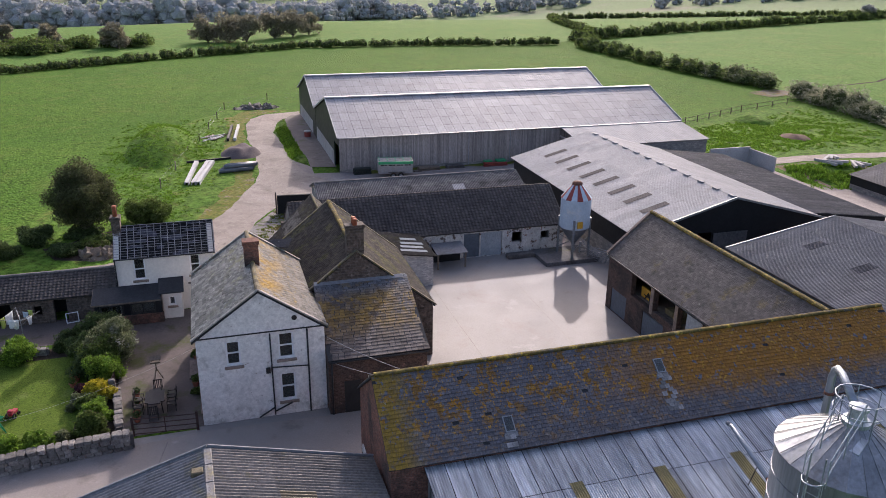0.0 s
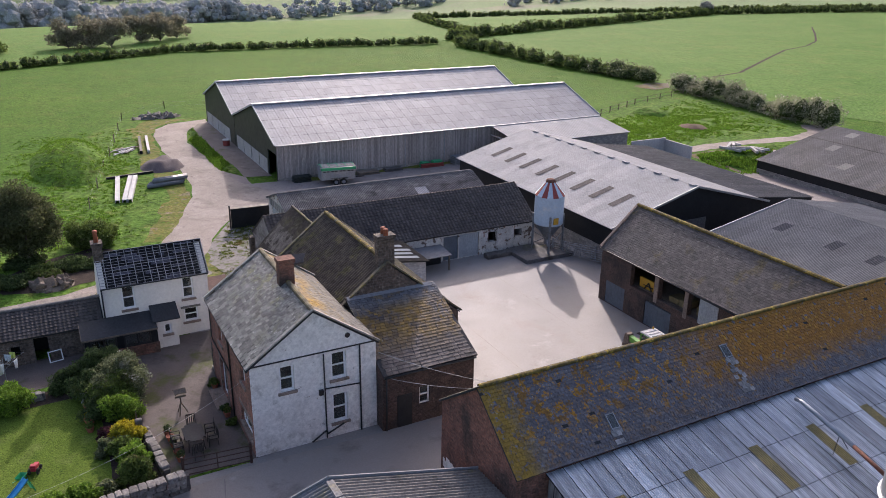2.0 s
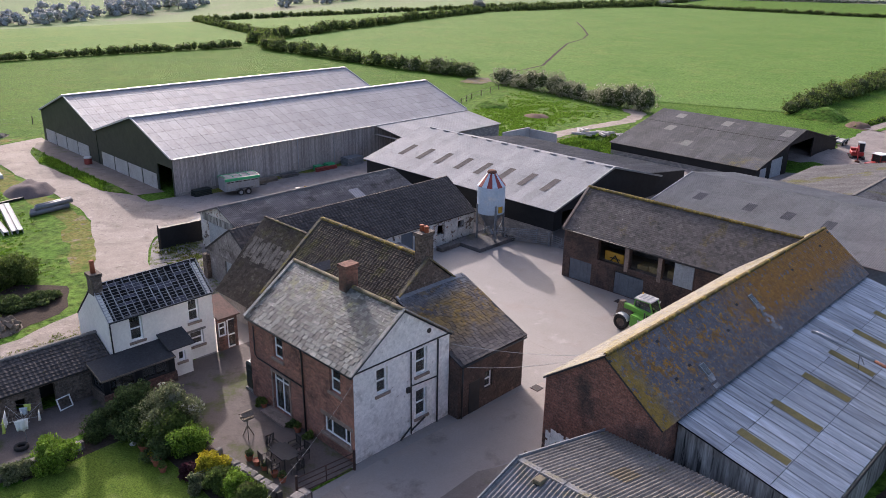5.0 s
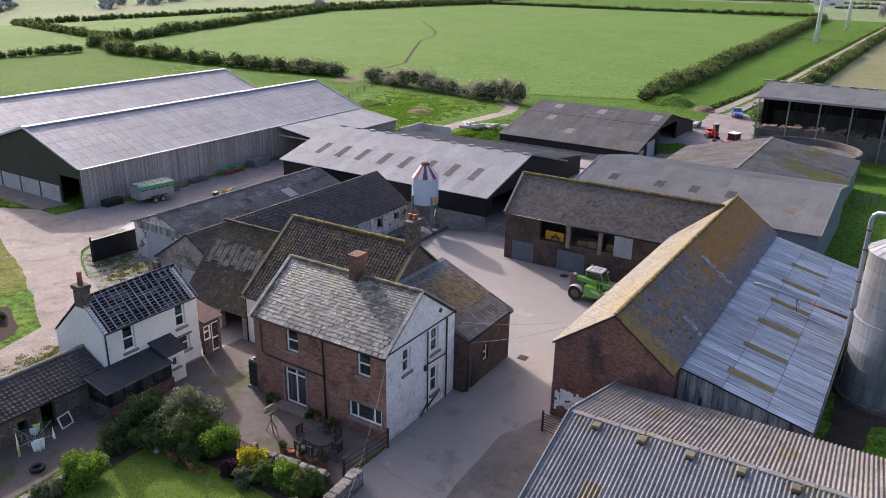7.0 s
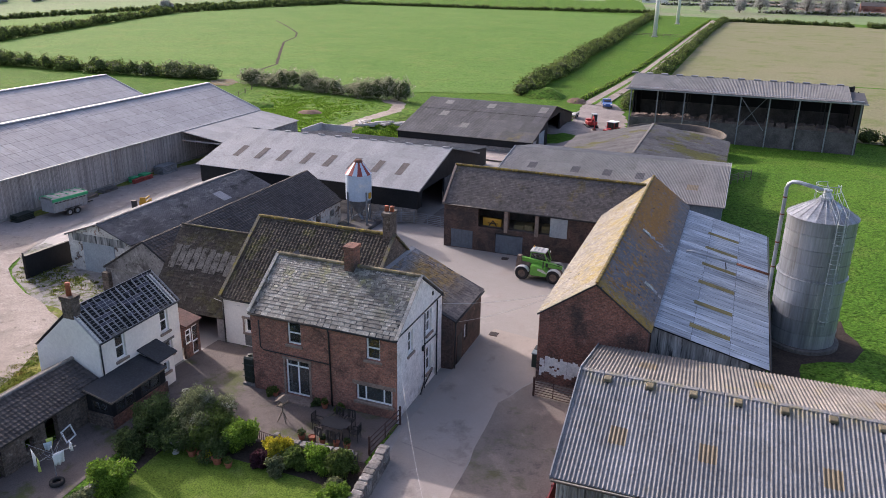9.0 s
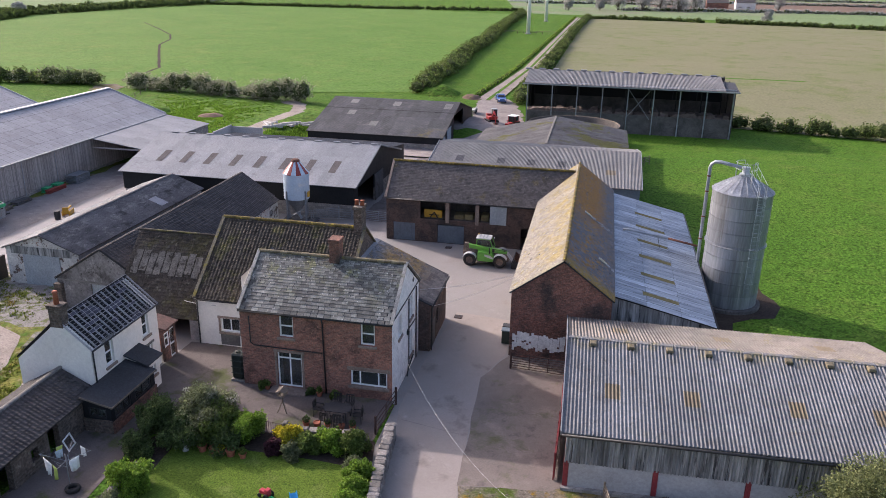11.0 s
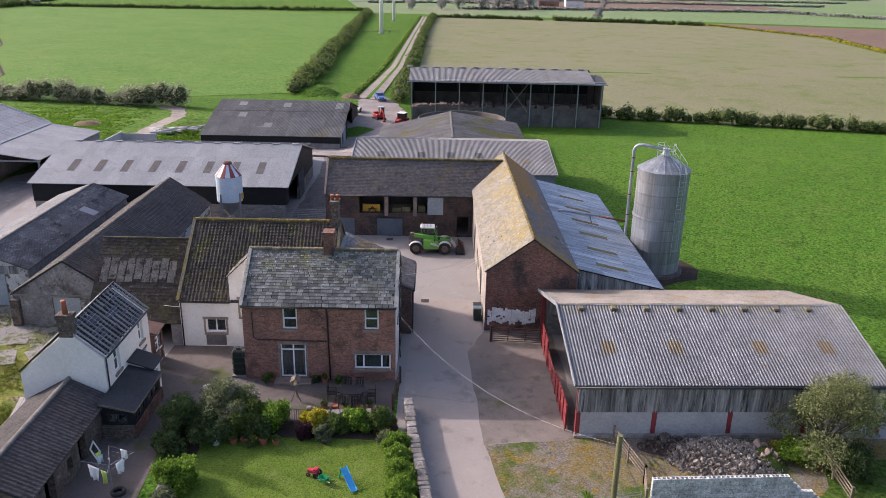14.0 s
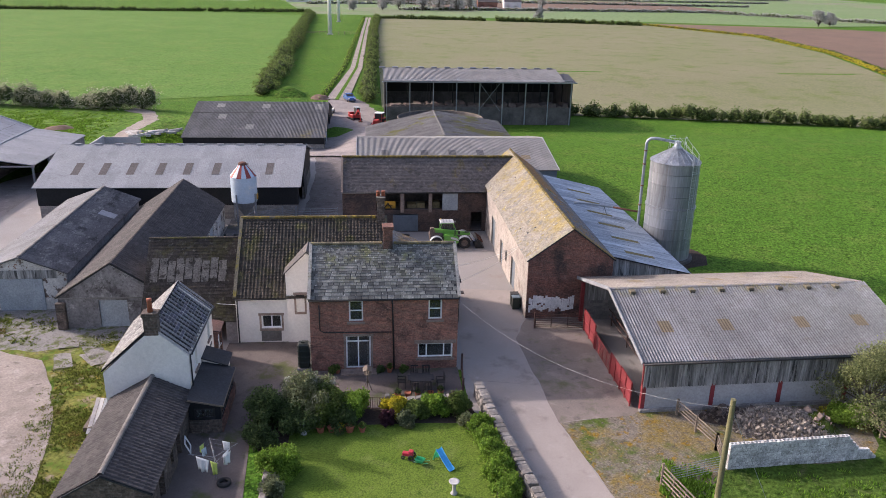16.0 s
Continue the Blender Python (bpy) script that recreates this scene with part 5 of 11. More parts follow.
def cottage():
    h = thing("cottage", "derelict white-rendered cottage with a stripped roof of bare battens", "house", (-3.7, 55, 0))
    x0, x1, y0, y1, ry, rz = -7.0, -0.5, 52.75, 57.4, 54.6, 5.85
    ez, nz = 4.25, 3.3
    holes = [(-5.82 - x0, -5.05 - x0, 2.5, 4.02), (-2.15 - x0, -1.45 - x0, 2.55, 4.0), (-2.2 - x0, -1.3 - x0, 0.9, 1.85)]
    w = four_walls(h, x0, x1, y0, y1, -0.05, (ez - 0.2, RENDER_CLEAN, [(a - 0.003, b - 0.003, c, d) for a, b, c, d in holes]), (gable(y0, ry, y1, ez, rz, nz, 0.24), RENDER_CLEAN), (nz - 0.24, RENDER_CLEAN),
                   (gable(y1, ry, y0, nz, rz, ez, 0.2), RENDER_CLEAN))
    for hole in holes:
        window(h, w["south"][1], w["south"][2], (hole[0] - 0.003, hole[1] - 0.003, *hole[2:]), bars_h=(0.5,))
        part("lintel", boxes((x0 + hole[0] - 0.18, x0 + hole[1] + 0.18, y0 - 0.03, y0 + 0.1, hole[3] + 0.004, hole[3] + 0.15)), RIDGE_GREY, h)
    chimney(h, x0 + 0.27, ry, 5.3, 6.6, 0.56, 0.74, RUBBLE, pots=1, pot_h=0.75)
    lo, hi = roof_planes("x", x0 + 0.02, x1 + 0.1, y0, ry, y1, ez, rz, nz, 0.12)
    for p in (lo, hi):
        m, wd, ln = slope_frame(*p)
        if p is hi:  # the back slope keeps its worn slates
            slab(h, *p, VOID, 0.08)
            LATER.append(lambda p=p: tiles(h, *p, 0.22, 0.16, SLATE_DARK_PALE, singles=160, seed=44, missing=0.05, jitter=0.02))
            continue
        n = int(wd / 0.42)
        for k in range(n + 1):
            part("rafter", boxes((wd * k / n - (0.035 if k == n else 0), wd * k / n + (0.035 if k < n else 0), 0, ln, -0.11, -0.004), m=m), LATH, h)
        rows = int(ln / 0.19)
        for k in range(rows + 1):
            cut = [0.0, wd] if k % 3 else [0.0, wd * (0.25 + 0.5 * ((k * 7) % 5) / 5), wd * (0.38 + 0.5 * ((k * 7) % 5) / 5), wd]
            part("batten", boxes(*[(a, b, ln * k / rows - 0.010, ln * k / rows + 0.012, 0, 0.025) for a, b in zip(cut[::2], cut[1::2])], m=m @ pose(0, 0, 0, 0, 0, 0.25 * math.sin(k * 2.1))), LATH, h)
        # added dark sheet under the rafters, in place of the shaded roof space
        part("roof_lining", boxes((0.02, wd - 0.02, 0.02, ln - 0.02, -0.26, -0.2), m=m), VOID, h, "dark sheet for the shade inside the open roof")
        # torn strips of felt and a few slates left in place
        rng = random.Random(4)
        bm = bmesh.new()
        for k in range(17):
            u, v = wd * rng.betavariate(2.2, 1.6) * 0.86, int(rows * rng.betavariate(2.4, 1.5)) * ln / rows
            box(bm, u, min(wd - 0.05, u + rng.uniform(0.3, 1.3)), v + 0.01, v + ln / rows - 0.01, -0.03, -0.015 + 0.0001 * k, m=m)
        tagged(part("torn_felt", bm, UNDERFELT, h), "torn dark roofing felt between the battens", kind="stuff")
    slab(h, (x0 + 0.4, y0 + 0.4, 3.6), (x1 - 0.3, y0 + 0.4, 3.6), (x0 + 0.4, ry, 4.6), UNDERFELT, 0.05, name="attic_floor")
    pipe("downpipe", [(x0 + 0.06, y0 - 0.08, ez - 0.1), (x0 + 0.06, y0 - 0.08, 1.9)], 0.045, BLACK_PAINT, h)
    pipe("gutter", [(x0, y0 - 0.18, ez - 0.12), (x1, y0 - 0.18, ez - 0.13)], 0.05, BLACK_PAINT, h)
    # dark lean-to and small white porch on the cottage front
    ln_ = thing("lean_to", "dark felt-roofed lean-to on a brick base against the cottage", "lean-to", (-6.5, 51.3, 0))
    wall(ln_, (-8.35, 51.0), (-4.15, 51.0), -0.03, 1.7, BLACK_CLAD, [(0.3, 1.8, 0.75, 1.55), (2.2, 3.8, 0.75, 1.55)], 0.12)
    wall(ln_, (-4.147, 51.0), (-4.147, 51.3), -0.03, 1.8, BRICK_DARK, (), 0.12)
    wall(ln_, (-8.35, 52.7), (-8.35, 51.003), -0.03, [(0, 2.08), (1.697, 1.7)], BLACK_CLAD, [(0.3, 1.4, 0.85, 1.5)], 0.2)
    window(ln_, (-8.35, 52.7), (-8.35, 51.003), (0.3, 1.4, 0.85, 1.5), bars_v=(0.5,), sill=False, mat=BLACK_PAINT, depth=0.05)
    part("base", boxes((-8.43, -8.353, 50.97, 52.7, -0.02, 0.8)), RUBBLE, ln_, "low brick plinth")
    part("base", boxes((-8.4, -4.1, 50.91, 50.995, -0.02, 0.72)), BRICK_OLD, ln_, "low brick plinth")
    for hole in ((0.3, 1.8, 0.75, 1.55), (2.2, 3.8, 0.75, 1.55)):
        window(ln_, (-8.35, 51.0), (-4.15, 51.0), hole, bars_v=(0.5,), sill=False, mat=BLACK_PAINT, depth=0.03)
    slab(ln_, (-8.5, 50.83, 1.75), (-4.14, 50.83, 1.75), (-8.5, 52.74, 2.17), FELT, 0.07)
    bar("fascia", ln_, WOOD, ((-8.52, 50.81, 1.69), (-8.52, 52.7, 2.1), 0.03, 0.1), ((-8.5, 50.81, 1.69), (-4.14, 50.81, 1.69), 0.03, 0.1))
    p = thing("white_porch", "small white porch with a dark sloping roof", "porch", (-3.4, 51.5, 0))
    wall(p, (-4.1, 51.4), (-2.85, 51.4), -0.03, 1.9, RENDER_CLEAN, [(0.4, 0.85, 0.95, 1.6)], 0.2)
    wall(p, (-2.847, 51.4), (-2.847, 52.74), -0.03, [(0, 1.9), (1.34, 2.38)], RENDER_CLEAN, (), 0.2)
    wall(p, (-4.103, 52.74), (-4.103, 51.4), -0.03, [(0, 2.38), (1.34, 1.9)], RENDER_CLEAN, (), 0.2)
    window(p, (-4.1, 51.4), (-2.85, 51.4), (0.4, 0.85, 0.95, 1.6), sill=True)
    slab(p, (-4.32, 51.2, 1.98), (-2.68, 51.2, 1.98), (-4.32, 52.73, 2.5), FELT, 0.08)


def stone_outbuilding():
    h = thing("stone_outbuilding", "low rubble-stone outbuilding with a dark pantile roof", "outbuilding", (-11.6, 54.8, 0))
    x0, x1, y0, y1, ry, rz, ez, nz = -16.0, -7.03, 52.75, 57.0, 54.8, 2.85, 1.85, 1.6
    holes = [(-12.36 - x0, -11.85 - x0, 0.6, 1.3), (-11.1 - x0, -10.3 - x0, 0.02, 1.62), (-14.6 - x0, -13.7 - x0, 0.02, 1.62)]
    w = four_walls(h, x0, x1, y0, y1, -0.05, (ez - 0.04, RUBBLE, holes), None, (nz - 0.04, RUBBLE), (gable(y1, ry, y0, nz, rz, ez), RUBBLE))
    lo, hi = roof_planes("x", x0 - 0.1, x1, y0, ry, y1, ez, rz, nz, 0.15)
    slab(h, *lo, FELT, 0.07)
    slab(h, *hi, FELT, 0.07)
    bm = boxes((x0 + 0.4, x1, 54.5, 54.6, 0, 1.6))
    # black sheet behind the openings
    part("inner_wall", bm, BLACK_CLAD, h)
    LATER.append(lambda: (tiles(h, *lo, 0.25, 0.25, PANTILE_GREY, "pantile", singles=240, name="pantile", seed=15, jitter=0.006), tiles(h, *hi, 0.25, 0.25, PANTILE_GREY, "pantile", singles=100, name="pantile", seed=16, jitter=0.006),
                          ridge(h, (x0, ry, rz + 0.05), (x1, ry, rz + 0.05), RIDGE_GREY, 0.14)))


def main_barn():
    h = thing("stone_barn", "long red-brick barn with an orange-lichened slate roof", "barn", (19, 28, 0))
    x0, x1, y0, y1, ry, ez, rz = 5.65, 32.2, 24.95, 31.3, 28.1, 4.65, 7.0
    n_holes = [(x1 - 12.2, x1 - 10.4, 0.03, 2.6), (x1 - 17.5, x1 - 16.3, 0.03, 2.2), (x1 - 22.5, x1 - 20.5, 0.03, 2.8), (x1 - 14.9, x1 - 14.2, 1.2, 2.2)]
    four_walls(h, x0, x1, y0, y1, -0.05, (ez - 0.06, BRICK_OLD), (gable(y0, ry, y1, ez, rz, ez), BRICK_OLD), (ez - 0.06, BARN_WASH, n_holes), (gable(y1, ry, y0, ez, rz, ez), BRICK_OLD))
    for a, b, c, d in n_holes[:3]:
        part("door", boxes((x1 - b + 0.02, x1 - a - 0.02, y1 - 0.2, y1 - 0.12, c, d)), GREY_DOOR, h, "grey boarded barn door")
    rng = random.Random(6)
    for k in range(22):  # what is left of the whitewash, flake by flake
        ya = 27.7 + 3.4 * k / 22
        low, top = 0.62 + 0.12 * math.sin(k * 1.1) + rng.uniform(-0.1, 0.12), 1.72 + rng.uniform(-0.22, 0.12)
        cut = low + (top - low) * rng.uniform(0.2, 0.6)
        hole = rng.choice((0.0, 0.0, 0.0, 0.14))
        x = x0 - 0.010 - 0.001 * (k % 3)
        part("whitewash_flake", boxes((x, x0 + 0.02, ya, ya + 0.157, low, cut - hole / 2), (x, x0 + 0.02, ya + rng.uniform(-0.03, 0.03), ya + 0.157, cut + hole / 2, max(cut + hole, top))), RENDER, h)
    lo, hi = roof_planes("x", x0 - 0.1, x1 + 0.1, y0, ry, y1, ez, rz, ez, 0.14)
    slab(h, *lo, FELT, 0.08)
    slab(h, *hi, FELT, 0.08)
    for u, v in ((5.1, 0.75), (12.9, 2.3)):
        m, _, _ = slope_frame(*lo)
        sk = part("skylight", boxes((u, u + 0.45, v, v + 0.7, 0.02, 0.09), m=m), GALV_DULL, h)
        part("pane", boxes((u + 0.05, u + 0.40, v + 0.05, v + 0.65, 0.091, 0.099), m=m), GLASS, sk)
        part("flashing", boxes((u - 0.06, u + 0.51, v - 0.22, v - 0.004, 0.03, 0.042), m=m), CEMENT_GREY, sk, "pale lead flashing")
    for u, v0, v1, w in ((12.75, 0.5, 2.25, 0.75), (5.0, 0.1, 0.7, 0.6)):  # paler slates let in below each skylight
        m, _, _ = slope_frame(*lo)
        strip = (m @ Vector((u, v0, 0.03)), m @ Vector((u + w, v0, 0.03)), m @ Vector((u, v1, 0.03)))
        LATER.append(lambda strip=strip: tiles(h, *strip, 0.25, 0.175, SLATE_REPAIR, singles=60, seed=24, missing=0.25))
    LATER.append(lambda: (tiles(h, *lo, 0.27, 0.175, SLATE_OCHRE, singles=300, seed=21, missing=0.004, from_top=True), tiles(h, *hi, 0.27, 0.175, SLATE_GOLD, singles=300, seed=22, missing=0.003),
                          ridge(h, (x0, ry, rz + 0.06), (x1, ry, rz + 0.06), RIDGE_MOSS, 0.12)))
    le = thing("metal_lean_to", "lean-to shed with a shiny corrugated metal roof beside the barn", "shed", (19.5, 21.6, 0))
    four_walls(le, 7.15, 32.0, 18.45, 24.9, -0.05, (2.8, GREY_CLAD, ()), ([(0, 2.8), (6.45, 4.25)], GREY_CLAD), None, ([(0, 4.25), (6.45, 2.8)], GREY_CLAD), 0.08)
    pl = ((7.0, 18.3, 2.82), (32.15, 18.3, 2.82), (7.0, 24.93, 4.36))
    slab(le, *pl, BLACK_CLAD, 0.05)
    pipe("gutter", [(7.0, 18.2, 2.76), (32.15, 18.2, 2.74)], 0.06, BLACK_PAINT, le)
    spans = []
    for k in range(6):
        u = 1.55 + k * 3.72
        spans.append((u + 0.13, u + 0.66, 2.3, 4.75))
    LATER.append(lambda: (sheets(le, *pl, GALV, 0.85, 3, 0.1063, 0.016, gap=0.022), rooflights(le, *pl, spans, ROOFLIGHT, 0.1063, 0.016, 0.02, 0.85)))


def loft_barn():
    h = thing("loft_barn", "two-storey brick barn with open loft bays and a slate roof", "barn", (29.3, 38, 0))
    x0, x1, y0, y1, rx, ez, rz = 26.3, 32.3, 31.32, 45.35, 29.3, 4.2, 6.85
    holes = [(y1 - 42.15, y1 - 39.8, 2.25, 4.05), (y1 - 39.35, y1 - 37.0, 2.3, 4.05), (y1 - 36.65, y1 - 34.2, 2.3, 4.05),
             (y1 - 44.7, y1 - 42.6, 0.02, 1.75), (y1 - 40.5, y1 - 38.0, 0.02, 1.85), (y1 - 32.8, y1 - 31.7, 0.02, 2.0)]
    four_walls(h, x0, x1, y0, y1, -0.05, None, (ez - 0.06, BRICK_DARK), (gable(x1, rx, x0, ez, rz, ez), BRICK_DARK), (ez - 0.06, BRICK_DARK, holes))
    part("loft_floor", boxes((x0 + 0.36, x1 - 0.36, y0, y1 - 0.36, 1.95, 2.2)), WOOD, h)
    # dark sheet halfway back, behind the open loft bays
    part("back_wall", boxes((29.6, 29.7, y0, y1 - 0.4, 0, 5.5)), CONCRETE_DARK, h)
    for a, b in ((44.7, 42.6), (40.5, 38.0)):
        d = part("door", boxes((x0 + 0.08, x0 + 0.16, b + 0.02, a - 0.02, 0.03, 1.74)), GREY_DOOR, h, "blue-grey painted boarded door")
        for k in range(6):
            y = b + 0.02 + (a - b - 0.04) * k / 6
            part("plank", boxes((x0 + 0.05, x0 + 0.079, y + 0.01, y + (a - b) / 6 - 0.012, 0.05, 1.72)), GREY_DOOR, d)
    d = part("loft_shutter", boxes((x0 - 0.06, x0 - 0.01, 34.15, 35.65, 2.2, 4.1)), PALE_DOOR, h, "pale weathered sliding shutter")
    for k in range(9):
        part("plank", boxes((x0 - 0.085, x0 - 0.061, 34.16 + k * 0.165, 34.31 + k * 0.165, 2.22, 4.08)), PALE_DOOR, d)
    for y in (39.58, 36.83):
        part("post", boxes((x0 - 0.02, x0 + 0.33, y - 0.16, y + 0.16, 2.0, 4.12)), STONE, h)
    part("loft_beam", boxes((x0 + 0.02, x0 + 0.3, 34.0, 42.4, 4.055, 4.135)), WOOD, h)
    lo, hi = roof_planes("y", 28.3, y1 + 0.12, x0, rx, x1, ez, rz, ez, 0.16)
    slab(h, *lo, FELT, 0.08)
    slab(h, *hi, FELT, 0.08)
    bar("coping", h, STONE, ((x0 - 0.18, y1 + 0.02, ez - 0.04), (rx, y1 + 0.02, rz + 0.07), 0.2, 0.12), ((rx, y1 + 0.02, rz + 0.07), (x1 + 0.18, y1 + 0.02, ez - 0.04), 0.2, 0.12))
    pipe("gutter", [(x0 - 0.22, 31.4, ez - 0.2), (x0 - 0.22, y1, ez - 0.18)], 0.05, BLACK_PAINT, h)
    LATER.append(lambda: (tiles(h, *lo, 0.24, 0.165, SLATE_DARK, singles=300, seed=25), tiles(h, *hi, 0.24, 0.165, SLATE_DARK, seed=26), ridge(h, (rx, 28.4, rz + 0.06), (rx, y1, rz + 0.06), RIDGE_MOSS, 0.17)))


def front_shed():
    h = thing("red_gated_shed", "portal-frame shed with corrugated cement roof and red gates", "shed", (-0.9, 17, 0))
    x0, x1, y0, y1, rx, ez, rz = -7.3, 5.5, 9.95, 27.2, -0.95, 3.35, 5.15
    pivot = Matrix.Translation((x0, y1, 0))
    h.matrix_basis = pivot @ Matrix.Rotation(radians(1.6), 4, "Z") @ pivot.inverted() @ Matrix.Translation(h.location)
    bays = [y1 - 0.1 - k * 4.25 for k in range(5)]
    four_walls(h, x0 + 0.06, x1, y0, y1 - 0.3, 1.55, (gable(x0, rx, x1, ez, rz, ez, 0.2), GREY_CLAD), (ez - 0.2, GREY_CLAD), None, None, 0.06)
    me = sheet_mesh("cladding_sheet", 1.0, 1.75, 0.1667, 0.04, GREY_CLAD)
    for k in range(17):
        ob = adopt(new("cladding_sheet", me), h)
        ob.matrix_basis = Matrix.Translation((x0 - 0.02, y1 - k * 1.0, 1.55)) @ Matrix(((0, 0, -1, 0), (-1, 0, 0, 0), (0, 1, 0, 0), (0, 0, 0, 1)))
    for a, b in zip(bays, bays[1:]):
        part("concrete_panel", boxes((x0 - 0.02, x0 + 0.1, b + 0.13, a - 0.13, -0.03, 1.6), bevel=0.01), PANEL, h)
    for y in bays:
        for x in (x0, x1 - 0.25):
            part("stanchion", boxes((x - 0.06, x + 0.2, y - 0.12, y + 0.12, -0.02, 1.62 if x == x0 else 3.1), (x + 0.12, x + 0.22, y - 0.1, y + 0.1, 0, 3.1)), RED_PAINT, h)
    part("back_wall", boxes((x1 - 0.1, x1, y0, y1 - 0.3, -0.03, 1.55), (x0 + 0.1, x1, y0, y0 + 0.1, -0.03, 1.55)), BLOCK, h)
    part("base_slab", boxes((x0 - 0.25, x0 - 0.03, y0, y1 + 0.1, -0.1, 0.18)), BLOCK, h)
    lo, hi = roof_planes("y", y0 - 0.15, y1 + 0.25, x0, rx, x1, ez, rz, ez, 0.25)
    for p in (lo, hi):
        slab(h, *p, CEMENT, 0.03)
    z = 0.05
    bar("barge_board", h, CEMENT_GREY, ((x0 - 0.25, y1 + 0.27, ez - 0.05), (rx, y1 + 0.27, rz + z), 0.06, 0.24), ((rx, y1 + 0.27, rz + z), (x1 + 0.25, y1 + 0.27, ez - 0.05), 0.06, 0.24))
    pipe("gutter", [(x0 - 0.36, y0, ez - 0.14), (x0 - 0.36, y1 + 0.2, ez - 0.12)], 0.07, BLACK_PAINT, h)
    for k, y in enumerate(bays[:4]):
        part("rafter", boxes((-0.1, 6.4, -0.06, 0.06, -0.28, -0.05), m=slope_frame((x0, y, ez), (x0, y - 1, ez), (rx, y, rz))[0] @ Matrix(((0, 1, 0, 0), (1, 0, 0, 0), (0, 0, 1, 0), (0, 0, 0, 1)))), RED_PAINT, h)
    # vent cowls along the ridge
    for k in range(8):
        y = y1 - 1.15 - k * 2.0
        v = part("ridge_vent", boxes((rx - 0.66, rx - 0.2, y - 0.19, y + 0.19, rz - 0.2, rz + 0.06), bevel=0.04), RIDGE_LICHEN, h)
        # black plate on the cowl draws the shade of its opening
        part("vent_mouth", boxes((rx - 0.68, rx - 0.65, y - 0.13, y + 0.13, rz - 0.17, rz - 0.08)), BLACK_PAINT, v)
    for k in range(15):
        part("ridge_cap", boxes((rx - 0.16, rx + 0.16, y1 + 0.2 - (k + 1) * 1.12, y1 + 0.2 - k * 1.12 - 0.01, rz + 0.0, rz + 0.07), bevel=0.034), CEMENT, h)
    spans = []
    for yc in (25.1, 21.3, 16.4, 12.5):
        u = (y1 + 0.25) - yc
        spans.append((u - 0.36, u + 0.36, 2.5, 3.55))
    hs = [(yc - (y0 - 0.15) - 0.42, yc - (y0 - 0.15) + 0.42, 3.0, 4.4) for yc in (24.2, 18.5, 13.0)]
    LATER.append(lambda: (sheets(h, *lo, CEMENT, 1.1, 3, 0.18, 0.036), sheets(h, *hi, CEMENT_OLD, 1.1, 3, 0.18, 0.036), rooflights(h, *lo, spans, ROOFLIGHT_TAN, 0.18, 0.03, 0.045), rooflights(h, *hi, hs, ROOFLIGHT_TAN, 0.18, 0.03, 0.045)))


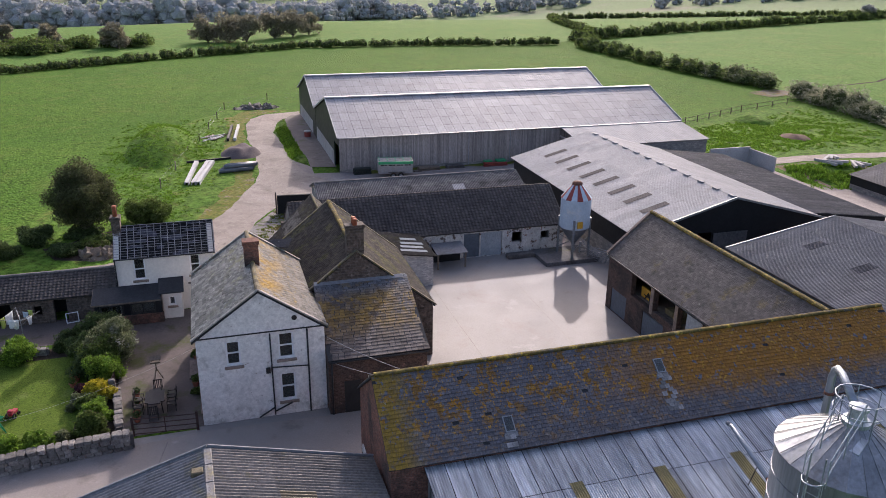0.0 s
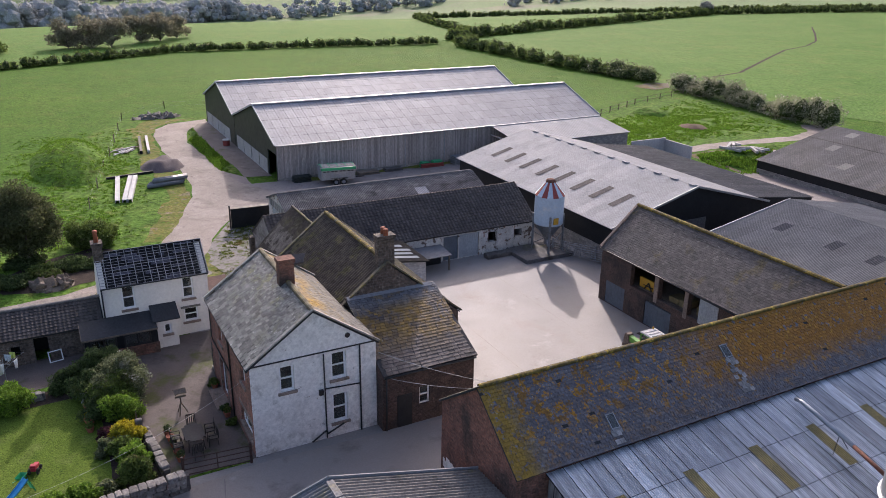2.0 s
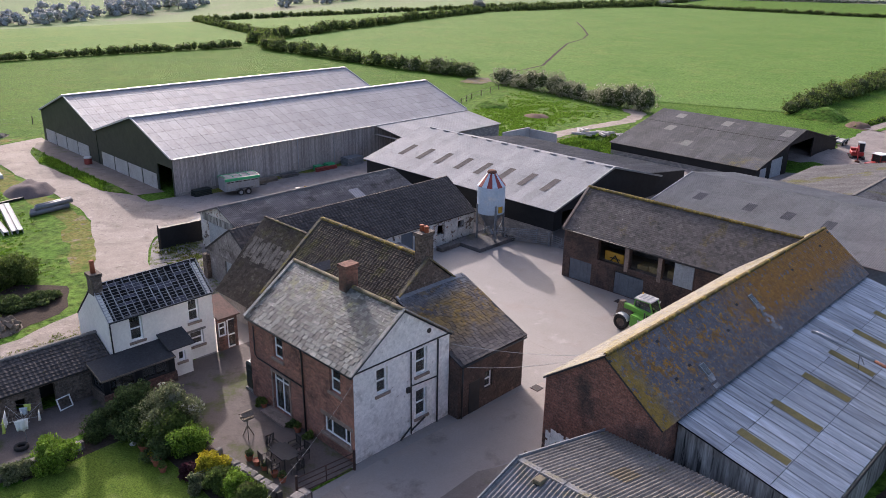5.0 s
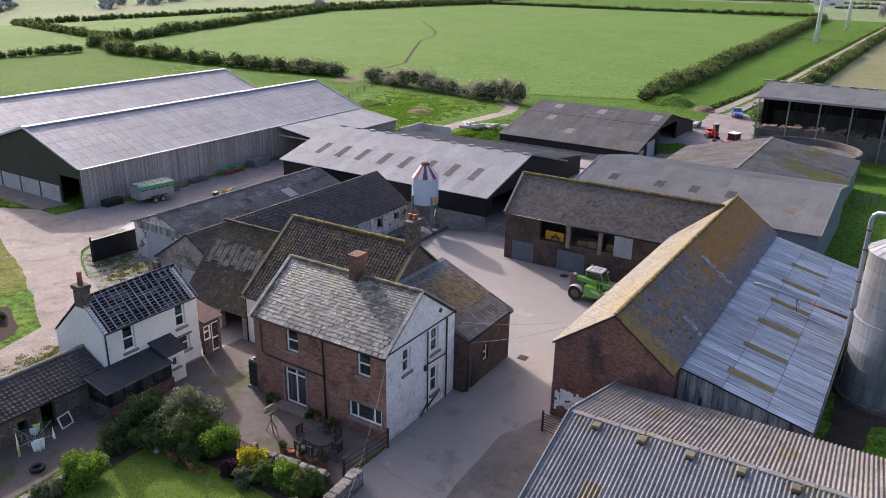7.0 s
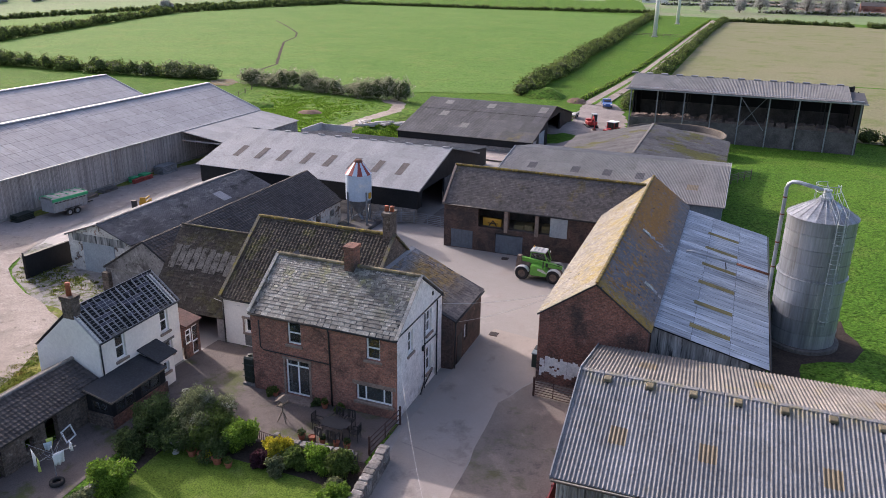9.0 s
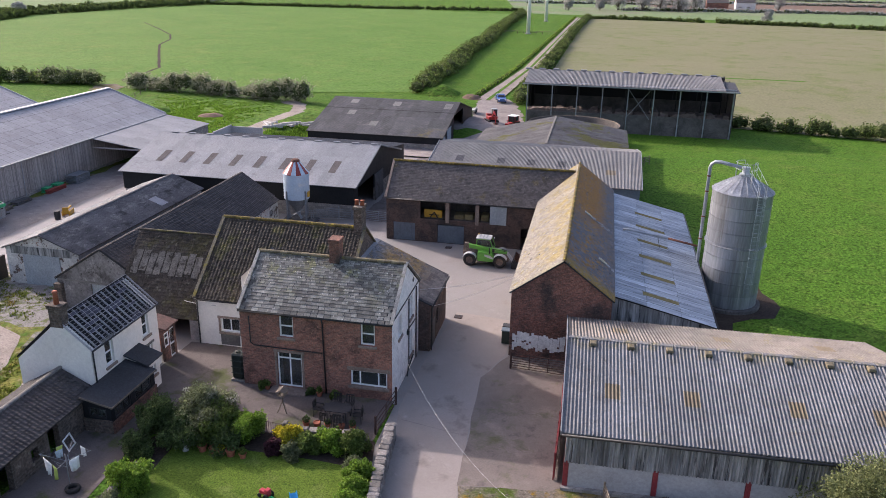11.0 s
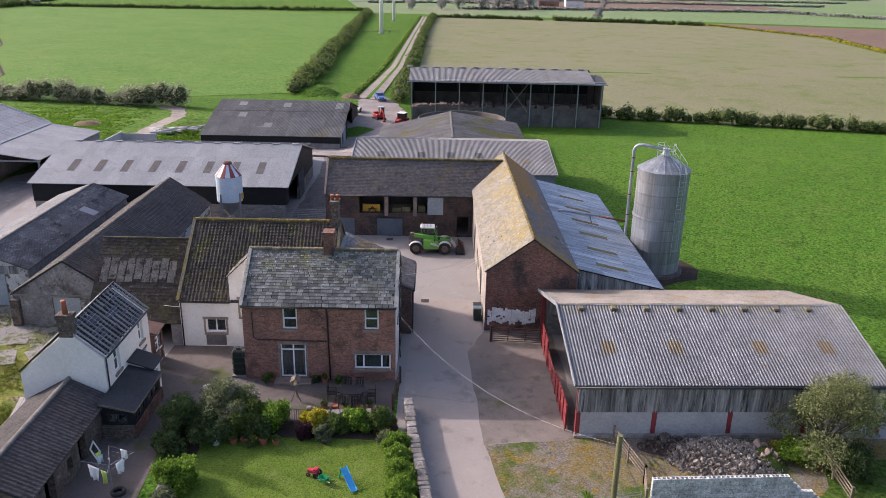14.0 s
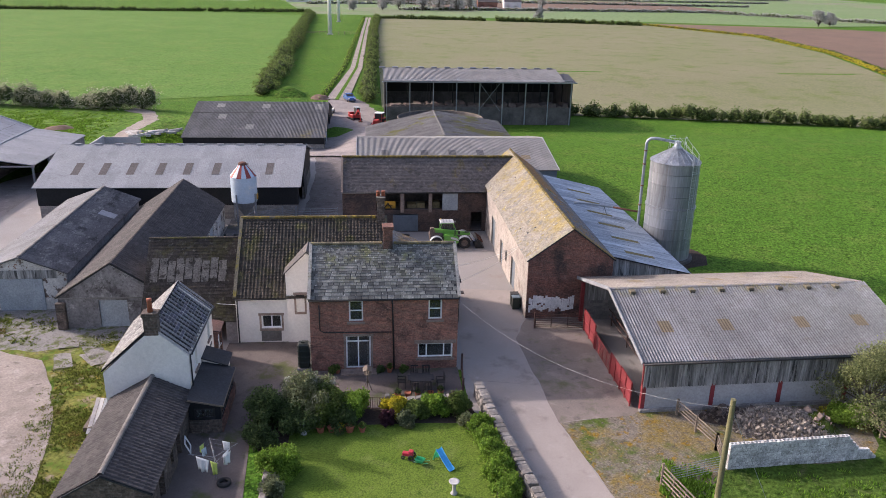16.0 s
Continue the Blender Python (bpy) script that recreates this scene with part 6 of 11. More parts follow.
def cow_house():
    h = thing("cow_house", "long low cow house with flaking white walls, dark tiled roof", "barn", (17, 60.6, 0))
    x0, x1, y0, y1, ry, ez, rz = 5.5, 28.3, 56.95, 64.4, 60.6, 2.4, 4.85
    holes = [(19.3 - x0, 20.7 - x0, 0.02, 2.1), (20.8 - x0, 22.7 - x0, 0.02, 2.1), (23.6 - x0, 24.5 - x0, 1.0, 1.9), (26.2 - x0, 27.0 - x0, 1.1, 1.8)]
    dh = (y1 - 61.7, y1 - 59.75, 0.02, 2.1)
    four_walls(h, x0, x1, y0, y1, -0.05, (ez - 0.05, PATCHY, holes), (gable(y0, ry, y1, ez, rz, ez), PATCHY), (ez - 0.05, RENDER_OLD), (gable(y1, ry, y0, ez, rz, ez), RENDER_STAINED, [dh]))
    part("string_course", boxes((x0 - 0.04, x0 - 0.004, y0 + 0.1, y1 - 0.05, 2.22, 2.32)), RIDGE_GREY, h, "worn ledge across the gable")
    part("door", boxes((19.32, 20.68, y0 + 0.1, y0 + 0.17, 0.03, 2.08)), GREY_DOOR, h, "blue-grey boarded door")
    part("door", boxes((20.82, 22.68, y0 + 0.1, y0 + 0.17, 0.03, 2.08)), PALE_DOOR, h, "pale sliding door")
    part("door", boxes((x0 + 0.1, x0 + 0.17, 59.77, 61.68, 0.03, 2.08)), PALE_DOOR, h, "pale grey boarded door")
    part("buttress", boxes((x0 - 0.35, x0 - 0.003, 63.9, 64.5, -0.03, 2.0)), RUBBLE, h)
    lo, hi = roof_planes("x", x0 - 0.05, x1 + 0.1, y0, ry, y1, ez, rz, ez, 0.15)
    slab(h, *lo, FELT, 0.07)
    slab(h, *hi, FELT, 0.07)
    LATER.append(lambda: (tiles(h, *lo, 0.30, 0.30, PANTILE_GREY, "pantile", singles=200, name="pantile", seed=31, jitter=0.004), tiles(h, *hi, 0.30, 0.30, PANTILE_GREY, "pantile", name="pantile", seed=32, jitter=0.004),
                          ridge(h, (x0, ry, rz + 0.05), (x1, ry, rz + 0.05), RIDGE_GREY, 0.13)))
    o = thing("old_shed", "old shed with a stained corrugated cement roof", "shed", (18, 68, 0))
    x0, x1, y0, y1, ry, ez, rz = 8.8, 28.0, 64.9, 71.3, 68.0, 3.0, 4.2
    dh = (y1 - 69.7, y1 - 66.7, 0.02, 2.45)
    four_walls(o, x0, x1, y0, y1, -0.05, (ez - 0.05, RENDER_OLD), (gable(y0, ry, y1, ez, rz, ez), BLACK_CLAD), (ez - 0.05, RENDER_OLD), (gable(y1, ry, y0, ez, rz, ez), PATCHY, [dh]), 0.25)
    part("sliding_door", boxes((x0 - 0.08, x0 - 0.02, 66.6, 69.8, 0.04, 2.5)), PALE_DOOR, o, "pale blue-grey sliding door")
    part("gable_sheet", boxes((x0 - 0.05, x0 - 0.01, 65.5, 70.8, 2.52, 3.15)), GREY_CLAD, o)
    lo2, hi2 = roof_planes("x", x0 - 0.2, x1 + 0.2, y0, ry, y1, ez, rz, ez, 0.2)
    slab(o, *lo2, CEMENT_SLATE, 0.05)
    slab(o, *hi2, CEMENT, 0.05)
    LATER.append(lambda: (sheets(o, *lo2, CEMENT_SLATE, 1.1, 3, 0.15, 0.024), sheets(o, *hi2, CEMENT, 1.1, 2, 0.15, 0.026), rooflights(o, *lo2, [(12.6, 13.7, 0.5, 1.9)], CEMENT_PALE, 0.15, 0.022)))


def cattle_sheds():
    for name, y0, ry, y1, lab in (("cattle_shed", 86.4, 94.9, 105.4, "long cattle shed with timber boarding and pale sheet roof"), ("cattle_shed", 105.6, 114.0, 123.4, "long green-gabled cattle shed with a pale sheet roof")):
        h = thing(name, lab, "barn", (36, ry, 0), "cattle sheds")
        x0, x1, ez, rz = 14.0, 58.4, 4.15, 7.2
        west = [(1.0 + k * 3.6, 4.3 + k * 3.6, 0.0, 3.0) for k in range(5)]
        front = ry < 100
        four_walls(h, x0, x1, y0, y1, -1.0, (ez - 0.1, GREEN_CLAD if not front else BLOCK) if not front else None, (gable(y0, ry, y1, ez, rz, ez), GREEN_CLAD), (ez - 0.1, GREEN_CLAD), (gable(y1, ry, y0, ez, rz, ez), GREEN_CLAD, west[4:] if front else ()), 0.15)
        for a, b, c, d in west:
            if a > 14 and (front or b > y1 - y0):
                continue
            part("concrete_panel", boxes((x0 - 0.05, x0 - 0.004, y1 - b, y1 - a, 0.0, 1.75)), PANEL, h, "pale concrete wall panel")
        if front:
            n = 300
            # dark sheet behind the gaps of the boards
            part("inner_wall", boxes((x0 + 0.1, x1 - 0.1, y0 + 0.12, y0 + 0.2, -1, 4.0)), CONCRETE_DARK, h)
            me = bpy.data.meshes.new("board")
            bm = boxes((0, 0.135, 0, 0.03, 0, 3.95))
            bm.to_mesh(me)
            bm.free()
            me.materials.append(BOARDS)
            for k in range(n):
                ob = adopt(new("board", me), h)
                ob.matrix_basis = Matrix.Translation((x0 + 0.02 + k * (x1 - x0 - 0.15) / n, y0 + 0.004 * (k % 3), 0.1))
            part("plinth", boxes((x0, x1, y0 - 0.02, y0 + 0.1, -0.5, 0.35)), BLOCK, h)
            for x in (34.9, 29.6):
                part("trim", boxes((x, x + 0.08, y0 - 0.03, y0 - 0.004, 0.1, 4.05)), GALV_DULL, h)
        lo, hi = roof_planes("x", x0 - 0.2, x1 + 0.2, y0, ry, y1, ez, rz, ez, 0.25 if front else 0.0)
        slab(h, *lo, CEMENT_DARK, 0.06)
        slab(h, *hi, CEMENT_DARK, 0.06)
        bar("ridge_cap", h, RIDGE_WHITE, ((x0 - 0.25, ry, rz + 0.08), (x1 + 0.25, ry, rz + 0.08), 0.6, 0.12))
        bar("barge_board", h, RIDGE_WHITE, ((x0 - 0.23, y0, ez + 0.02), (x0 - 0.23, ry, rz + 0.06), 0.08, 0.2), ((x0 - 0.23, ry, rz + 0.06), (x0 - 0.23, y1, ez + 0.02), 0.08, 0.2),
            ((x1 + 0.23, y0, ez + 0.02), (x1 + 0.23, ry, rz + 0.06), 0.08, 0.2))
        bar("gutter", h, GALV_DULL, ((x0, y0 - 0.3, ez - 0.1), (x1, y0 - 0.3, ez - 0.1), 0.14, 0.12))
        LATER.append(lambda h=h, lo=lo, hi=hi: (sheets(h, *lo, CEMENT_PALE, 1.1, 5, 0.37, 0.005, gap=0.024), sheets(h, *hi, CEMENT_PALE, 1.1, 5, 0.37, 0.005, gap=0.024)))
    le = thing("cattle_shed_lean_to", "low open lean-to on the cattle shed's flank", "lean-to", (50, 82, 0))
    pl = ((41.5, 79.7, 3.1), (58.3, 79.7, 3.1), (41.5, 86.1, 4.0))
    slab(le, *pl, CEMENT_GREY, 0.06)
    wall(le, (46.5, 79.9), (58.2, 79.9), -1, 3.0, BLOCK, (), 0.2)
    wall(le, (58.2, 79.9), (58.2, 86.0), -1, [(0, 3.0), (6.1, 3.9)], GREEN_CLAD, (), 0.15)
    for x in (41.7, 46.3):
        part("post", boxes((x, x + 0.2, 79.9, 80.1, -0.05, 3.1)), GALV_DULL, le)
    part("barge_board", boxes((41.35, 41.48, 79.6, 86.1, 2.9, 3.05), m=None), BOARDS, le)
    LATER.append(lambda: sheets(le, *pl, CEMENT_GREY, 1.05, 2, 0.35, 0.01))
    w = thing("concrete_wall", "tall grey concrete panel wall behind the cattle shed", "wall", (61, 79, 0))
    for k in range(2):
        part("concrete_panel", boxes((58.5 + k * 2.9, 61.35 + k * 2.9, 79.3, 79.5, -1.2, 1.9)), PANEL, w)
    part("concrete_panel", boxes((64.1, 64.3, 74.5, 79.5, -1.2, 1.7)), PANEL, w)


def shed_with_rooflights():
    h = thing("black_shed", "black-clad shed with a grey roof and dark rooflights", "shed", (40, 62, 0))
    x0, x1, y0, y1, rx, ez, rz = 31.1, 48.6, 50.0, 75.5, 39.8, 3.45, 5.8
    four_walls(h, x0, x1, y0, y1, 1.45, (gable(x0, rx, x1, ez, rz, ez), BLACK_CLAD, [(1.2, 7.0, 1.45, 3.0)]), (ez - 0.06, BLACK_CLAD), (gable(x1, rx, x0, ez, rz, ez), BLACK_CLAD), (ez - 0.06, BLACK_CLAD), 0.12)
    part("block_wall", boxes((x0 + 0.02, x0 + 0.2, y0 + 0.1, y1 - 0.1, -0.05, 1.46), (x1 - 0.2, x1 - 0.02, y0, y1, -0.8, 1.46), (x0 + 7.2, x1 - 0.3, y0 + 0.02, y0 + 0.2, -0.6, 1.46), (x0 + 0.3, x1 - 0.3, y1 - 0.2, y1 - 0.02, -0.6, 1.46)), BLOCK, h)
    part("sliding_door", boxes((x0 + 7.1, x0 + 10.3, y0 - 0.1, y0 - 0.03, 0, 2.9)), CEMENT_MOSS, h, "grey timber sliding door")
    lo, hi = roof_planes("y", y0 - 0.3, y1 + 0.3, x0, rx, x1, ez, rz, ez, 0.3)
    slab(h, *lo, CEMENT_GREY, 0.05)
    slab(h, *hi, CEMENT_GREY, 0.05)
    bar("barge_board", h, GALV_DULL, ((x0 - 0.3, y0 - 0.32, ez - 0.05), (rx, y0 - 0.32, rz + 0.04), 0.06, 0.18), ((rx, y0 - 0.32, rz + 0.04), (x1 + 0.3, y0 - 0.32, ez - 0.05), 0.06, 0.18))
    for k in range(12):
        part("ridge_vent", boxes((rx - 0.2, rx + 0.2, y0 + k * 2.15, y0 + k * 2.15 + 0.8, rz + 0.02, rz + 0.11), bevel=0.04), CEMENT_GREY, h)
    spans = []
    for k in range(8):
        u = (y1 + 0.3) - (72.7 - k * 2.79)
        spans.append((u - 0.36, u + 0.36, 2.6, 5.1))
    e = ((57.5, 51.5, 2.2), (57.5, 75.5, 2.2), (48.7, 51.5, 3.3))
    slab(h, *e, CEMENT_DARK, 0.05, name="low_roof")
    wall(h, (57.4, 51.6), (57.4, 75.4), -1, 2.15, BLOCK)
    wall(h, (48.8, 51.6), (57.4, 51.6), -1, [(0, 3.2), (8.6, 2.15)], BLACK_CLAD, (), 0.12)
    LATER.append(lambda: (sheets(h, *lo, CEMENT_GREY, 1.1, 3, 0.18, 0.008), sheets(h, *hi, CEMENT_GREY, 1.1, 3, 0.18, 0.008), rooflights(h, *lo, spans, ROOFLIGHT_GREY, 0.18, 0.008, 0.04), sheets(h, *e, CEMENT_DARK, 1.1, 3, 0.18, 0.025)))


def blue_shed():
    h = thing("blue_gabled_shed", "shed with grey corrugated roof and blue-grey gable cladding", "shed", (44, 33, 0))
    x0, x1, y0, y1, rx, ez, rz = 35.2, 53.2, 22.2, 43.9, 44.3, 4.1, 5.7
    four_walls(h, x0, x1, y0, y1, -0.8, (gable(x0, rx, x1, ez, rz, ez), BLUE_CLAD), (ez - 0.06, BLACK_CLAD), (gable(x1, rx, x0, ez, rz, ez), BLACK_CLAD), (ez - 0.06, BLUE_CLAD), 0.12)
    lo, hi = roof_planes("y", y0 - 0.2, y1 + 0.2, x0, rx, x1, ez, rz, ez, 0.25)
    slab(h, *lo, CEMENT_MID, 0.05)
    slab(h, *hi, CEMENT_MID, 0.05)
    bar("barge_board", h, GALV_DULL, ((x0 - 0.25, y0 - 0.22, ez - 0.03), (rx, y0 - 0.22, rz + 0.05), 0.06, 0.16), ((rx, y0 - 0.22, rz + 0.05), (x1 + 0.25, y0 - 0.22, ez - 0.03), 0.06, 0.16))
    bar("barge_board", h, GALV_DULL, ((x0 - 0.25, y1 + 0.22, ez - 0.03), (rx, y1 + 0.22, rz + 0.05), 0.06, 0.16))
    spans = [((y1 + 0.2) - y - 0.4, (y1 + 0.2) - y + 0.4, 4.2, 5.7) for y in (41.0, 36.6, 30.2, 33.4)]
    patch = [((y1 + 0.2) - 25.6, (y1 + 0.2) - 24.6, 3.0, 4.2)]
    LATER.append(lambda: (sheets(h, *lo, CEMENT_MID, 1.1, 3, 0.146, 0.020), sheets(h, *hi, CEMENT_MID, 1.1, 3, 0.146, 0.020), rooflights(h, *lo, spans, CEMENT_DARK, 0.146, 0.020, 0.02), rooflights(h, *lo, patch, ROOFLIGHT_TAN, 0.146, 0.020, 0.02)))


def mossy_shed():
    h = thing("mossy_shed", "wide shed with a stained mossy cement roof", "shed", (64, 33, -0.6))
    x0, x1, y0, y1, ry, ez, rz = 53.6, 73.0, 22.8, 43.0, 32.8, 2.5, 4.05
    nz = 1.6
    four_walls(h, x0, x1, y0, y1, -3, (ez - 0.05, BLUE_CLAD), (gable(y0, ry, y1, ez, rz, nz), BLOCK), (nz - 0.05, BLOCK), None, 0.15)
    lo, hi = roof_planes("x", x0, x1 + 0.2, y0, ry, y1, ez, rz, nz, 0.2)
    slab(h, *lo, CEMENT_MOSS, 0.05)
    slab(h, *hi, CEMENT_MOSS, 0.05)
    bar("ridge_cap", h, RIDGE_GREY, ((x0, ry, rz + 0.05), (x1 + 0.2, ry, rz + 0.05), 0.26, 0.1))
    part("seam", boxes((0.02, 9.9, -0.05, 0.05, 0.06, 0.075), m=slope_frame(*lo)[0] @ pose(10.2, 0, 0, 0, 0, 90)), BLACK_CLAD, h, "dark seam between two roof halves")
    LATER.append(lambda: (sheets(h, *lo, CEMENT_MOSS, 1.1, 3, 0.22, 0.025), sheets(h, *hi, CEMENT_MOSS, 1.1, 3, 0.22, 0.025), rooflights(h, *lo, [(9, 10, 3, 5), (14, 15, 3, 5), (9, 10, 6.5, 8.5)], ROOFLIGHT_GREY, 0.22, 0.025, 0.05)))


def dark_shed():
    h = thing("dark_shed", "low timber-sided shed with a dark stained roof", "shed", (85, 60, -2))
    x0, x1, y0, y1, rx, ez, rz = 72.0, 99.4, 49.5, 70.6, 86.0, 0.15, 3.25
    four_walls(h, x0, x1, y0, y1, -3.5, (gable(x0, rx, x1, ez, rz, ez), BLACK_CLAD, [(1.2, 3.2, -3.5, -0.1), (4.4, 8.0, -3.5, 0.6), (9.6, 18.0, -3.5, 1.7)]), (ez, BLACK_CLAD), (gable(x1, rx, x0, ez, rz, ez), BLACK_CLAD), (ez - 0.05, BLOCK), 0.2)
    part("side_cladding", boxes((x0 - 0.06, x0 - 0.004, y0, y1, -0.95, ez - 0.02)), BLACK_CLAD, h, "dark cladding under the eave")
    part("door", boxes((73.25, 75.15, y0 + 0.03, y0 + 0.1, -3, -0.15)), PALE_DOOR, h, "pale grey door")
    part("door", boxes((76.45, 79.9, y0 + 0.03, y0 + 0.1, -3, 0.55)), PALE_DOOR, h, "pale grey door")
    lo, hi = roof_planes("y", y0 - 0.2, y1 + 0.2, x0, rx, x1, ez, rz, ez, 0.25)
    slab(h, *lo, CEMENT_DARK, 0.05)
    slab(h, *hi, CEMENT_DARK, 0.05)
    m, wd, ln = slope_frame(*lo)
    part("lap_strip", boxes((0.02, wd - 0.02, ln * 0.66, ln * 0.66 + 0.16, 0.06, 0.075), m=m), BLACK_CLAD, h, "dark lap across the roof sheets")
    spans = [(4.2, 5.4, 7.2, 9.0), (9.0, 10.2, 3.2, 5.0), (3.4, 4.6, 12.0, 13.6), (10.6, 11.8, 11.6, 13.4), (19.2, 20.4, 11.2, 13.6)]
    LATER.append(lambda: (sheets(h, *lo, CEMENT_DARK, 1.1, 4, 0.22, 0.018), sheets(h, *hi, CEMENT_DARK, 1.1, 4, 0.22, 0.018), rooflights(h, *lo, spans, CEMENT_MID, 0.22, 0.018, 0.05)))


MUCK = material("brown_muck", (0.150, 0.115, 0.098), (0.09, 0.07, 0.062), 0.8, 0.95, 7, 0.4, 0.6, 12)


def open_barn():
    h = thing("open_barn", "tall open-fronted steel barn over stained concrete walls", "barn", (102, 22, -2.6))
    x0, x1, y0, y1 = 97.5, 112.0, 4.6, 39.6
    n = 9
    for k in range(n):
        y = y0 + 0.2 + (y1 - y0 - 0.4) * k / (n - 1)
        for x in (x0, 104.5, x1 - 0.3):
            part("stanchion", boxes((x, x + 0.2, y - 0.09, y + 0.09, -3.2, 6.2 if x > 100 else 5.5)), GALV_DULL if x < 100 else BLACK_PAINT, h)
        if k < n - 1:
            b = y + (y1 - y0 - 0.4) / (n - 1)
            for x in (x0 + 0.28, x1 - 0.5):
                part("concrete_panel", boxes((x, x + 0.2, y + 0.02, b - 0.02, -3.2, 0.6 if x < 100 else 1.5)), CONCRETE_DARK, h)
    part("end_wall", boxes((x0 + 0.3, x1, y0 - 0.1, y0 + 0.08, -3.2, 5.4)), CONCRETE_DARK, h)
    part("back_cladding", boxes((x1 - 0.28, x1 + 0.02, y0, y1, -3.0, 6.0)), BLACK_CLAD, h)
    rng = random.Random(12)
    bm = bmesh.new()
    for k in range(40):
        yy = y0 + 0.8 + (y1 - y0 - 1.6) * k / 39
        box(bm, x0 + 0.7, x0 + rng.uniform(2.5, 5.5), yy - 0.55, yy + 0.55, -3.0, rng.uniform(0.6, 1.25))
    bmesh.ops.subdivide_edges(bm, edges=bm.edges[:], cuts=1)
    for v in bm.verts:
        v.co += Vector((rng.uniform(-0.2, 0.2), rng.uniform(-0.2, 0.2), rng.uniform(-0.2, 0.2) if v.co.z > 0 else 0))
    tagged(part("muck_bed", bm, MUCK, h), "brown trampled muck behind the wall", kind="stuff")
    part("end_wall", boxes((x0 + 5, x1, y1 - 0.1, y1 + 0.05, -3.2, 5.4)), BLACK_CLAD, h)
    bar("brace", h, GALV_DULL, ((x0, 18.2, -0.0), (x0, 22.3, 5.3), 0.08, 0.08), ((x0, 22.3, -0.0), (x0, 18.2, 5.3), 0.08, 0.08))
    bar("eave_beam", h, GALV_DULL, ((x0, y0, 5.55), (x0, y1, 5.55), 0.3, 0.3))
    bar("gutter", h, GALV_DULL, ((x0 - 0.9, y0 - 0.6, 5.35), (x0 - 0.9, y1 + 0.6, 5.35), 0.2, 0.18))
    lo, hi = roof_planes("y", y0 + 1.8, y1 + 0.3, x0, 105.0, x1, 5.65, 6.9, 5.65, 0.9)
    slab(h, *lo, CEMENT_MID, 0.06)
    slab(h, *hi, CEMENT_MID, 0.06)
    slab(h, (x0 - 0.9, y0 + 1.8, 5.4), (x0 - 0.9, y0 - 0.5, 5.4), (x0 + 6, y0 + 1.8, 6.2), CEMENT_DARK, 0.05, name="end_canopy")
    for k in range(14):
        part("ridge_vent", boxes((104.7, 105.3, y0 + 2.4 + k * 2.5, y0 + 3.5 + k * 2.5, 6.9, 7.15), bevel=0.04), CEMENT_GREY, h)
    LATER.append(lambda: (sheets(h, *lo, CEMENT_MID, 1.1, 2, 0.22, 0.03), sheets(h, *hi, CEMENT_MID, 1.1, 2, 0.22, 0.03)))
    t = thing("slurry_tank", "round slurry tank with a rusty rim", "tank", (86, 32, -2.6))
    part("shell", lathe([(7.2, -3.2), (7.2, 1.25), (7.05, 1.25), (7.05, 0.4), (0.01, 0.4)], 56, (84.8, 30.6, -0.3)), CONCRETE_DARK, t, soft=False)
    pipe("rim", [(84.8 + 7.25 * math.cos(a), 30.6 + 7.25 * math.sin(a), 0.98) for a in (2 * math.pi * k / 48 for k in range(49))], 0.09, WOOD, t)


for build in (farmhouse, side_extension, wing, low_barn, cottage, stone_outbuilding, main_barn, loft_barn, front_shed, cow_house, cattle_sheds, shed_with_rooflights, blue_shed, mossy_shed, dark_shed, open_barn):
    build()


# ---- hedges, trees and far land ----
def lumps(blobs, seed):
    """Uneven solid clumps in one mesh."""
    rng = random.Random(seed)
    bm = bmesh.new()
    unit = bmesh.new()
    bmesh.ops.create_icosphere(unit, subdivisions=1, radius=1)
    vs, fs = [v.co.copy() for v in unit.verts], [[v.index for v in f.verts] for f in unit.faces]
    unit.free()
    for x, y, z, a, b, c in blobs:
        row = [bm.verts.new((x + v.x * a * rng.uniform(0.75, 1.1), y + v.y * b * rng.uniform(0.75, 1.1), z + v.z * c * rng.uniform(0.8, 1.1))) for v in vs]
        for f in fs:
            bm.faces.new([row[i] for i in f])
    return bm


def hedge(points, height, width, mat, density=36, leaf=0.28, seed=1, label="dense green field hedge", gaps=0.0, name="hedge"):
    rng = random.Random(seed)
    blobs, total = [], 0
    for (xa, ya), (xb, yb) in zip(points, points[1:]):
        d = math.hypot(xb - xa, yb - ya)
        total += d
        n = max(1, int(d / (width * 0.28)))
        for k in range(n):
            if rng.random() < gaps:
                continue
            a = (k + rng.random()) / n
            x, y = xa + (xb - xa) * a + rng.uniform(-0.25, 0.25) * width, ya + (yb - ya) * a + rng.uniform(-0.25, 0.25) * width
            h = height * (rng.uniform(0.5, 1.0) + 0.22 * noise.noise((x * 0.11, y * 0.11, seed)))
            r = width * rng.uniform(0.28, 0.6)
            blobs.append((x, y, ground_height(x, y) + h * rng.uniform(0.36, 0.55), r, r, h * 0.5))
    t = thing(name, label, "hedge", (*points[0], ground_height(*points[0])), "field hedges")
    # added solid filler, darker than the leaves, so the hedge is not see-through
    tagged(part("thicket", lumps([(x, y, z, a * 0.74, b * 0.74, c * 0.80) for x, y, z, a, b, c in blobs], seed), HEDGE_CORE, t), "dark solid lumps filling the hedge", kind="stuff")
    leaves("foliage", blobs, int(total * density * 2.3), leaf * 0.64, mat, t, seed=seed, shell=0.6)
    return t


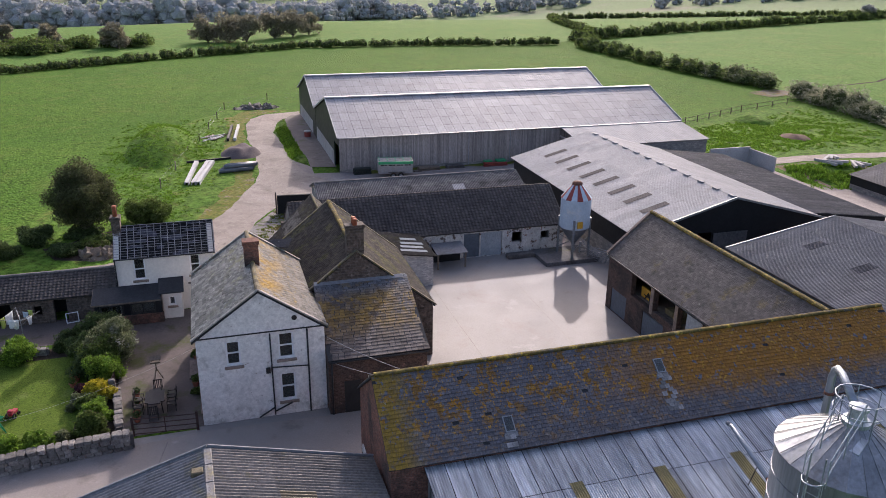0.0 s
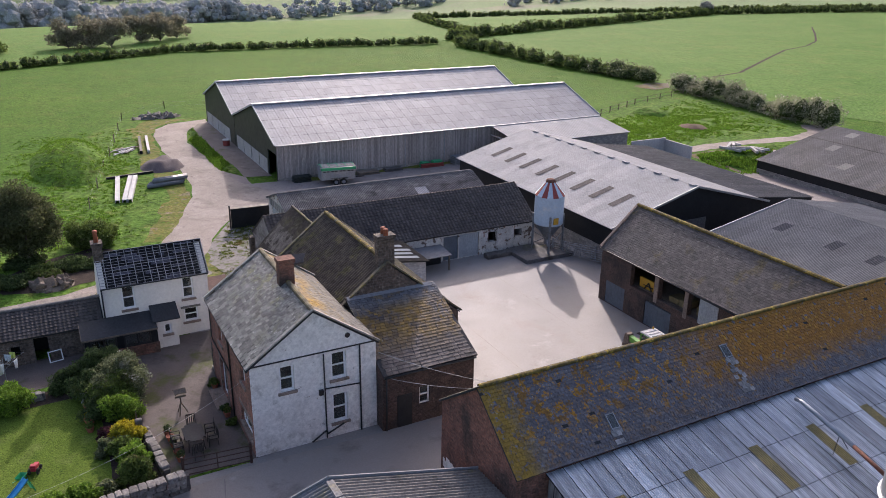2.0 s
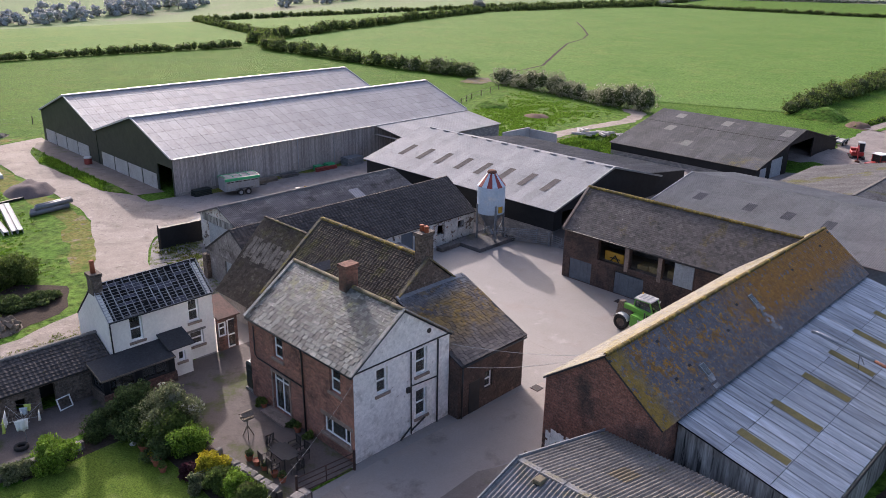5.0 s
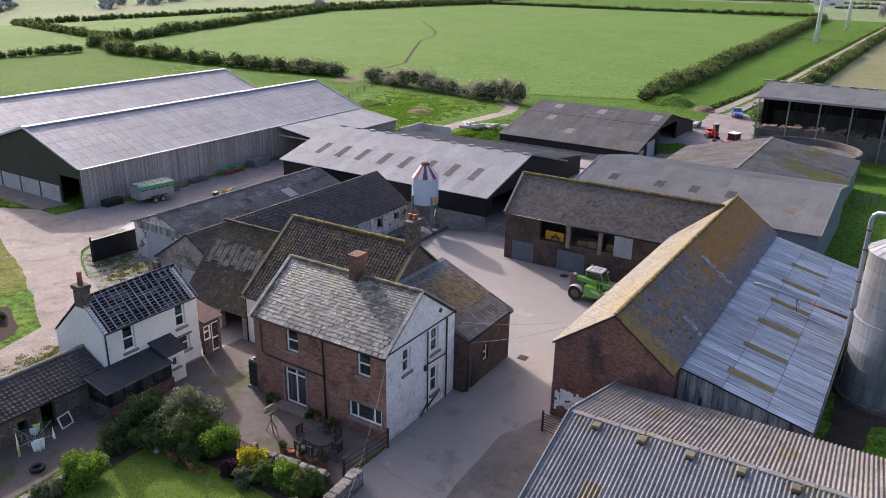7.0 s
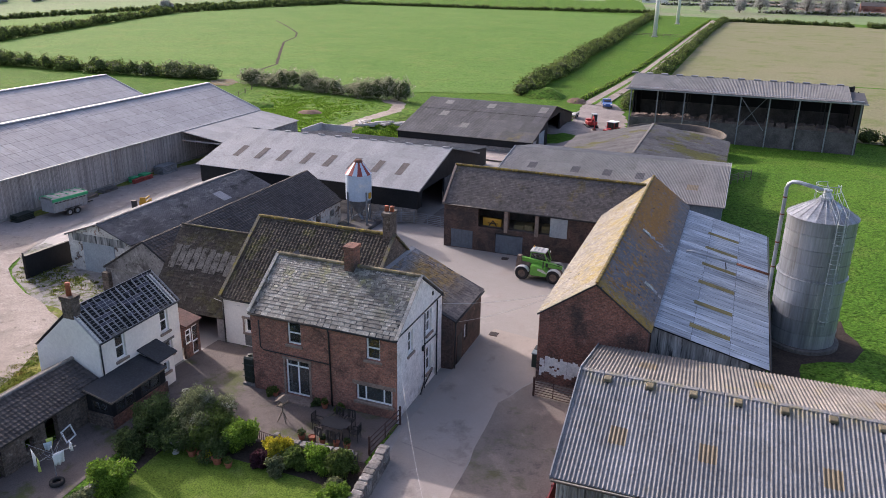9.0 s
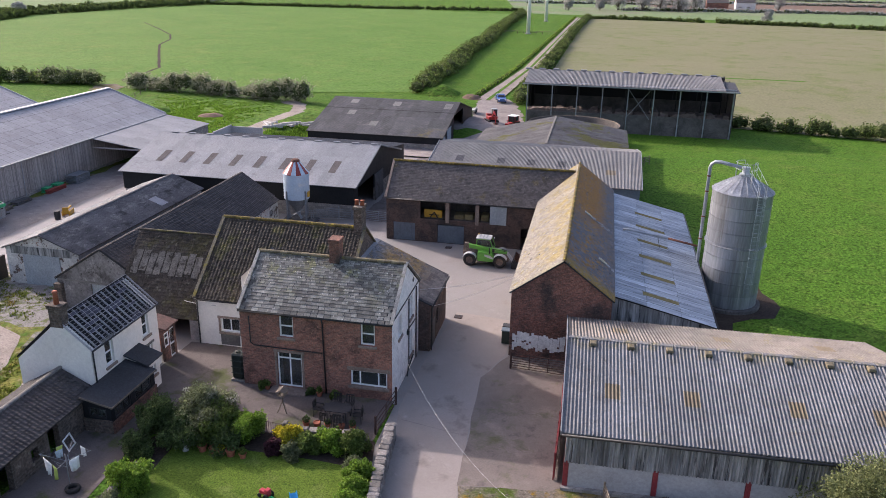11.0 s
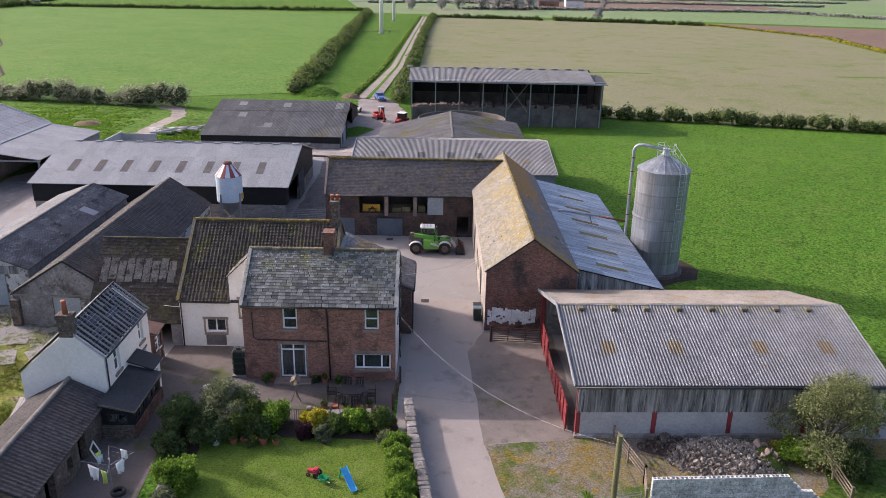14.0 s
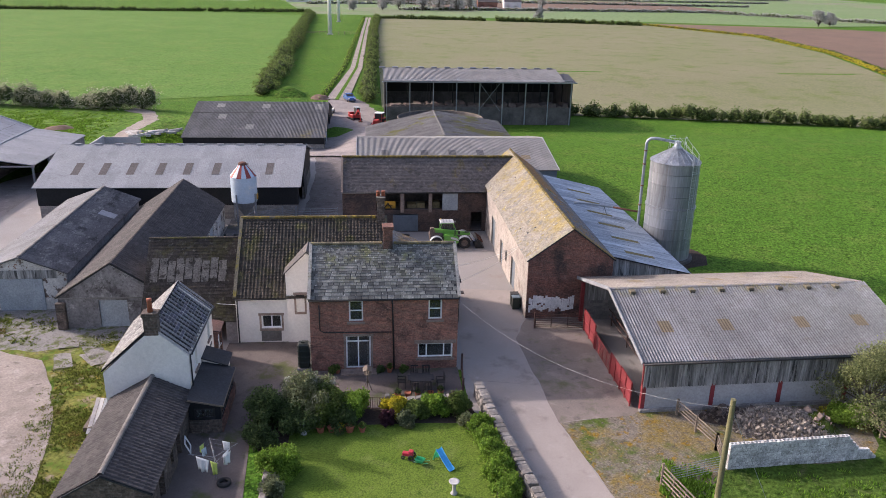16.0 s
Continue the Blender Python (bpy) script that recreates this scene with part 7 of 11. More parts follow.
hedge([(121, 64), (180, 66.5), (300, 71), (437, 76)], 4.2, 4.6, LEAF, 76, 0.34, 1, "tall green hedge beside the grassy lane")
hedge([(117, 43.0), (180, 41.4), (300, 40.2), (420, 37)], 3.2, 3.2, LEAF, 50, 0.32, 2, "green hedge along the crop field")
hedge([(118, 52.5), (172, 49.2), (300, 46.9), (420, 44.6)], 0.8, 1.2, LEAF_BRIGHT, 18, 0.25, 22, "low grassy bank hedge beside the lane")
hedge([(109, 123), (104.5, 100), (102.8, 83)], 4.6, 4.4, LEAF_BLOSSOM, 270, 0.20, 3, "hawthorn hedge with pale blossom")
hedge([(111, 134), (108, 160), (107, 190), (107, 212), (118, 228)], 4.0, 4.2, LEAF, 90, 0.30, 4, "uneven bushy field hedge")
hedge([(111, 133), (109, 152)], 4.2, 4.6, LEAF_GREY, 130, 0.26, 41, "taller grey-green thorn bushes in a hedge")
hedge([(-190, 120), (-120, 148), (-41, 184), (-10, 206), (28, 226), (70, 225), (104, 220)], 2.6, 2.8, LEAF, 52, 0.32, 5, "long dark field hedge")
hedge([(112, 230), (160, 250), (230, 276), (303, 302), (380, 295), (446, 281)], 4.4, 4.0, LEAF, 44, 0.45, 6, "hedge with small trees between fields")
hedge([(126, 238), (140, 300), (160, 352), (260, 345), (365, 330), (520, 300)], 3.4, 3.4, LEAF, 24, 0.55, 7, "dark hedge between far fields")
hedge([(446, 281), (452, 200), (460, 130), (470, 80), (437, 77)], 3.0, 3.2, LEAF, 22, 0.55, 8, "dark hedge between far fields")
hedge([(414, 37), (411, -10), (404, -24)], 2.6, 3.0, LEAF, 30, 0.55, 9, "dark hedge between far fields")
hedge([(404, -30), (398, -70), (384, -108)], 3.0, 3.4, LEAF, 34, 0.55, 91, "dark hedge between far fields")
hedge([(396, -110), (313, -139), (235, -128), (165, -106), (120, -104)], 1.3, 2.0, LEAF_YELLOW, 14, 0.4, 10, "low gorse hedge in yellow flower", gaps=0.45)
hedge([(396, -112), (313, -141), (235, -130), (165, -108), (120, -106)], 1.1, 1.8, LEAF, 14, 0.4, 101, "low green bank hedge")
hedge([(109, 2.5), (105, -18), (97.5, -49), (80, -95), (60, -140)], 3.3, 3.2, LEAF, 84, 0.26, 11, "trimmed green hedge beyond the pasture")
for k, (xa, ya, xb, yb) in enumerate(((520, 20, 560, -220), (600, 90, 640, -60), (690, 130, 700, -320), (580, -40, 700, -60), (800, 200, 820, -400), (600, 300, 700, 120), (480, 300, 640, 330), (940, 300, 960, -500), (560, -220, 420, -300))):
    hedge([(xa, ya), ((xa + xb) / 2 + 8, (ya + yb) / 2), (xb, yb)], 3.0, 4.0, LEAF_HAZY, 9, 0.9, 60 + k, "far grey-green hedge line paled by painted haze")


def tree(x, y, h, spread, mat, count=3000, leaf=0.3, seed=1, label="bushy green tree", bare=0.0, trunk=0.0, cat="tree", name="tree", ball=False):
    z = ground_height(x, y)
    t = thing(name, label, cat, (x, y, z))
    rng = random.Random(seed)
    bm = bmesh.new()
    base = trunk or h * 0.25
    rod(bm, (x, y, z - 0.1), (x, y, z + base), h * 0.035, h * 0.026, 8)
    blobs = []
    for k in range((14 + int(h * 1.5)) * (2 if ball else 1)):
        a = rng.uniform(0, 6.283)
        r = spread * rng.uniform(0.15, 0.75)
        tz = z + base + (h - base) * rng.uniform(0.15, 0.9)
        r *= 1 - 0.55 * max(0, (tz - z - base) / (h - base) - 0.35)
        tip = (x + r * math.cos(a), y + r * math.sin(a), tz)
        if ball:  # an even round crown, a little taller than wide
            d = Vector((rng.gauss(0, 1), rng.gauss(0, 1), rng.gauss(0, 1))).normalized() * rng.uniform(0.35, 0.72)
            tip = (x + d.x * spread, y + d.y * spread, z + h * 0.54 + d.z * h * 0.46)
        rod(bm, (x, y, z + base * rng.uniform(0.7, 1.0)), tip, h * 0.015, h * 0.004, 5)
        s = spread * rng.uniform(0.16, 0.42)
        blobs.append((*tip, s, s, s * rng.uniform(0.6, 0.95)))
    part("trunk", bm, BARK, t)
    leaves("crown", blobs, count, leaf, mat, t, seed=seed, shell=0.45)
    return t


tree(-11.2, 71.2, 6.5, 3.3, LEAF_OLIVE, 46000, 0.085, 3, "dense olive-green round tree by the field", trunk=0.35, ball=True)
tree(-9.0, 13.9, 4.4, 3.7, LEAF_SPRING, 16000, 0.065, 7, "small grey-green tree coming into leaf", trunk=0.9)
for k, (x, y, h) in enumerate(((2, 243, 7.5), (8, 245, 8.5), (13, 243, 8), (22, 252, 8.5), (28, 256, 8), (34, 263, 7), (-22, 232, 6.5), (-40, 240, 6), (-52, 246, 6))):
    tree(x, y, h * 0.9, h * 0.72, LEAF_BUDDING, 5200, 0.26, 30 + k, "brownish half-leafed hedgerow tree", trunk=h * 0.07)
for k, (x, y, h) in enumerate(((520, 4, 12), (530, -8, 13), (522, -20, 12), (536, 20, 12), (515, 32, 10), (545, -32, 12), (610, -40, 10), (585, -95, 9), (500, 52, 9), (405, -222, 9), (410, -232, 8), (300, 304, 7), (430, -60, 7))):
    tree(x, y, h, h * 0.55, LEAF_HAZY, 1500, 0.42, 50 + k, "far bare-twigged hedge tree paled by painted haze", trunk=h * 0.1)
# scrub belts on the slope behind the long hedge
for k, (xa, ya, xb, yb, w, h) in enumerate(((-110, 190, -34, 226, 9, 4.5), (-160, 195, -60, 262, 12, 5), (-60, 232, -16, 236, 6, 3.5))):
    hedge([(xa, ya), (xb, yb)], h, w, LEAF if k != 1 else LEAF_BUDDING, 90, 0.5, 80 + k, "belt of green scrub and small trees")


def far_wood(name, corners, n, height, seed, mat, leaf=1.3, per=90):
    rng = random.Random(seed)
    blobs = []
    bm = bmesh.new()
    (xa, ya), (xb, yb), depth = corners
    for k in range(n):
        a, b = rng.random(), rng.random()
        x, y = xa + (xb - xa) * a + rng.uniform(-4, 4), ya + (yb - ya) * a + depth * b
        z, h = ground_height(x, y), height * rng.uniform(0.65, 1.15)
        rod(bm, (x, y, z - 0.3), (x, y, z + h * 0.7), 0.3, 0.12, 5)
        for _ in range(8):
            s = h * rng.uniform(0.10, 0.26)
            blobs.append((x + rng.uniform(-4.5, 4.5), y + rng.uniform(-3, 3), z + h * rng.uniform(0.08, 0.82), s * 1.5, s * 1.3, s * 1.2))
    w = tagged(new(name), "far wood of bare and budding trees paled by painted haze", "woodland", kind="stuff")
    part("trunks", bm, BARK, w)
    part("thicket", lumps([(x, y, z, a * 0.8, b * 0.8, c * 0.8) for x, y, z, a, b, c in blobs], seed), HAZY_TWIGS, w)
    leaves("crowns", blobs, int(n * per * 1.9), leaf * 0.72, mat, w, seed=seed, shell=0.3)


far_wood("far_wood", ((-330, 560), (20, 527), 70), 230, 18, 1, LEAF_HAZY, 0.9, 160)
far_wood("far_wood", ((20, 530), (150, 655), 40), 90, 16, 9, LEAF_HAZY, 0.9, 160)
far_wood("far_wood", ((-420, 800), (300, 960), 160), 240, 17, 2, LEAF_HAZY, 1.8, 60)
far_wood("far_wood", ((110, 640), (330, 620), 60), 70, 12, 3, LEAF_HAZY, 1.4, 60)
far_wood("far_wood", ((330, 520), (640, 430), 60), 80, 11, 4, LEAF_HAZY, 1.4, 60)
far_wood("far_wood", ((900, 420), (1000, -520), 200), 120, 12, 5, LEAF_HAZY, 2.0, 50)


def mast(x, y, h, r):
    z = ground_height(x, y)
    t = thing("wind_turbine_tower", "slender white steel tower on a fenced base", "tower", (x, y, z), "white towers")
    part("tower", lathe([(r, -0.2), (r * 0.62, h)], 16, (x, y, z)), WHITE_PAINT, t, soft=True)
    part("base_flange", lathe([(r * 1.5, -0.2), (r * 1.5, 0.35)], 16, (x, y, z)), PANEL, t)


mast(291, 58.2, 34, 0.85)
mast(378, 57.6, 34, 0.8)
# cabinet fence at the towers
for x, y in ((291, 58), ):
    f = thing("post_fence", "short wooden post fence across the lane strip", "fence", (x, y, ground_height(x, y)))
    for k in range(9):
        yy = 47 + k * 2.6
        part("post", boxes((x - 0.08, x + 0.08, yy - 0.08, yy + 0.08, ground_height(x, yy) - 0.2, ground_height(x, yy) + 1.3)), WOOD, f)
    for zz in (0.6, 1.1):
        part("rail", boxes((x - 0.03, x + 0.03, 47, 67.8, ground_height(x, 58) + zz, ground_height(x, 58) + zz + 0.1)), WOOD, f)


def far_house(x, y, w, d, h, mat, roof):
    z = ground_height(x, y)
    t = thing("far_farmhouse", "distant white-walled house with a grey roof", "house", (x, y, z), "far houses")
    four_walls(t, x, x + d, y, y + w, z - 0.3, (gable(x, x + d / 2, x + d, z + h, z + h * 1.6, z + h), mat), (z + h, mat), (gable(x + d, x + d / 2, x, z + h, z + h * 1.6, z + h), mat), (z + h, mat, [(w * 0.15, w * 0.3, z + 0.9, z + 2.0), (w * 0.6, w * 0.75, z + 0.9, z + 2.0)]), 0.3)
    for p in roof_planes("y", y, y + w, x, x + d / 2, x + d, z + h, z + h * 1.6, z + h, 0.3):
        slab(t, *p, roof, 0.15)


far_house(592, -80, 14, 8, 5, RENDER_CLEAN, SLATE_DARK)
far_house(600, -62, 16, 9, 4, BRICK, SLATE_DARK)
far_house(640, 90, 20, 9, 4, RENDER_CLEAN, CEMENT_GREY)
far_house(640, 250, 22, 10, 4, RENDER_CLEAN, CEMENT_GREY)


# ---- garden and patio ----
RED_PLASTIC = material("red_plastic", (0.45, 0.03, 0.05), (0.38, 0.025, 0.045), 3, 0.4, 10, 0.1, 0.05, 30)
BLUE_PLASTIC = material("bright_blue_plastic", (0.06, 0.36, 0.66), (0.05, 0.31, 0.60), 3, 0.4, 10, 0.1, 0.05, 30)
GREEN_PLASTIC = material("green_plastic", (0.02, 0.34, 0.14), (0.02, 0.28, 0.12), 3, 0.4, 10, 0.1, 0.05, 30)
TANK_GREEN = material("dark_green_tank_plastic", (0.016, 0.024, 0.020), (0.012, 0.018, 0.016), 1, 0.5, 8, 0.2, 0.05, 30)
RUBBER = material("black_rubber", (0.022, 0.021, 0.02), (0.035, 0.032, 0.03), 3, 0.9, 10, 0.2, 0.3, 30)
CLOTH_LIME = material("lime_cloth", (0.40, 0.48, 0.12), (0.34, 0.42, 0.10), 2, 0.9, 12, 0.1, 0.2, 30)
CLOTH_BLUE = material("pale_blue_cloth", (0.40, 0.48, 0.54), (0.34, 0.42, 0.48), 2, 0.9, 12, 0.1, 0.2, 30)
RATTAN = material("dark_rattan", (0.028, 0.025, 0.024), (0.02, 0.018, 0.018), 1, 0.7, 8, 0.25, 0.1, 30)
TABLE_GLASS = material("dull_dark_tabletop", (0.045, 0.045, 0.048), (0.032, 0.032, 0.035), 1.2, 0.72, 9, 0.2, 0.1, 30, spec=0.2)


def stone_wall(points, height, thick, label, seed=1, size=0.38, top_flat=True):
    """A dry wall of single stones over a solid core."""
    rng = random.Random(seed)
    w = thing("stone_wall", label, "wall", (*points[0], 0))
    shapes = []
    for k in range(6):
        bm = bmesh.new()
        box(bm, -0.5, 0.5, -0.5, 0.5, -0.5, 0.5)
        bmesh.ops.bevel(bm, geom=bm.edges[:], offset=0.13, segments=1, affect="EDGES")
        for v in bm.verts:
            v.co += Vector((rng.uniform(-0.07, 0.07), rng.uniform(-0.07, 0.07), rng.uniform(-0.07, 0.07)))
        me = bpy.data.meshes.new("stone")
        bm.to_mesh(me)
        bm.free()
        me.materials.append(WALLSTONE)
        shapes.append(me)
    for (xa, ya), (xb, yb) in zip(points, points[1:]):
        d = Vector((xb - xa, yb - ya, 0))
        n, ang = d.length, math.atan2(yb - ya, xb - xa)
        side = Vector((-d.y, d.x, 0)).normalized()
        core = bmesh.new()
        edge_bar(core, (xa, ya, height * 0.42), (xb, yb, height * 0.42), thick * 0.7, height * 0.86)
        part("core", core, CONCRETE_DARK, w)
        rows = max(1, int(round(height / 0.22)))
        for r in range(rows):
            u = rng.uniform(0, 0.2)
            while u < n:
                ln = size * rng.uniform(0.7, 1.4)
                for s in ((-1, 1) if r < rows - 1 else (0,)):
                    p = Vector((xa, ya, 0)) + d.normalized() * (u + ln / 2) + side * (s * thick * 0.33)
                    ob = adopt(new("stone", rng.choice(shapes)), w)
                    wid = thick * 0.42 if s else thick * 1.06
                    ob.matrix_basis = Matrix.Translation((p.x, p.y, (r + 0.5) * height / rows + rng.uniform(-0.015, 0.03))) @ Matrix.Rotation(ang + rng.uniform(-0.08, 0.08), 4, "Z") @ Matrix.Diagonal((ln * 0.98, wid, height / rows * rng.uniform(0.95, 1.25), 1))
                u += ln
    return w


LATER.append(lambda: stone_wall([(-5.1, 36.35), (-9.2, 35.9), (-15.2, 35.0)], 0.95, 0.5, "lichened grey stone garden wall along the drive", 2))
LATER.append(lambda: stone_wall([(-15.3, 34.98), (-24, 33.9)], 0.95, 0.5, "lichened grey stone garden wall along the drive", 3, 0.5))
LATER.append(lambda: stone_wall([(-5.9, 37.6), (-6.1, 39.5), (-6.35, 41.7)], 0.5, 0.4, "low rough rockery wall between patio and bed", 4, 0.42))
LATER.append(lambda: stone_wall([(-10.8, 48.0), (-14.5, 48.0), (-20, 47.9)], 0.5, 0.35, "low stone edging wall by the path", 5, 0.42))


def shrub(x, y, r, h, mat, label, seed, count=3000, leaf=0.075, name="shrub"):
    rng = random.Random(seed)
    t = thing(name, label, "shrub", (x, y, 0))
    blobs, bm = [], bmesh.new()
    for k in range(18):
        a, q = rng.uniform(0, 6.283), r * rng.uniform(0.1, 0.85)
        s = r * rng.uniform(0.16, 0.42)
        z = h * rng.uniform(0.2, 0.85) * (1 - 0.3 * q / r)
        blobs.append((x + q * math.cos(a), y + q * math.sin(a), z, s, s, min(s, h * 0.3)))
        rod(bm, (x, y, 0), (x + q * math.cos(a), y + q * math.sin(a), z), 0.03, 0.01, 5)
    blobs.append((x, y, h * 0.45, r * 0.7, r * 0.7, h * 0.42))
    tagged(part("stems", bm, BARK, t), kind="stuff")
    leaves("foliage", blobs, int(count * 1.7), leaf * 0.8, mat, t, seed=seed, shell=0.45)


PURPLE = foliage("purple_leaf", (0.07, 0.025, 0.035), (0.05, 0.02, 0.03))
for k, (x, y, r, h, m, c, lab) in enumerate((
        (-6.9, 46.6, 1.6, 2.4, LEAF_GREY, 9000, "large grey-leaved shrub with pale tips"), (-7.8, 48.6, 1.3, 1.9, LEAF_DARK, 6000, "dark evergreen shrub beside the path"),
        (-8.3, 47.2, 1.2, 1.6, LEAF_DARK, 5000, "dark evergreen shrub at the lawn's edge"), (-7.5, 45.0, 1.2, 1.8, LEAF, 6000, "mid-green leafy garden shrub"),
        (-7.2, 43.9, 1.0, 1.5, LEAF_BRIGHT, 4500, "fresh green leafy shrub"), (-8.2, 44.4, 0.9, 1.1, LEAF_DARK, 3500, "low dark evergreen shrub"), (-9.8, 48.7, 0.9, 1.1, LEAF_DARK, 3500, "dark shrub by the path"),
        (-12.4, 47.6, 1.0, 1.35, LEAF_BRIGHT, 5500, "rounded bright green bush beside the path"), (-14.2, 47.6, 0.7, 0.8, LEAF_GREY, 2500, "low greyish bush on the wall"),
        (-7.2, 41.4, 0.75, 1.15, LEAF_YELLOW, 4000, "golden yellow shrub by the garden gate"), (-8.1, 41.9, 0.5, 0.75, PURPLE, 1800, "small purple-leaved garden shrub"), (-8.1, 40.9, 0.6, 0.8, LEAF_GREY, 2200, "variegated pale garden shrub"),
        (-7.5, 40.2, 0.75, 1.0, LEAF, 3800, "green leafy border shrub"), (-7.2, 39.1, 0.8, 1.1, LEAF_BRIGHT, 4200, "bright green border shrub"), (-7.3, 37.8, 0.85, 1.2, LEAF, 4200, "green border shrub by the wall"),
        (-9.6, 36.9, 0.75, 1.2, LEAF_BRIGHT, 4500, "bright green shrub along the wall"), (-10.8, 36.6, 0.8, 1.3, LEAF_BRIGHT, 4800, "bright green shrub along the wall"), (-12.1, 36.5, 0.85, 1.3, LEAF_BRIGHT, 4800, "bright green shrub along the wall"),
        (-13.5, 36.3, 0.85, 1.2, LEAF_BRIGHT, 4500, "bright green shrub along the wall"), (-15.0, 36.1, 0.8, 1.1, LEAF_BRIGHT, 4000, "bright green shrub along the wall"), (-8.6, 37.4, 0.5, 0.8, LEAF_GREY, 1800, "small grey-green border shrub"),
        (-2.05, 42.2, 0.3, 0.5, LEAF_DARK, 700, "small dark plant against the house"), (-2.05, 40.7, 0.3, 0.45, LEAF, 700, "small green plant against the house"), (-2.1, 45.2, 0.35, 0.6, LEAF, 900, "small green plant against the house"),
        (-11.4, 70.6, 1.7, 0.9, LEAF_DARK, 6000, "dense low growth round a field tree"), (-5.9, 73.6, 2.3, 2.4, LEAF, 14000, "spreading dark green bush by the track"), (-15.0, 69.5, 1.8, 1.6, LEAF_DARK, 6000, "dark scrub at the field edge"), (-17.5, 66.5, 1.8, 1.5, LEAF_DARK, 6000, "dark scrub at the field edge"),
        (-10.3, 67.5, 1.6, 0.9, LEAF, 5500, "low scrub on the bank"), (-8.0, 68.8, 1.8, 0.8, LEAF_DARK, 6000, "low dark bramble scrub by the cottage"), (-5.8, 68.4, 1.4, 0.7, LEAF_DARK, 4500, "low dark bramble scrub by the cottage"), (-12.3, 66.3, 1.6, 0.9, LEAF_DARK, 5000, "dark scrub at the field edge"), (-9.6, 15.3, 1.1, 1.0, LEAF_BRIGHT, 5000, "low bright green bush beside the rubble"), (-10.4, 13.2, 1.4, 1.1, LEAF_DARK, 5000, "dark low growth under a small tree"), (-8.9, 15.9, 0.6, 0.6, LEAF_YELLOW, 1200, "small yellow-flowering weed clump"))):
    big = 1.16 if y < 60 and r > 0.4 else 1.0
    shrub(x, y, r * big, h * big, m, lab, 100 + k, int(c * big * big), 0.11 if y > 60 else 0.075)


def pot(x, y, r, h, z=0.03, plant=None, seed=1):
    t = thing("flower_pot", "terracotta flower pot on the ground", "flower pot", (x, y, z), "flower pots")
    part("pot", lathe([(r * 0.7, 0), (r * 0.95, h * 0.85), (r * 1.06, h * 0.85), (r * 1.06, h), (r * 0.9, h), (r * 0.86, h * 0.88)], 14, (x, y, z)), TERRACOTTA, t)
    if plant:
        leaves("plant", [(x, y, z + h * 1.3, r * 1.0, r * 1.0, h * 0.7)], 260, 0.05, plant, t, seed=seed)


for k, (x, y, r, p) in enumerate(((-8.75, 45.6, 0.24, LEAF), (-8.75, 45.0, 0.22, None), (-8.8, 44.5, 0.2, LEAF_YELLOW), (-8.8, 44.0, 0.27, None), (-8.85, 43.3, 0.2, LEAF), (-5.3, 41.2, 0.2, LEAF_DARK), (-5.25, 40.6, 0.2, None), (-5.2, 40.0, 0.18, LEAF_DARK),
                                  (-5.15, 39.2, 0.18, None), (-5.1, 38.6, 0.2, LEAF_DARK), (-2.1, 41.6, 0.2, LEAF), (-2.05, 44.9, 0.18, LEAF))):
    pot(x, y, r, r * 1.5, 0.035, p, k)


def sundial(x, y):
    t = thing("sundial", "pale stone pedestal with a small bowl", "ornament", (x, y, 0.03))
    part("pedestal", lathe([(0.17, 0), (0.17, 0.06), (0.1, 0.12), (0.09, 0.55), (0.14, 0.62)], 16, (x, y, 0.03)), PANEL, t, soft=True)
    part("bowl", lathe([(0.12, 0.62), (0.26, 0.7), (0.27, 0.74), (0.2, 0.71), (0.02, 0.69)], 18, (x, y, 0.03)), PANEL, t, soft=True)


sundial(-8.9, 46.5)
sundial(-14.6, 38.8)


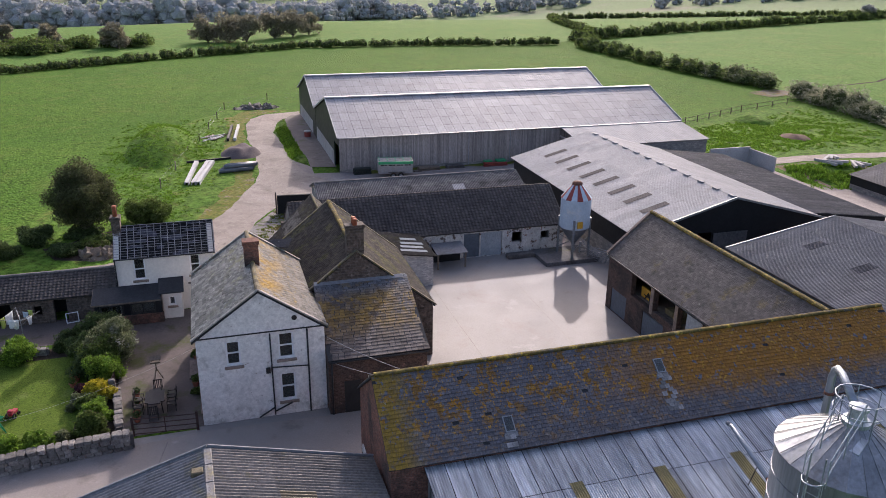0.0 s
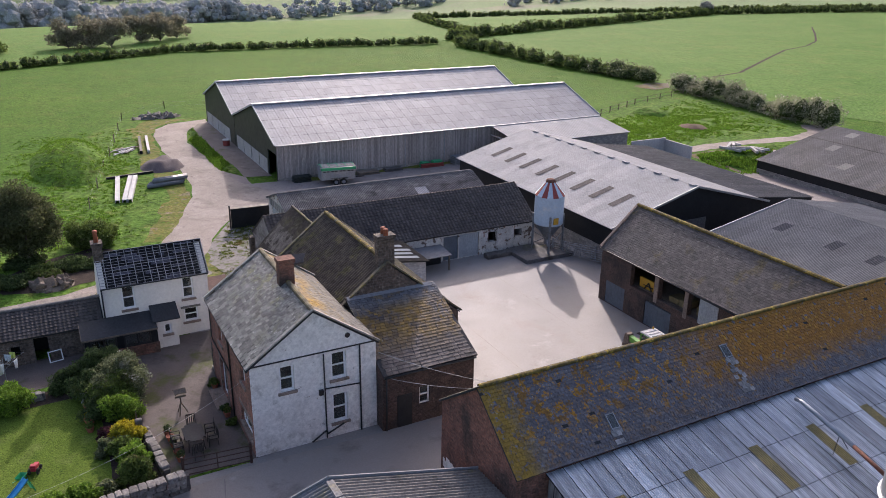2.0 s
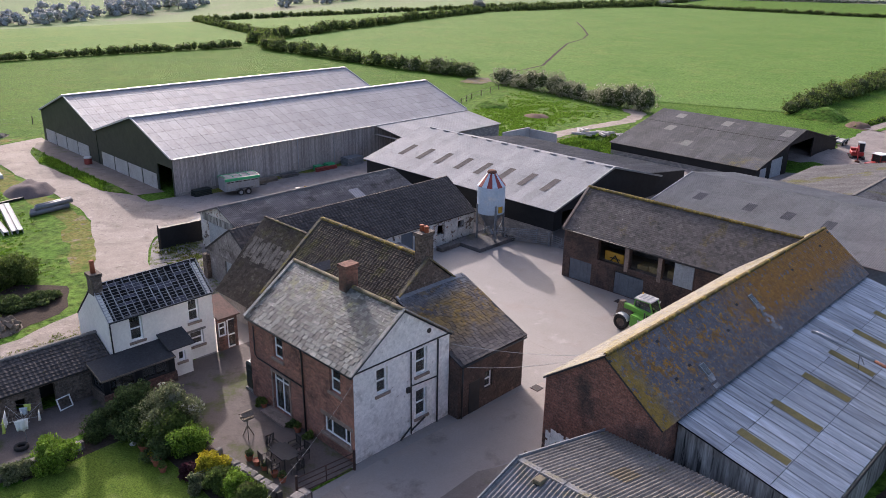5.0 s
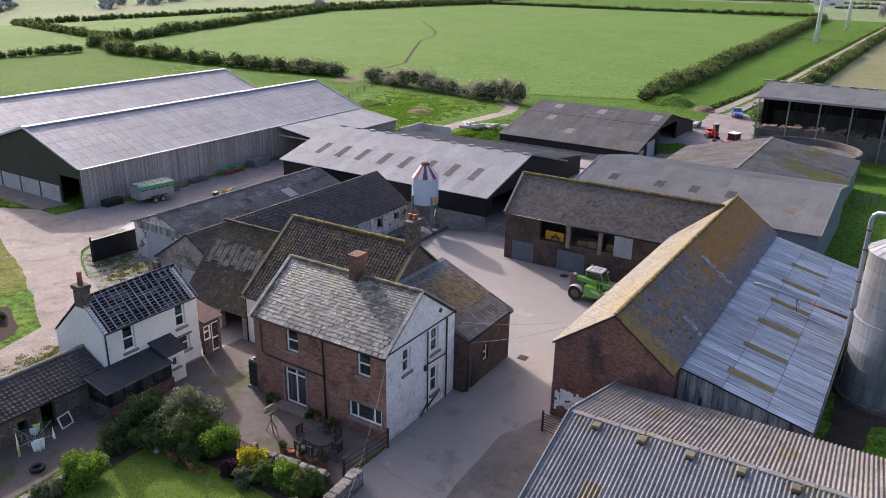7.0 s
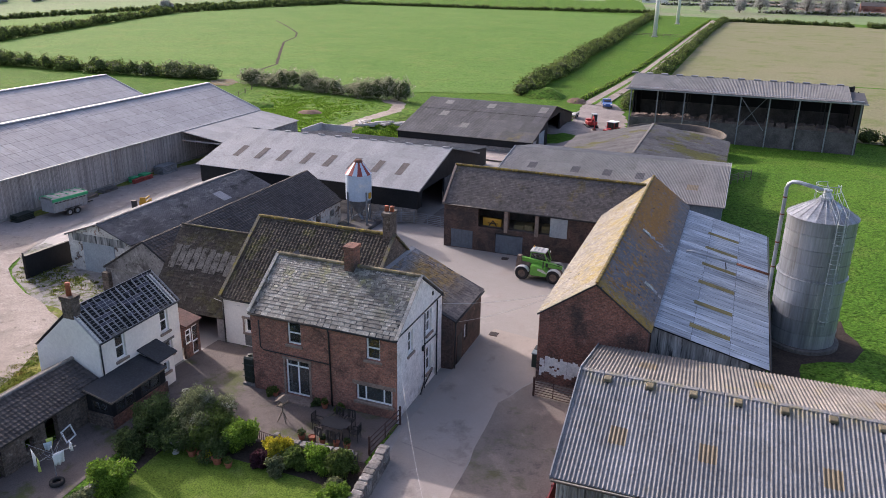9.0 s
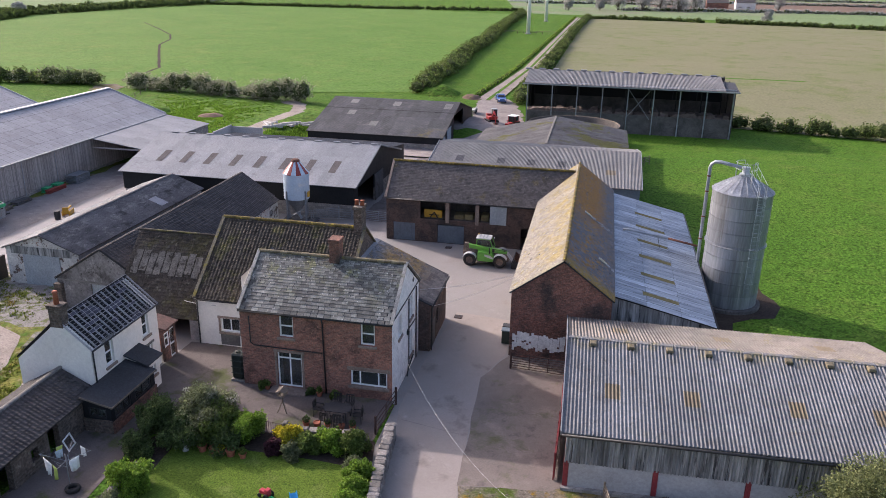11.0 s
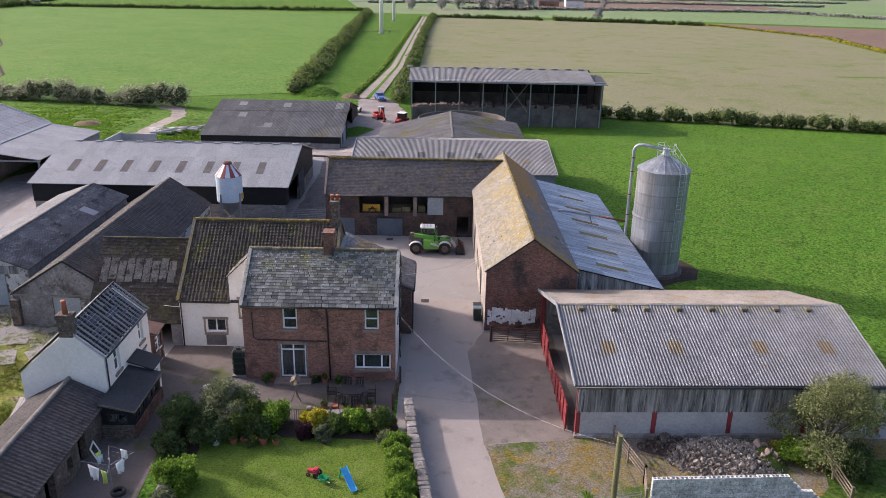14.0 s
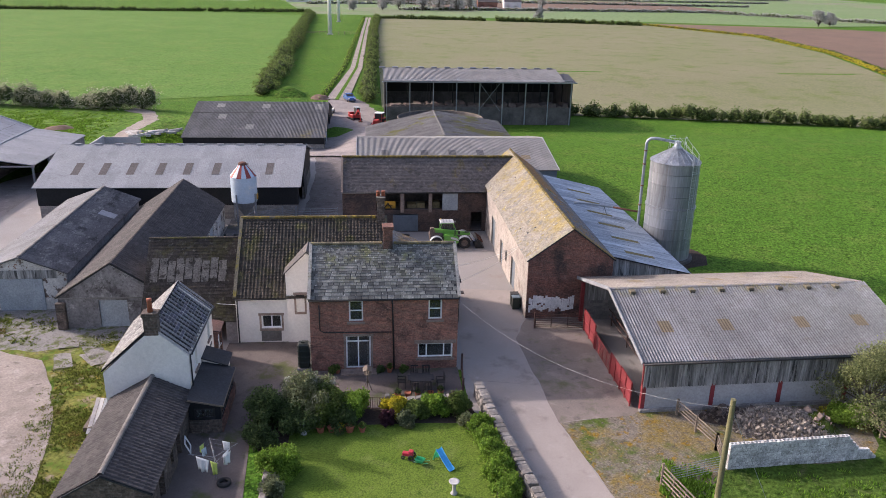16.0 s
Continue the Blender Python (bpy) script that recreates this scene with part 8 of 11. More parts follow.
def patio_set():
    x, y = -4.2, 39.75
    t = thing("garden_table", "rectangular dark metal patio table by the house", "table", (x, y, 0.03))
    bm = boxes((x - 0.5, x + 0.5, y - 0.8, y + 0.8, 0.72, 0.76))
    bmesh.ops.bevel(bm, geom=[e for e in bm.edges if abs(e.verts[0].co.z - e.verts[1].co.z) > 0.01], offset=0.18, segments=4, affect="EDGES")
    part("tabletop", bm, TABLE_GLASS, t)
    for dx in (-0.4, 0.4):
        for dy in (-0.62, 0.62):
            part("leg", rods(((x + dx, y + dy, 0.03), (x + dx * 0.85, y + dy * 0.9, 0.72), 0.025)), RATTAN, t)
    first = thing("garden_chair", "dark metal garden chair with a slatted back", "chair", (0, 0, 0), "chairs round the patio table")
    part("seat", boxes((-0.24, 0.24, -0.24, 0.24, 0.42, 0.46), bevel=0.015), RATTAN, first)
    back = part("backrest", boxes((-0.24, 0.24, -0.27, -0.23, 0.92, 0.98), (-0.24, -0.2, -0.27, -0.23, 0.46, 0.92), (0.2, 0.24, -0.27, -0.23, 0.46, 0.92)), RATTAN, first)
    for k in range(4):
        part("slat", boxes((-0.15 + k * 0.1 - 0.02, -0.15 + k * 0.1 + 0.02, -0.262, -0.238, 0.46, 0.92)), RATTAN, back)
    for dx in (-0.21, 0.21):
        part("armrest", boxes((dx - 0.025, dx + 0.025, -0.24, 0.22, 0.64, 0.67)), RATTAN, first)
        for dy in (-0.21, 0.21):
            part("leg", rods(((dx * 1.1, dy * 1.1, 0), (dx, dy, 0.64 if dy > 0 else 0.44), 0.018), n=6), RATTAN, first)
    spots = [(x - 0.85, y - 0.35, -90), (x - 0.85, y + 0.4, -95), (x + 0.85, y - 0.4, 90), (x + 0.85, y + 0.35, 84), (x + 0.1, y + 1.15, 178), (x - 0.05, y - 1.2, 4)]
    for px, py, a in spots[1:]:
        copy_thing(first, pose(px, py, 0.03, 0, 0, a))
    first.matrix_basis = pose(spots[0][0], spots[0][1], 0.03, 0, 0, spots[0][2])


patio_set()


def bird_table(x, y):
    t = thing("bird_table", "rustic wooden bird table on splayed legs", "bird table", (x, y, 0.03))
    for k in range(3):
        a = k * 2.09
        part("leg", rods(((x + 0.32 * math.cos(a), y + 0.32 * math.sin(a), 0.03), (x, y, 0.75), 0.03), n=6), WOOD, t)
    part("post", rods(((x, y, 0.6), (x, y, 1.15), 0.04)), WOOD, t)
    part("tray", boxes((x - 0.28, x + 0.28, y - 0.22, y + 0.22, 1.15, 1.19), (x - 0.28, x + 0.28, y - 0.22, y - 0.19, 1.19, 1.24), (x - 0.28, x + 0.28, y + 0.19, y + 0.22, 1.19, 1.24)), WOOD, t)
    for dx in (-0.22, 0.22):
        part("upright", rods(((x + dx, y, 1.19), (x + dx, y, 1.45), 0.02), n=6), WOOD, t)
    slab(t, (x - 0.32, y - 0.28, 1.42), (x + 0.32, y - 0.28, 1.42), (x - 0.32, y, 1.58), WOOD, 0.03)
    slab(t, (x + 0.32, y + 0.28, 1.42), (x - 0.32, y + 0.28, 1.42), (x + 0.32, y, 1.58), WOOD, 0.03)


bird_table(-4.25, 43.0)


def bar_gate(a, b, height, bars, mat, label, name="field_gate", z=0.12, r=0.028, posts=True, uprights=2):
    a, b = Vector((*a, 0)), Vector((*b, 0))
    t = thing(name, label, "gate", (a.x, a.y, 0))
    for k in range(bars):
        zz = z + (height - z) * k / (bars - 1)
        part("bar", rods(((a.x, a.y, zz), (b.x, b.y, zz), r), n=6), mat, t)
    for k in range(uprights + 2):
        p = a + (b - a) * (k / (uprights + 1))
        part("upright", rods(((p.x, p.y, z), (p.x, p.y, height), r * 1.1), n=6), mat, t)
    if posts:
        for p in (a, b):
            part("post", rods(((p.x, p.y, -0.05), (p.x, p.y, height + 0.15), 0.07), n=8), mat, t)
    return t


RUST = material("rust_brown_gate", (0.075, 0.04, 0.032), (0.05, 0.03, 0.026), 1.5, 0.8, 10, 0.3, 0.2, 30)
bar_gate((-5.2, 37.25), (-2.0, 36.95), 1.0, 4, RUST, "rust-brown metal gate beside the farmhouse", uprights=1)
bar_gate((-6.55, 43.1), (-6.65, 42.05), 0.85, 2, RUST, "small wrought-iron garden gate", uprights=7, r=0.014, posts=False)
part_post = thing("gate_pillar", "rough stone gate pillar", "pillar", (-6.5, 41.9, 0))
part("pillar", boxes((-6.75, -6.4, 41.72, 42.0, 0, 1.0), bevel=0.05), WALLSTONE, part_post)


def dryer(x, y):
    t = thing("clothes_airer", "rotary clothes airer hung with washing on the path", "clothes airer", (x, y, 0.03))
    part("mast", rods(((x, y, 0.02), (x, y, 1.75), 0.022)), GALV_DULL, t)
    tips = []
    for k in range(4):
        a = 0.35 + k * math.pi / 2
        tip = (x + 1.2 * math.cos(a), y + 1.2 * math.sin(a), 1.72 + 0.12 * (k % 2))
        tips.append(Vector(tip))
        part("arm", rods(((x, y, 1.0), (x + 0.55 * math.cos(a), y + 0.55 * math.sin(a), 1.4), 0.009), ((x, y, 1.35), tip, 0.011), n=6), GALV_DULL, t)
    hub = Vector((x, y, 1.5))
    for q in (0.45, 0.7, 0.95):
        part("line", rods(*[(hub.lerp(a, q), hub.lerp(b, q), 0.003) for a, b in zip(tips, tips[1:] + tips[:1])], n=4), GALV_DULL, t)
    rng = random.Random(5)
    for k, (side, q, at, w, h, m) in enumerate(((1, 0.95, 0.45, 0.75, 0.8, CLOTH_WHITE), (1, 0.95, 0.85, 0.4, 0.75, CLOTH_LIME), (0, 0.7, 0.5, 0.4, 0.45, CLOTH_BLUE), (2, 0.95, 0.5, 0.5, 0.6, CLOTH_WHITE), (3, 0.95, 0.4, 0.45, 0.55, CLOTH_WHITE),
                                                (0, 0.95, 0.4, 0.35, 0.45, CLOTH_LIME), (2, 0.7, 0.6, 0.5, 0.7, CLOTH_WHITE))):
        a, b = hub.lerp(tips[side], q), hub.lerp(tips[(side + 1) % 4], q)
        d, mid = (b - a).normalized(), a.lerp(b, at)
        out = Vector((-d.y, d.x, 0))
        bm = bmesh.new()
        n = 7
        g = [[bm.verts.new(mid + d * ((i / n - 0.5) * w * (1 - 0.25 * j / 5)) + out * (0.07 * math.sin(i * 1.7 + k) * (j / 5)) - Vector((0, 0, h * (j / 5) * (1 - 0.25 * abs(i / n - 0.4))))) for i in range(n + 1)] for j in range(6)]
        for j in range(5):
            for i in range(n):
                bm.faces.new((g[j][i], g[j][i + 1], g[j + 1][i + 1], g[j + 1][i]))
        ob = part("garment", bm, m, t, soft=True)
        md = ob.modifiers.new("thick", "SOLIDIFY")
        md.thickness = 0.008


dryer(-12.7, 50.55)


def tyre_at(x, y, z, r, w, rz=0.0, flat_lying=True, name="scrap_tyre", label="old black tyre lying on the path", parent=None):
    bm = bmesh.new()
    prof = [(r * 0.55, -w * 0.42), (r * 0.8, -w * 0.5), (r * 0.96, -w * 0.4), (r, -w * 0.2), (r, w * 0.2), (r * 0.96, w * 0.4), (r * 0.8, w * 0.5), (r * 0.55, w * 0.42)]
    n = 24
    rings = [[bm.verts.new((q * math.cos(a), q * math.sin(a), h)) for q, h in prof] for a in (2 * math.pi * k / n for k in range(n))]
    for k in range(n):
        a, b = rings[k], rings[(k + 1) % n]
        for i in range(len(prof)):
            j = (i + 1) % len(prof)
            bm.faces.new((a[i], a[j], b[j], b[i]))
    m = pose(x, y, z) if flat_lying else pose(x, y, z, 90, 0, rz)
    bmesh.ops.transform(bm, matrix=m, verts=bm.verts)
    if parent is None:
        parent = thing(name, label, "tyre", (x, y, z - w / 2))
        name = "tread"
    return part(name, bm, RUBBER, parent, soft=True)


tyre_at(-13.1, 50.1, 0.12, 0.36, 0.2)


def leaning_frame(x, y):
    t = thing("window_frame", "old white window frame leaning on the wall", "window frame", (x, y, 0.03))
    m = pose(x, y, 0.03, -22, 0, 12)
    part("frame", boxes((-0.4, 0.4, -0.03, 0.03, 0, 0.06), (-0.4, 0.4, -0.03, 0.03, 0.64, 0.7), (-0.4, -0.34, -0.03, 0.03, 0.06, 0.64), (0.34, 0.4, -0.03, 0.03, 0.06, 0.64), m=m), WHITE_PAINT, t)


leaning_frame(-10.0, 52.35)


def toys():
    s = thing("slide", "bright blue plastic garden slide with green steps", "slide", (-12.0, 39.1, 0.03))
    m = pose(-12.2, 39.1, 0.03, 0, 0, 32) @ Matrix.Scale(0.78, 4)
    bm = bmesh.new()
    prev = None
    for k in range(9):
        a = k / 8
        xx, zz = -0.95 + 1.5 * a, 0.08 + 0.85 * (a ** 1.35)
        row = [bm.verts.new(m @ Vector((xx, yy, zz + up))) for yy, up in ((-0.24, 0.12), (-0.2, 0.0), (0.2, 0.0), (0.24, 0.12))]
        if prev:
            for i in range(3):
                bm.faces.new((prev[i], prev[i + 1], row[i + 1], row[i]))
        prev = row
    ob = part("chute", bm, BLUE_PLASTIC, s)
    ob.modifiers.new("thick", "SOLIDIFY").thickness = 0.03
    for dy in (-0.2, 0.2):
        part("side_rail", boxes((-0.03, 0.03, dy - 0.03, dy + 0.03, 0, 1.05), m=m @ pose(0.85, 0, 0, 0, -18)), GREEN_PLASTIC, s)
    for k in range(3):
        part("step", boxes((-0.05, 0.07, -0.2, 0.2, 0.2 + k * 0.24, 0.24 + k * 0.24), m=m @ pose(0.85, 0, 0, 0, -18)), GREEN_PLASTIC, s)
    t = thing("toy_tractor", "red plastic ride-on toy tractor on the lawn", "toy", (-11.5, 40.9, 0.03))
    m = pose(-11.5, 40.9, 0.03, 0, 0, 70)
    part("body", boxes((-0.3, 0.3, -0.12, 0.12, 0.16, 0.36), (-0.3, -0.05, -0.14, 0.14, 0.36, 0.5), m=m, bevel=0.03), RED_PLASTIC, t)
    for dx, dy, r in ((-0.22, -0.2, 0.16), (-0.22, 0.2, 0.16), (0.22, -0.17, 0.11), (0.22, 0.17, 0.11)):
        p = m @ Vector((dx, dy, r))
        tyre_at(p.x, p.y, p.z, r, 0.09, 70, False, "wheel", parent=t)
    b = thing("toy_wheelbarrow", "green plastic toy wheelbarrow on the lawn", "toy", (-12.1, 40.3, 0.03))
    m = pose(-12.1, 40.3, 0.03, 0, 0, 60)
    bm = boxes((-0.25, 0.25, -0.18, 0.18, 0.16, 0.36))
    for v in bm.verts:
        if v.co.z < 0.2:
            v.co.x *= 0.6
            v.co.y *= 0.6
    bmesh.ops.delete(bm, geom=[f for f in bm.faces if f.normal.z > 0.9], context="FACES_ONLY")
    bmesh.ops.transform(bm, matrix=m, verts=bm.verts)
    ob = part("tub", bm, GREEN_PLASTIC, b)
    ob.modifiers.new("thick", "SOLIDIFY").thickness = 0.02
    for dy in (-0.14, 0.14):
        part("handle", rods((m @ Vector((0.35, dy * 0.3, 0.08)), m @ Vector((-0.5, dy, 0.3)), 0.018), n=6), GREEN_PLASTIC, b)
    p = m @ Vector((0.36, 0, 0.1))
    tyre_at(p.x, p.y, p.z, 0.1, 0.06, 60, False, "wheel", parent=b)


toys()


def oil_tank():
    t = thing("oil_tank", "tall dark plastic heating-oil tank behind the farmhouse corner", "tank", (-1.25, 47.0, 0.0))
    part("shell", boxes((-1.62, -0.9, 46.65, 47.4, 0.15, 1.85), bevel=0.1), TANK_GREEN, t)
    for z in (0.55, 0.95, 1.35):
        part("rib", boxes((-1.645, -0.88, 46.63, 47.42, z, z + 0.07), bevel=0.02), TANK_GREEN, t)
    part("cap", lathe([(0.14, 0), (0.14, 0.1), (0.05, 0.12)], 12, (-1.3, 47.05, 1.85)), TANK_GREEN, t)
    part("base", boxes((-1.66, -0.86, 46.6, 47.45, -0.02, 0.15)), BLOCK, t)
    for k, (y, lid) in enumerate(((31.75, BLUE_CLAD), (32.4, BLACK_PAINT))):
        b = thing("wheelie_bin", "dark green wheelie bin against the barn wall", "bin", (7.4 + 0.55 * k, 31.7, 0), "bins by the barn")
        x = 7.2 + 0.65 * k
        part("body", boxes((x, x + 0.52, 31.42, 31.98, 0.03, 0.95), bevel=0.03), GREEN_CLAD, b)
        part("lid", boxes((x - 0.03, x + 0.55, 31.38, 32.02, 0.955, 1.03), bevel=0.025), lid, b)


oil_tank()


# ---- yard, silos, machines ----
LIME = material("lime_green_machine_paint", (0.13, 0.36, 0.05), (0.11, 0.31, 0.045), 1, 0.4, 8, 0.15, 0.05, 30, spec=0.5)
MACHINE_RED = material("red_machine_paint", (0.40, 0.035, 0.03), (0.33, 0.03, 0.028), 1, 0.4, 8, 0.15, 0.05, 30, spec=0.5)
MACHINE_YELLOW = material("yellow_machine_paint", (0.55, 0.30, 0.03), (0.46, 0.25, 0.03), 1, 0.5, 8, 0.15, 0.05, 30)
CAR_BLUE = material("blue_car_paint", (0.05, 0.12, 0.30), (0.045, 0.10, 0.26), 1, 0.25, 8, 0.05, 0.0, 30, spec=0.6)
BIN_WHITE = material("pale_blue_white_bin", (0.45, 0.53, 0.60), (0.38, 0.46, 0.53), 0.8, 0.5, 6, 0.1, 0.05, 30, spots=(((0.55, 0.56, 0.55), 1.2, 0.55, 0.7),))
BIN_RED = material("faded_red_paint", (0.30, 0.05, 0.04), (0.22, 0.05, 0.04), 1.2, 0.6, 6, 0.25, 0.1, 30)
RUSTY = material("rusty_steel", (0.17, 0.07, 0.045), (0.11, 0.05, 0.035), 1.5, 0.85, 8, 0.3, 0.3, 30)
HAY = material("old_straw", (0.26, 0.20, 0.10), (0.18, 0.14, 0.07), 1.2, 0.95, 8, 0.3, 0.6, 15)
GREY_PVC = material("grey_plastic_pipe", (0.16, 0.165, 0.18), (0.12, 0.125, 0.14), 1, 0.45, 8, 0.15, 0.05, 30)
SLOT_WHITE = material("pale_concrete_trough", (0.50, 0.50, 0.49), (0.42, 0.42, 0.41), 1, 0.8, 8, 0.12, 0.2, 30)


def feed_bin():
    x, y = 28.25, 54.9
    t = thing("feed_bin", "white feed bin with a red-striped cone top on legs", "silo", (x, y, 0.35))
    part("body", lathe([(1.22, 2.75), (1.24, 2.8), (1.24, 5.2), (1.22, 5.24)], 32, (x, y, 0)), BIN_WHITE, t, soft=False)
    part("hopper", lathe([(0.18, 1.15), (0.2, 1.3), (1.22, 2.745)], 32, (x, y, 0)), GALV_DULL, t)
    part("outlet", rods(((x, y, 1.2), (x - 0.2, y - 0.5, 0.75), 0.13)), GALV_DULL, t)
    n = 16
    for k in range(n):
        a0, a1 = 2 * math.pi * k / n, 2 * math.pi * (k + 1) / n
        bm = bmesh.new()
        ring = []
        for r, z in ((1.27, 5.25), (0.38, 6.35)):
            ring.append([(x + r * math.cos(a), y + r * math.sin(a), z) for a in (a0, a1)])
        vs = [bm.verts.new(p) for p in (*ring[0], *ring[1][::-1])] + [bm.verts.new((p[0], p[1], p[2] - 0.04)) for p in (*ring[0], *ring[1][::-1])]
        for f in ((0, 1, 2, 3), (7, 6, 5, 4), (0, 4, 5, 1), (2, 6, 7, 3), (1, 5, 6, 2), (0, 3, 7, 4)):
            bm.faces.new([vs[i] for i in f])
        part("roof_panel", bm, BIN_RED if k % 2 else BIN_WHITE, t)
    part("lid", lathe([(0.42, 6.34), (0.42, 6.46), (0.3, 6.58), (0.02, 6.64)], 20, (x, y, 0)), RUSTY, t)
    for k in range(4):
        a = math.pi / 4 + k * math.pi / 2 + 0.3
        px, py = x + 1.26 * math.cos(a), y + 1.26 * math.sin(a)
        part("leg", boxes((px - 0.07, px + 0.07, py - 0.07, py + 0.07, 0.35, 3.6)), GALV_DULL, t)
        b = a + math.pi / 2
        part("brace", rods(((px, py, 0.9), (x + 1.26 * math.cos(b), y + 1.26 * math.sin(b), 2.0), 0.03), n=6), GALV_DULL, t)
    part("hatch", boxes((x - 0.35, x + 0.1, y - 1.3, y - 1.2, 2.95, 3.5)), MACHINE_YELLOW, t, "small brown hatch plate")
    p = thing("bin_plinth", "raised mossy concrete plinth under the feed bin", "plinth", (27, 55, 0))
    part("slab", boxes((25.2, 30.0, 53.3, 56.6, -0.02, 0.35), bevel=0.03), CEMENT_MOSS, p)


feed_bin()


def grain_silo():
    x, y, r = 18.35, 15.89, 2.13
    z0, z1, z2 = 0.3, 9.08, 10.15
    t = thing("grain_silo", "tall galvanised grain silo with ladder and filling pipe", "silo", (x, y, 0))
    rings = 9
    for k in range(rings):
        a, b = z0 + (z1 - z0) * k / rings, z0 + (z1 - z0) * (k + 1) / rings
        part("wall_ring", lathe([(r - 0.02, a + 0.005), (r, a + 0.02), (r, b - 0.03), (r + 0.025, b - 0.025), (r + 0.025, b - 0.002), (r - 0.02, b - 0.001)], 48, (x, y, 0)), SILO_STEEL, t)
    part("stiffener", lathe([(r, 4.95), (r + 0.1, 4.98), (r + 0.1, 5.06), (r, 5.1)], 48, (x, y, 0)), SILO_STEEL, t)
    n = 24
    for k in range(n):
        a0, a1 = 2 * math.pi * k / n, 2 * math.pi * (k + 0.985) / n
        bm = bmesh.new()
        vs = [bm.verts.new((x + q * math.cos(a), y + q * math.sin(a), z - d)) for d in (0, 0.05) for q, z, a in ((r + 0.08, z1 - 0.03, a0), (r + 0.08, z1 - 0.03, a1), (0.4, z2, a1), (0.4, z2, a0))]
        for f in ((0, 1, 2, 3), (7, 6, 5, 4), (0, 4, 5, 1), (2, 6, 7, 3), (1, 5, 6, 2), (0, 3, 7, 4)):
            bm.faces.new([vs[i] for i in f])
        part("roof_panel", bm, SILO_STEEL, t)
        part("roof_rib", rods(((x + (r + 0.08) * math.cos(a0), y + (r + 0.08) * math.sin(a0), z1), (x + 0.4 * math.cos(a0), y + 0.4 * math.sin(a0), z2 + 0.012), 0.010), n=5), SILO_STEEL, t)
    part("filler_neck", lathe([(0.42, z2 - 0.05), (0.42, z2 + 0.12), (0.3, z2 + 0.15), (0.22, z2 + 0.45), (0.3, z2 + 0.5), (0.3, z2 + 0.6), (0.05, z2 + 0.66)], 18, (x, y, 0)), GALV, t)
    # ladder with safety hoops, and hand rails on the cone
    a = math.radians(203)
    ux, uy = math.cos(a), math.sin(a)
    lad = part("ladder", bmesh.new(), GALV_DULL, t)
    bpy.data.objects.remove(lad)
    side = Vector((-uy, ux, 0)) * 0.22
    c = Vector((x + (r + 0.2) * ux, y + (r + 0.2) * uy, 0))
    for s in (-1, 1):
        part("ladder_rail", rods(((c + side * s + Vector((0, 0, 1.6))), (c + side * s + Vector((0, 0, z1 + 0.9))), 0.025), n=6), GALV, t)
    for k in range(24):
        zz = 1.8 + k * 0.31
        part("rung", rods((c + side + Vector((0, 0, zz)), c - side + Vector((0, 0, zz)), 0.014), n=5), GALV, t)
    for k in range(11):
        zz = 2.6 + k * 0.66
        pts = []
        for j in range(9):
            b = math.pi * j / 8
            pts.append(c + side * (1.5 * math.cos(b)) + Vector((ux, uy, 0)) * (0.45 * math.sin(b)) + Vector((0, 0, zz)))
        pipe("safety_hoop", pts, 0.018, GALV, t, n=5)
    for q in (-1, 0, 1):
        p = c + side * (1.45 * q) + Vector((ux, uy, 0)) * (0.45 if q == 0 else 0.1)
        part("hoop_strap", rods((p + Vector((0, 0, 2.6)), p + Vector((0, 0, 9.3)), 0.014), n=5), GALV, t)
    for s in (-1, 1):
        pts = [c + side * (1.6 * s) + Vector((0, 0, z1 + 0.9)), Vector((x, y, z2 + 1.05)) + side * (1.6 * s) + Vector((ux, uy, 0)) * 0.5]
        part("hand_rail", rods((pts[0], pts[1], 0.022), n=6), GALV, t)
        part("hand_rail", rods((pts[0] - Vector((0, 0, 0.5)), pts[1] - Vector((0, 0, 0.5)), 0.018), n=6), GALV, t)
        for f in (0.0, 0.5, 1.0):
            p = pts[0].lerp(pts[1], f)
            part("rail_post", rods((p, p - Vector((0, 0, 0.95)), 0.018), n=6), GALV, t)
    for j in range(2):
        pipe("top_guard", [(x + 0.75 * math.cos(b), y + 0.75 * math.sin(b), z2 + 0.5 + 0.45 * j) for b in (2 * math.pi * k / 14 for k in range(12))], 0.02, GALV, t, n=5)
    for k in range(6):
        b = 2 * math.pi * k / 7
        part("rail_post", rods(((x + 0.75 * math.cos(b), y + 0.75 * math.sin(b), z2 - 0.15), (x + 0.75 * math.cos(b), y + 0.75 * math.sin(b), z2 + 0.95), 0.018), n=6), GALV, t)
    part("roof_hatch", boxes((-0.3, 0.3, -0.55, 0.45, 0.0, 0.12), m=pose(x + 1.05 * ux + 0.4, y + 1.05 * uy, 9.78, 0, 27, 203)), GALV, t)
    px, py = 19.55, 18.25
    pipe("filling_pipe", [(px, py, 0.1), (px, py, 3.0), (px, py, 10.3), (px - 0.03, py - 0.08, 10.58), (px - 0.15, py - 0.3, 10.78), (px - 0.35, py - 0.7, 10.82), (x + 0.1, y + 0.3, 10.68)], 0.13, GALV, t, n=10)
    for zz in (2.5, 4.6, 6.4, 8.4, 9.6):
        part("pipe_clamp", lathe([(0.13, 0), (0.16, 0.01), (0.16, 0.1), (0.13, 0.11)], 10, (px, py, zz)), RUSTY, t)
    part("base", lathe([(2.45, -0.1), (2.45, 0.27), (2.35, 0.3)], 40, (x, y, 0)), CONCRETE_DARK, t)
    au = thing("auger", "long slim grain auger tube across the metal roof", "auger", (20.1, 20.6, 4.2))
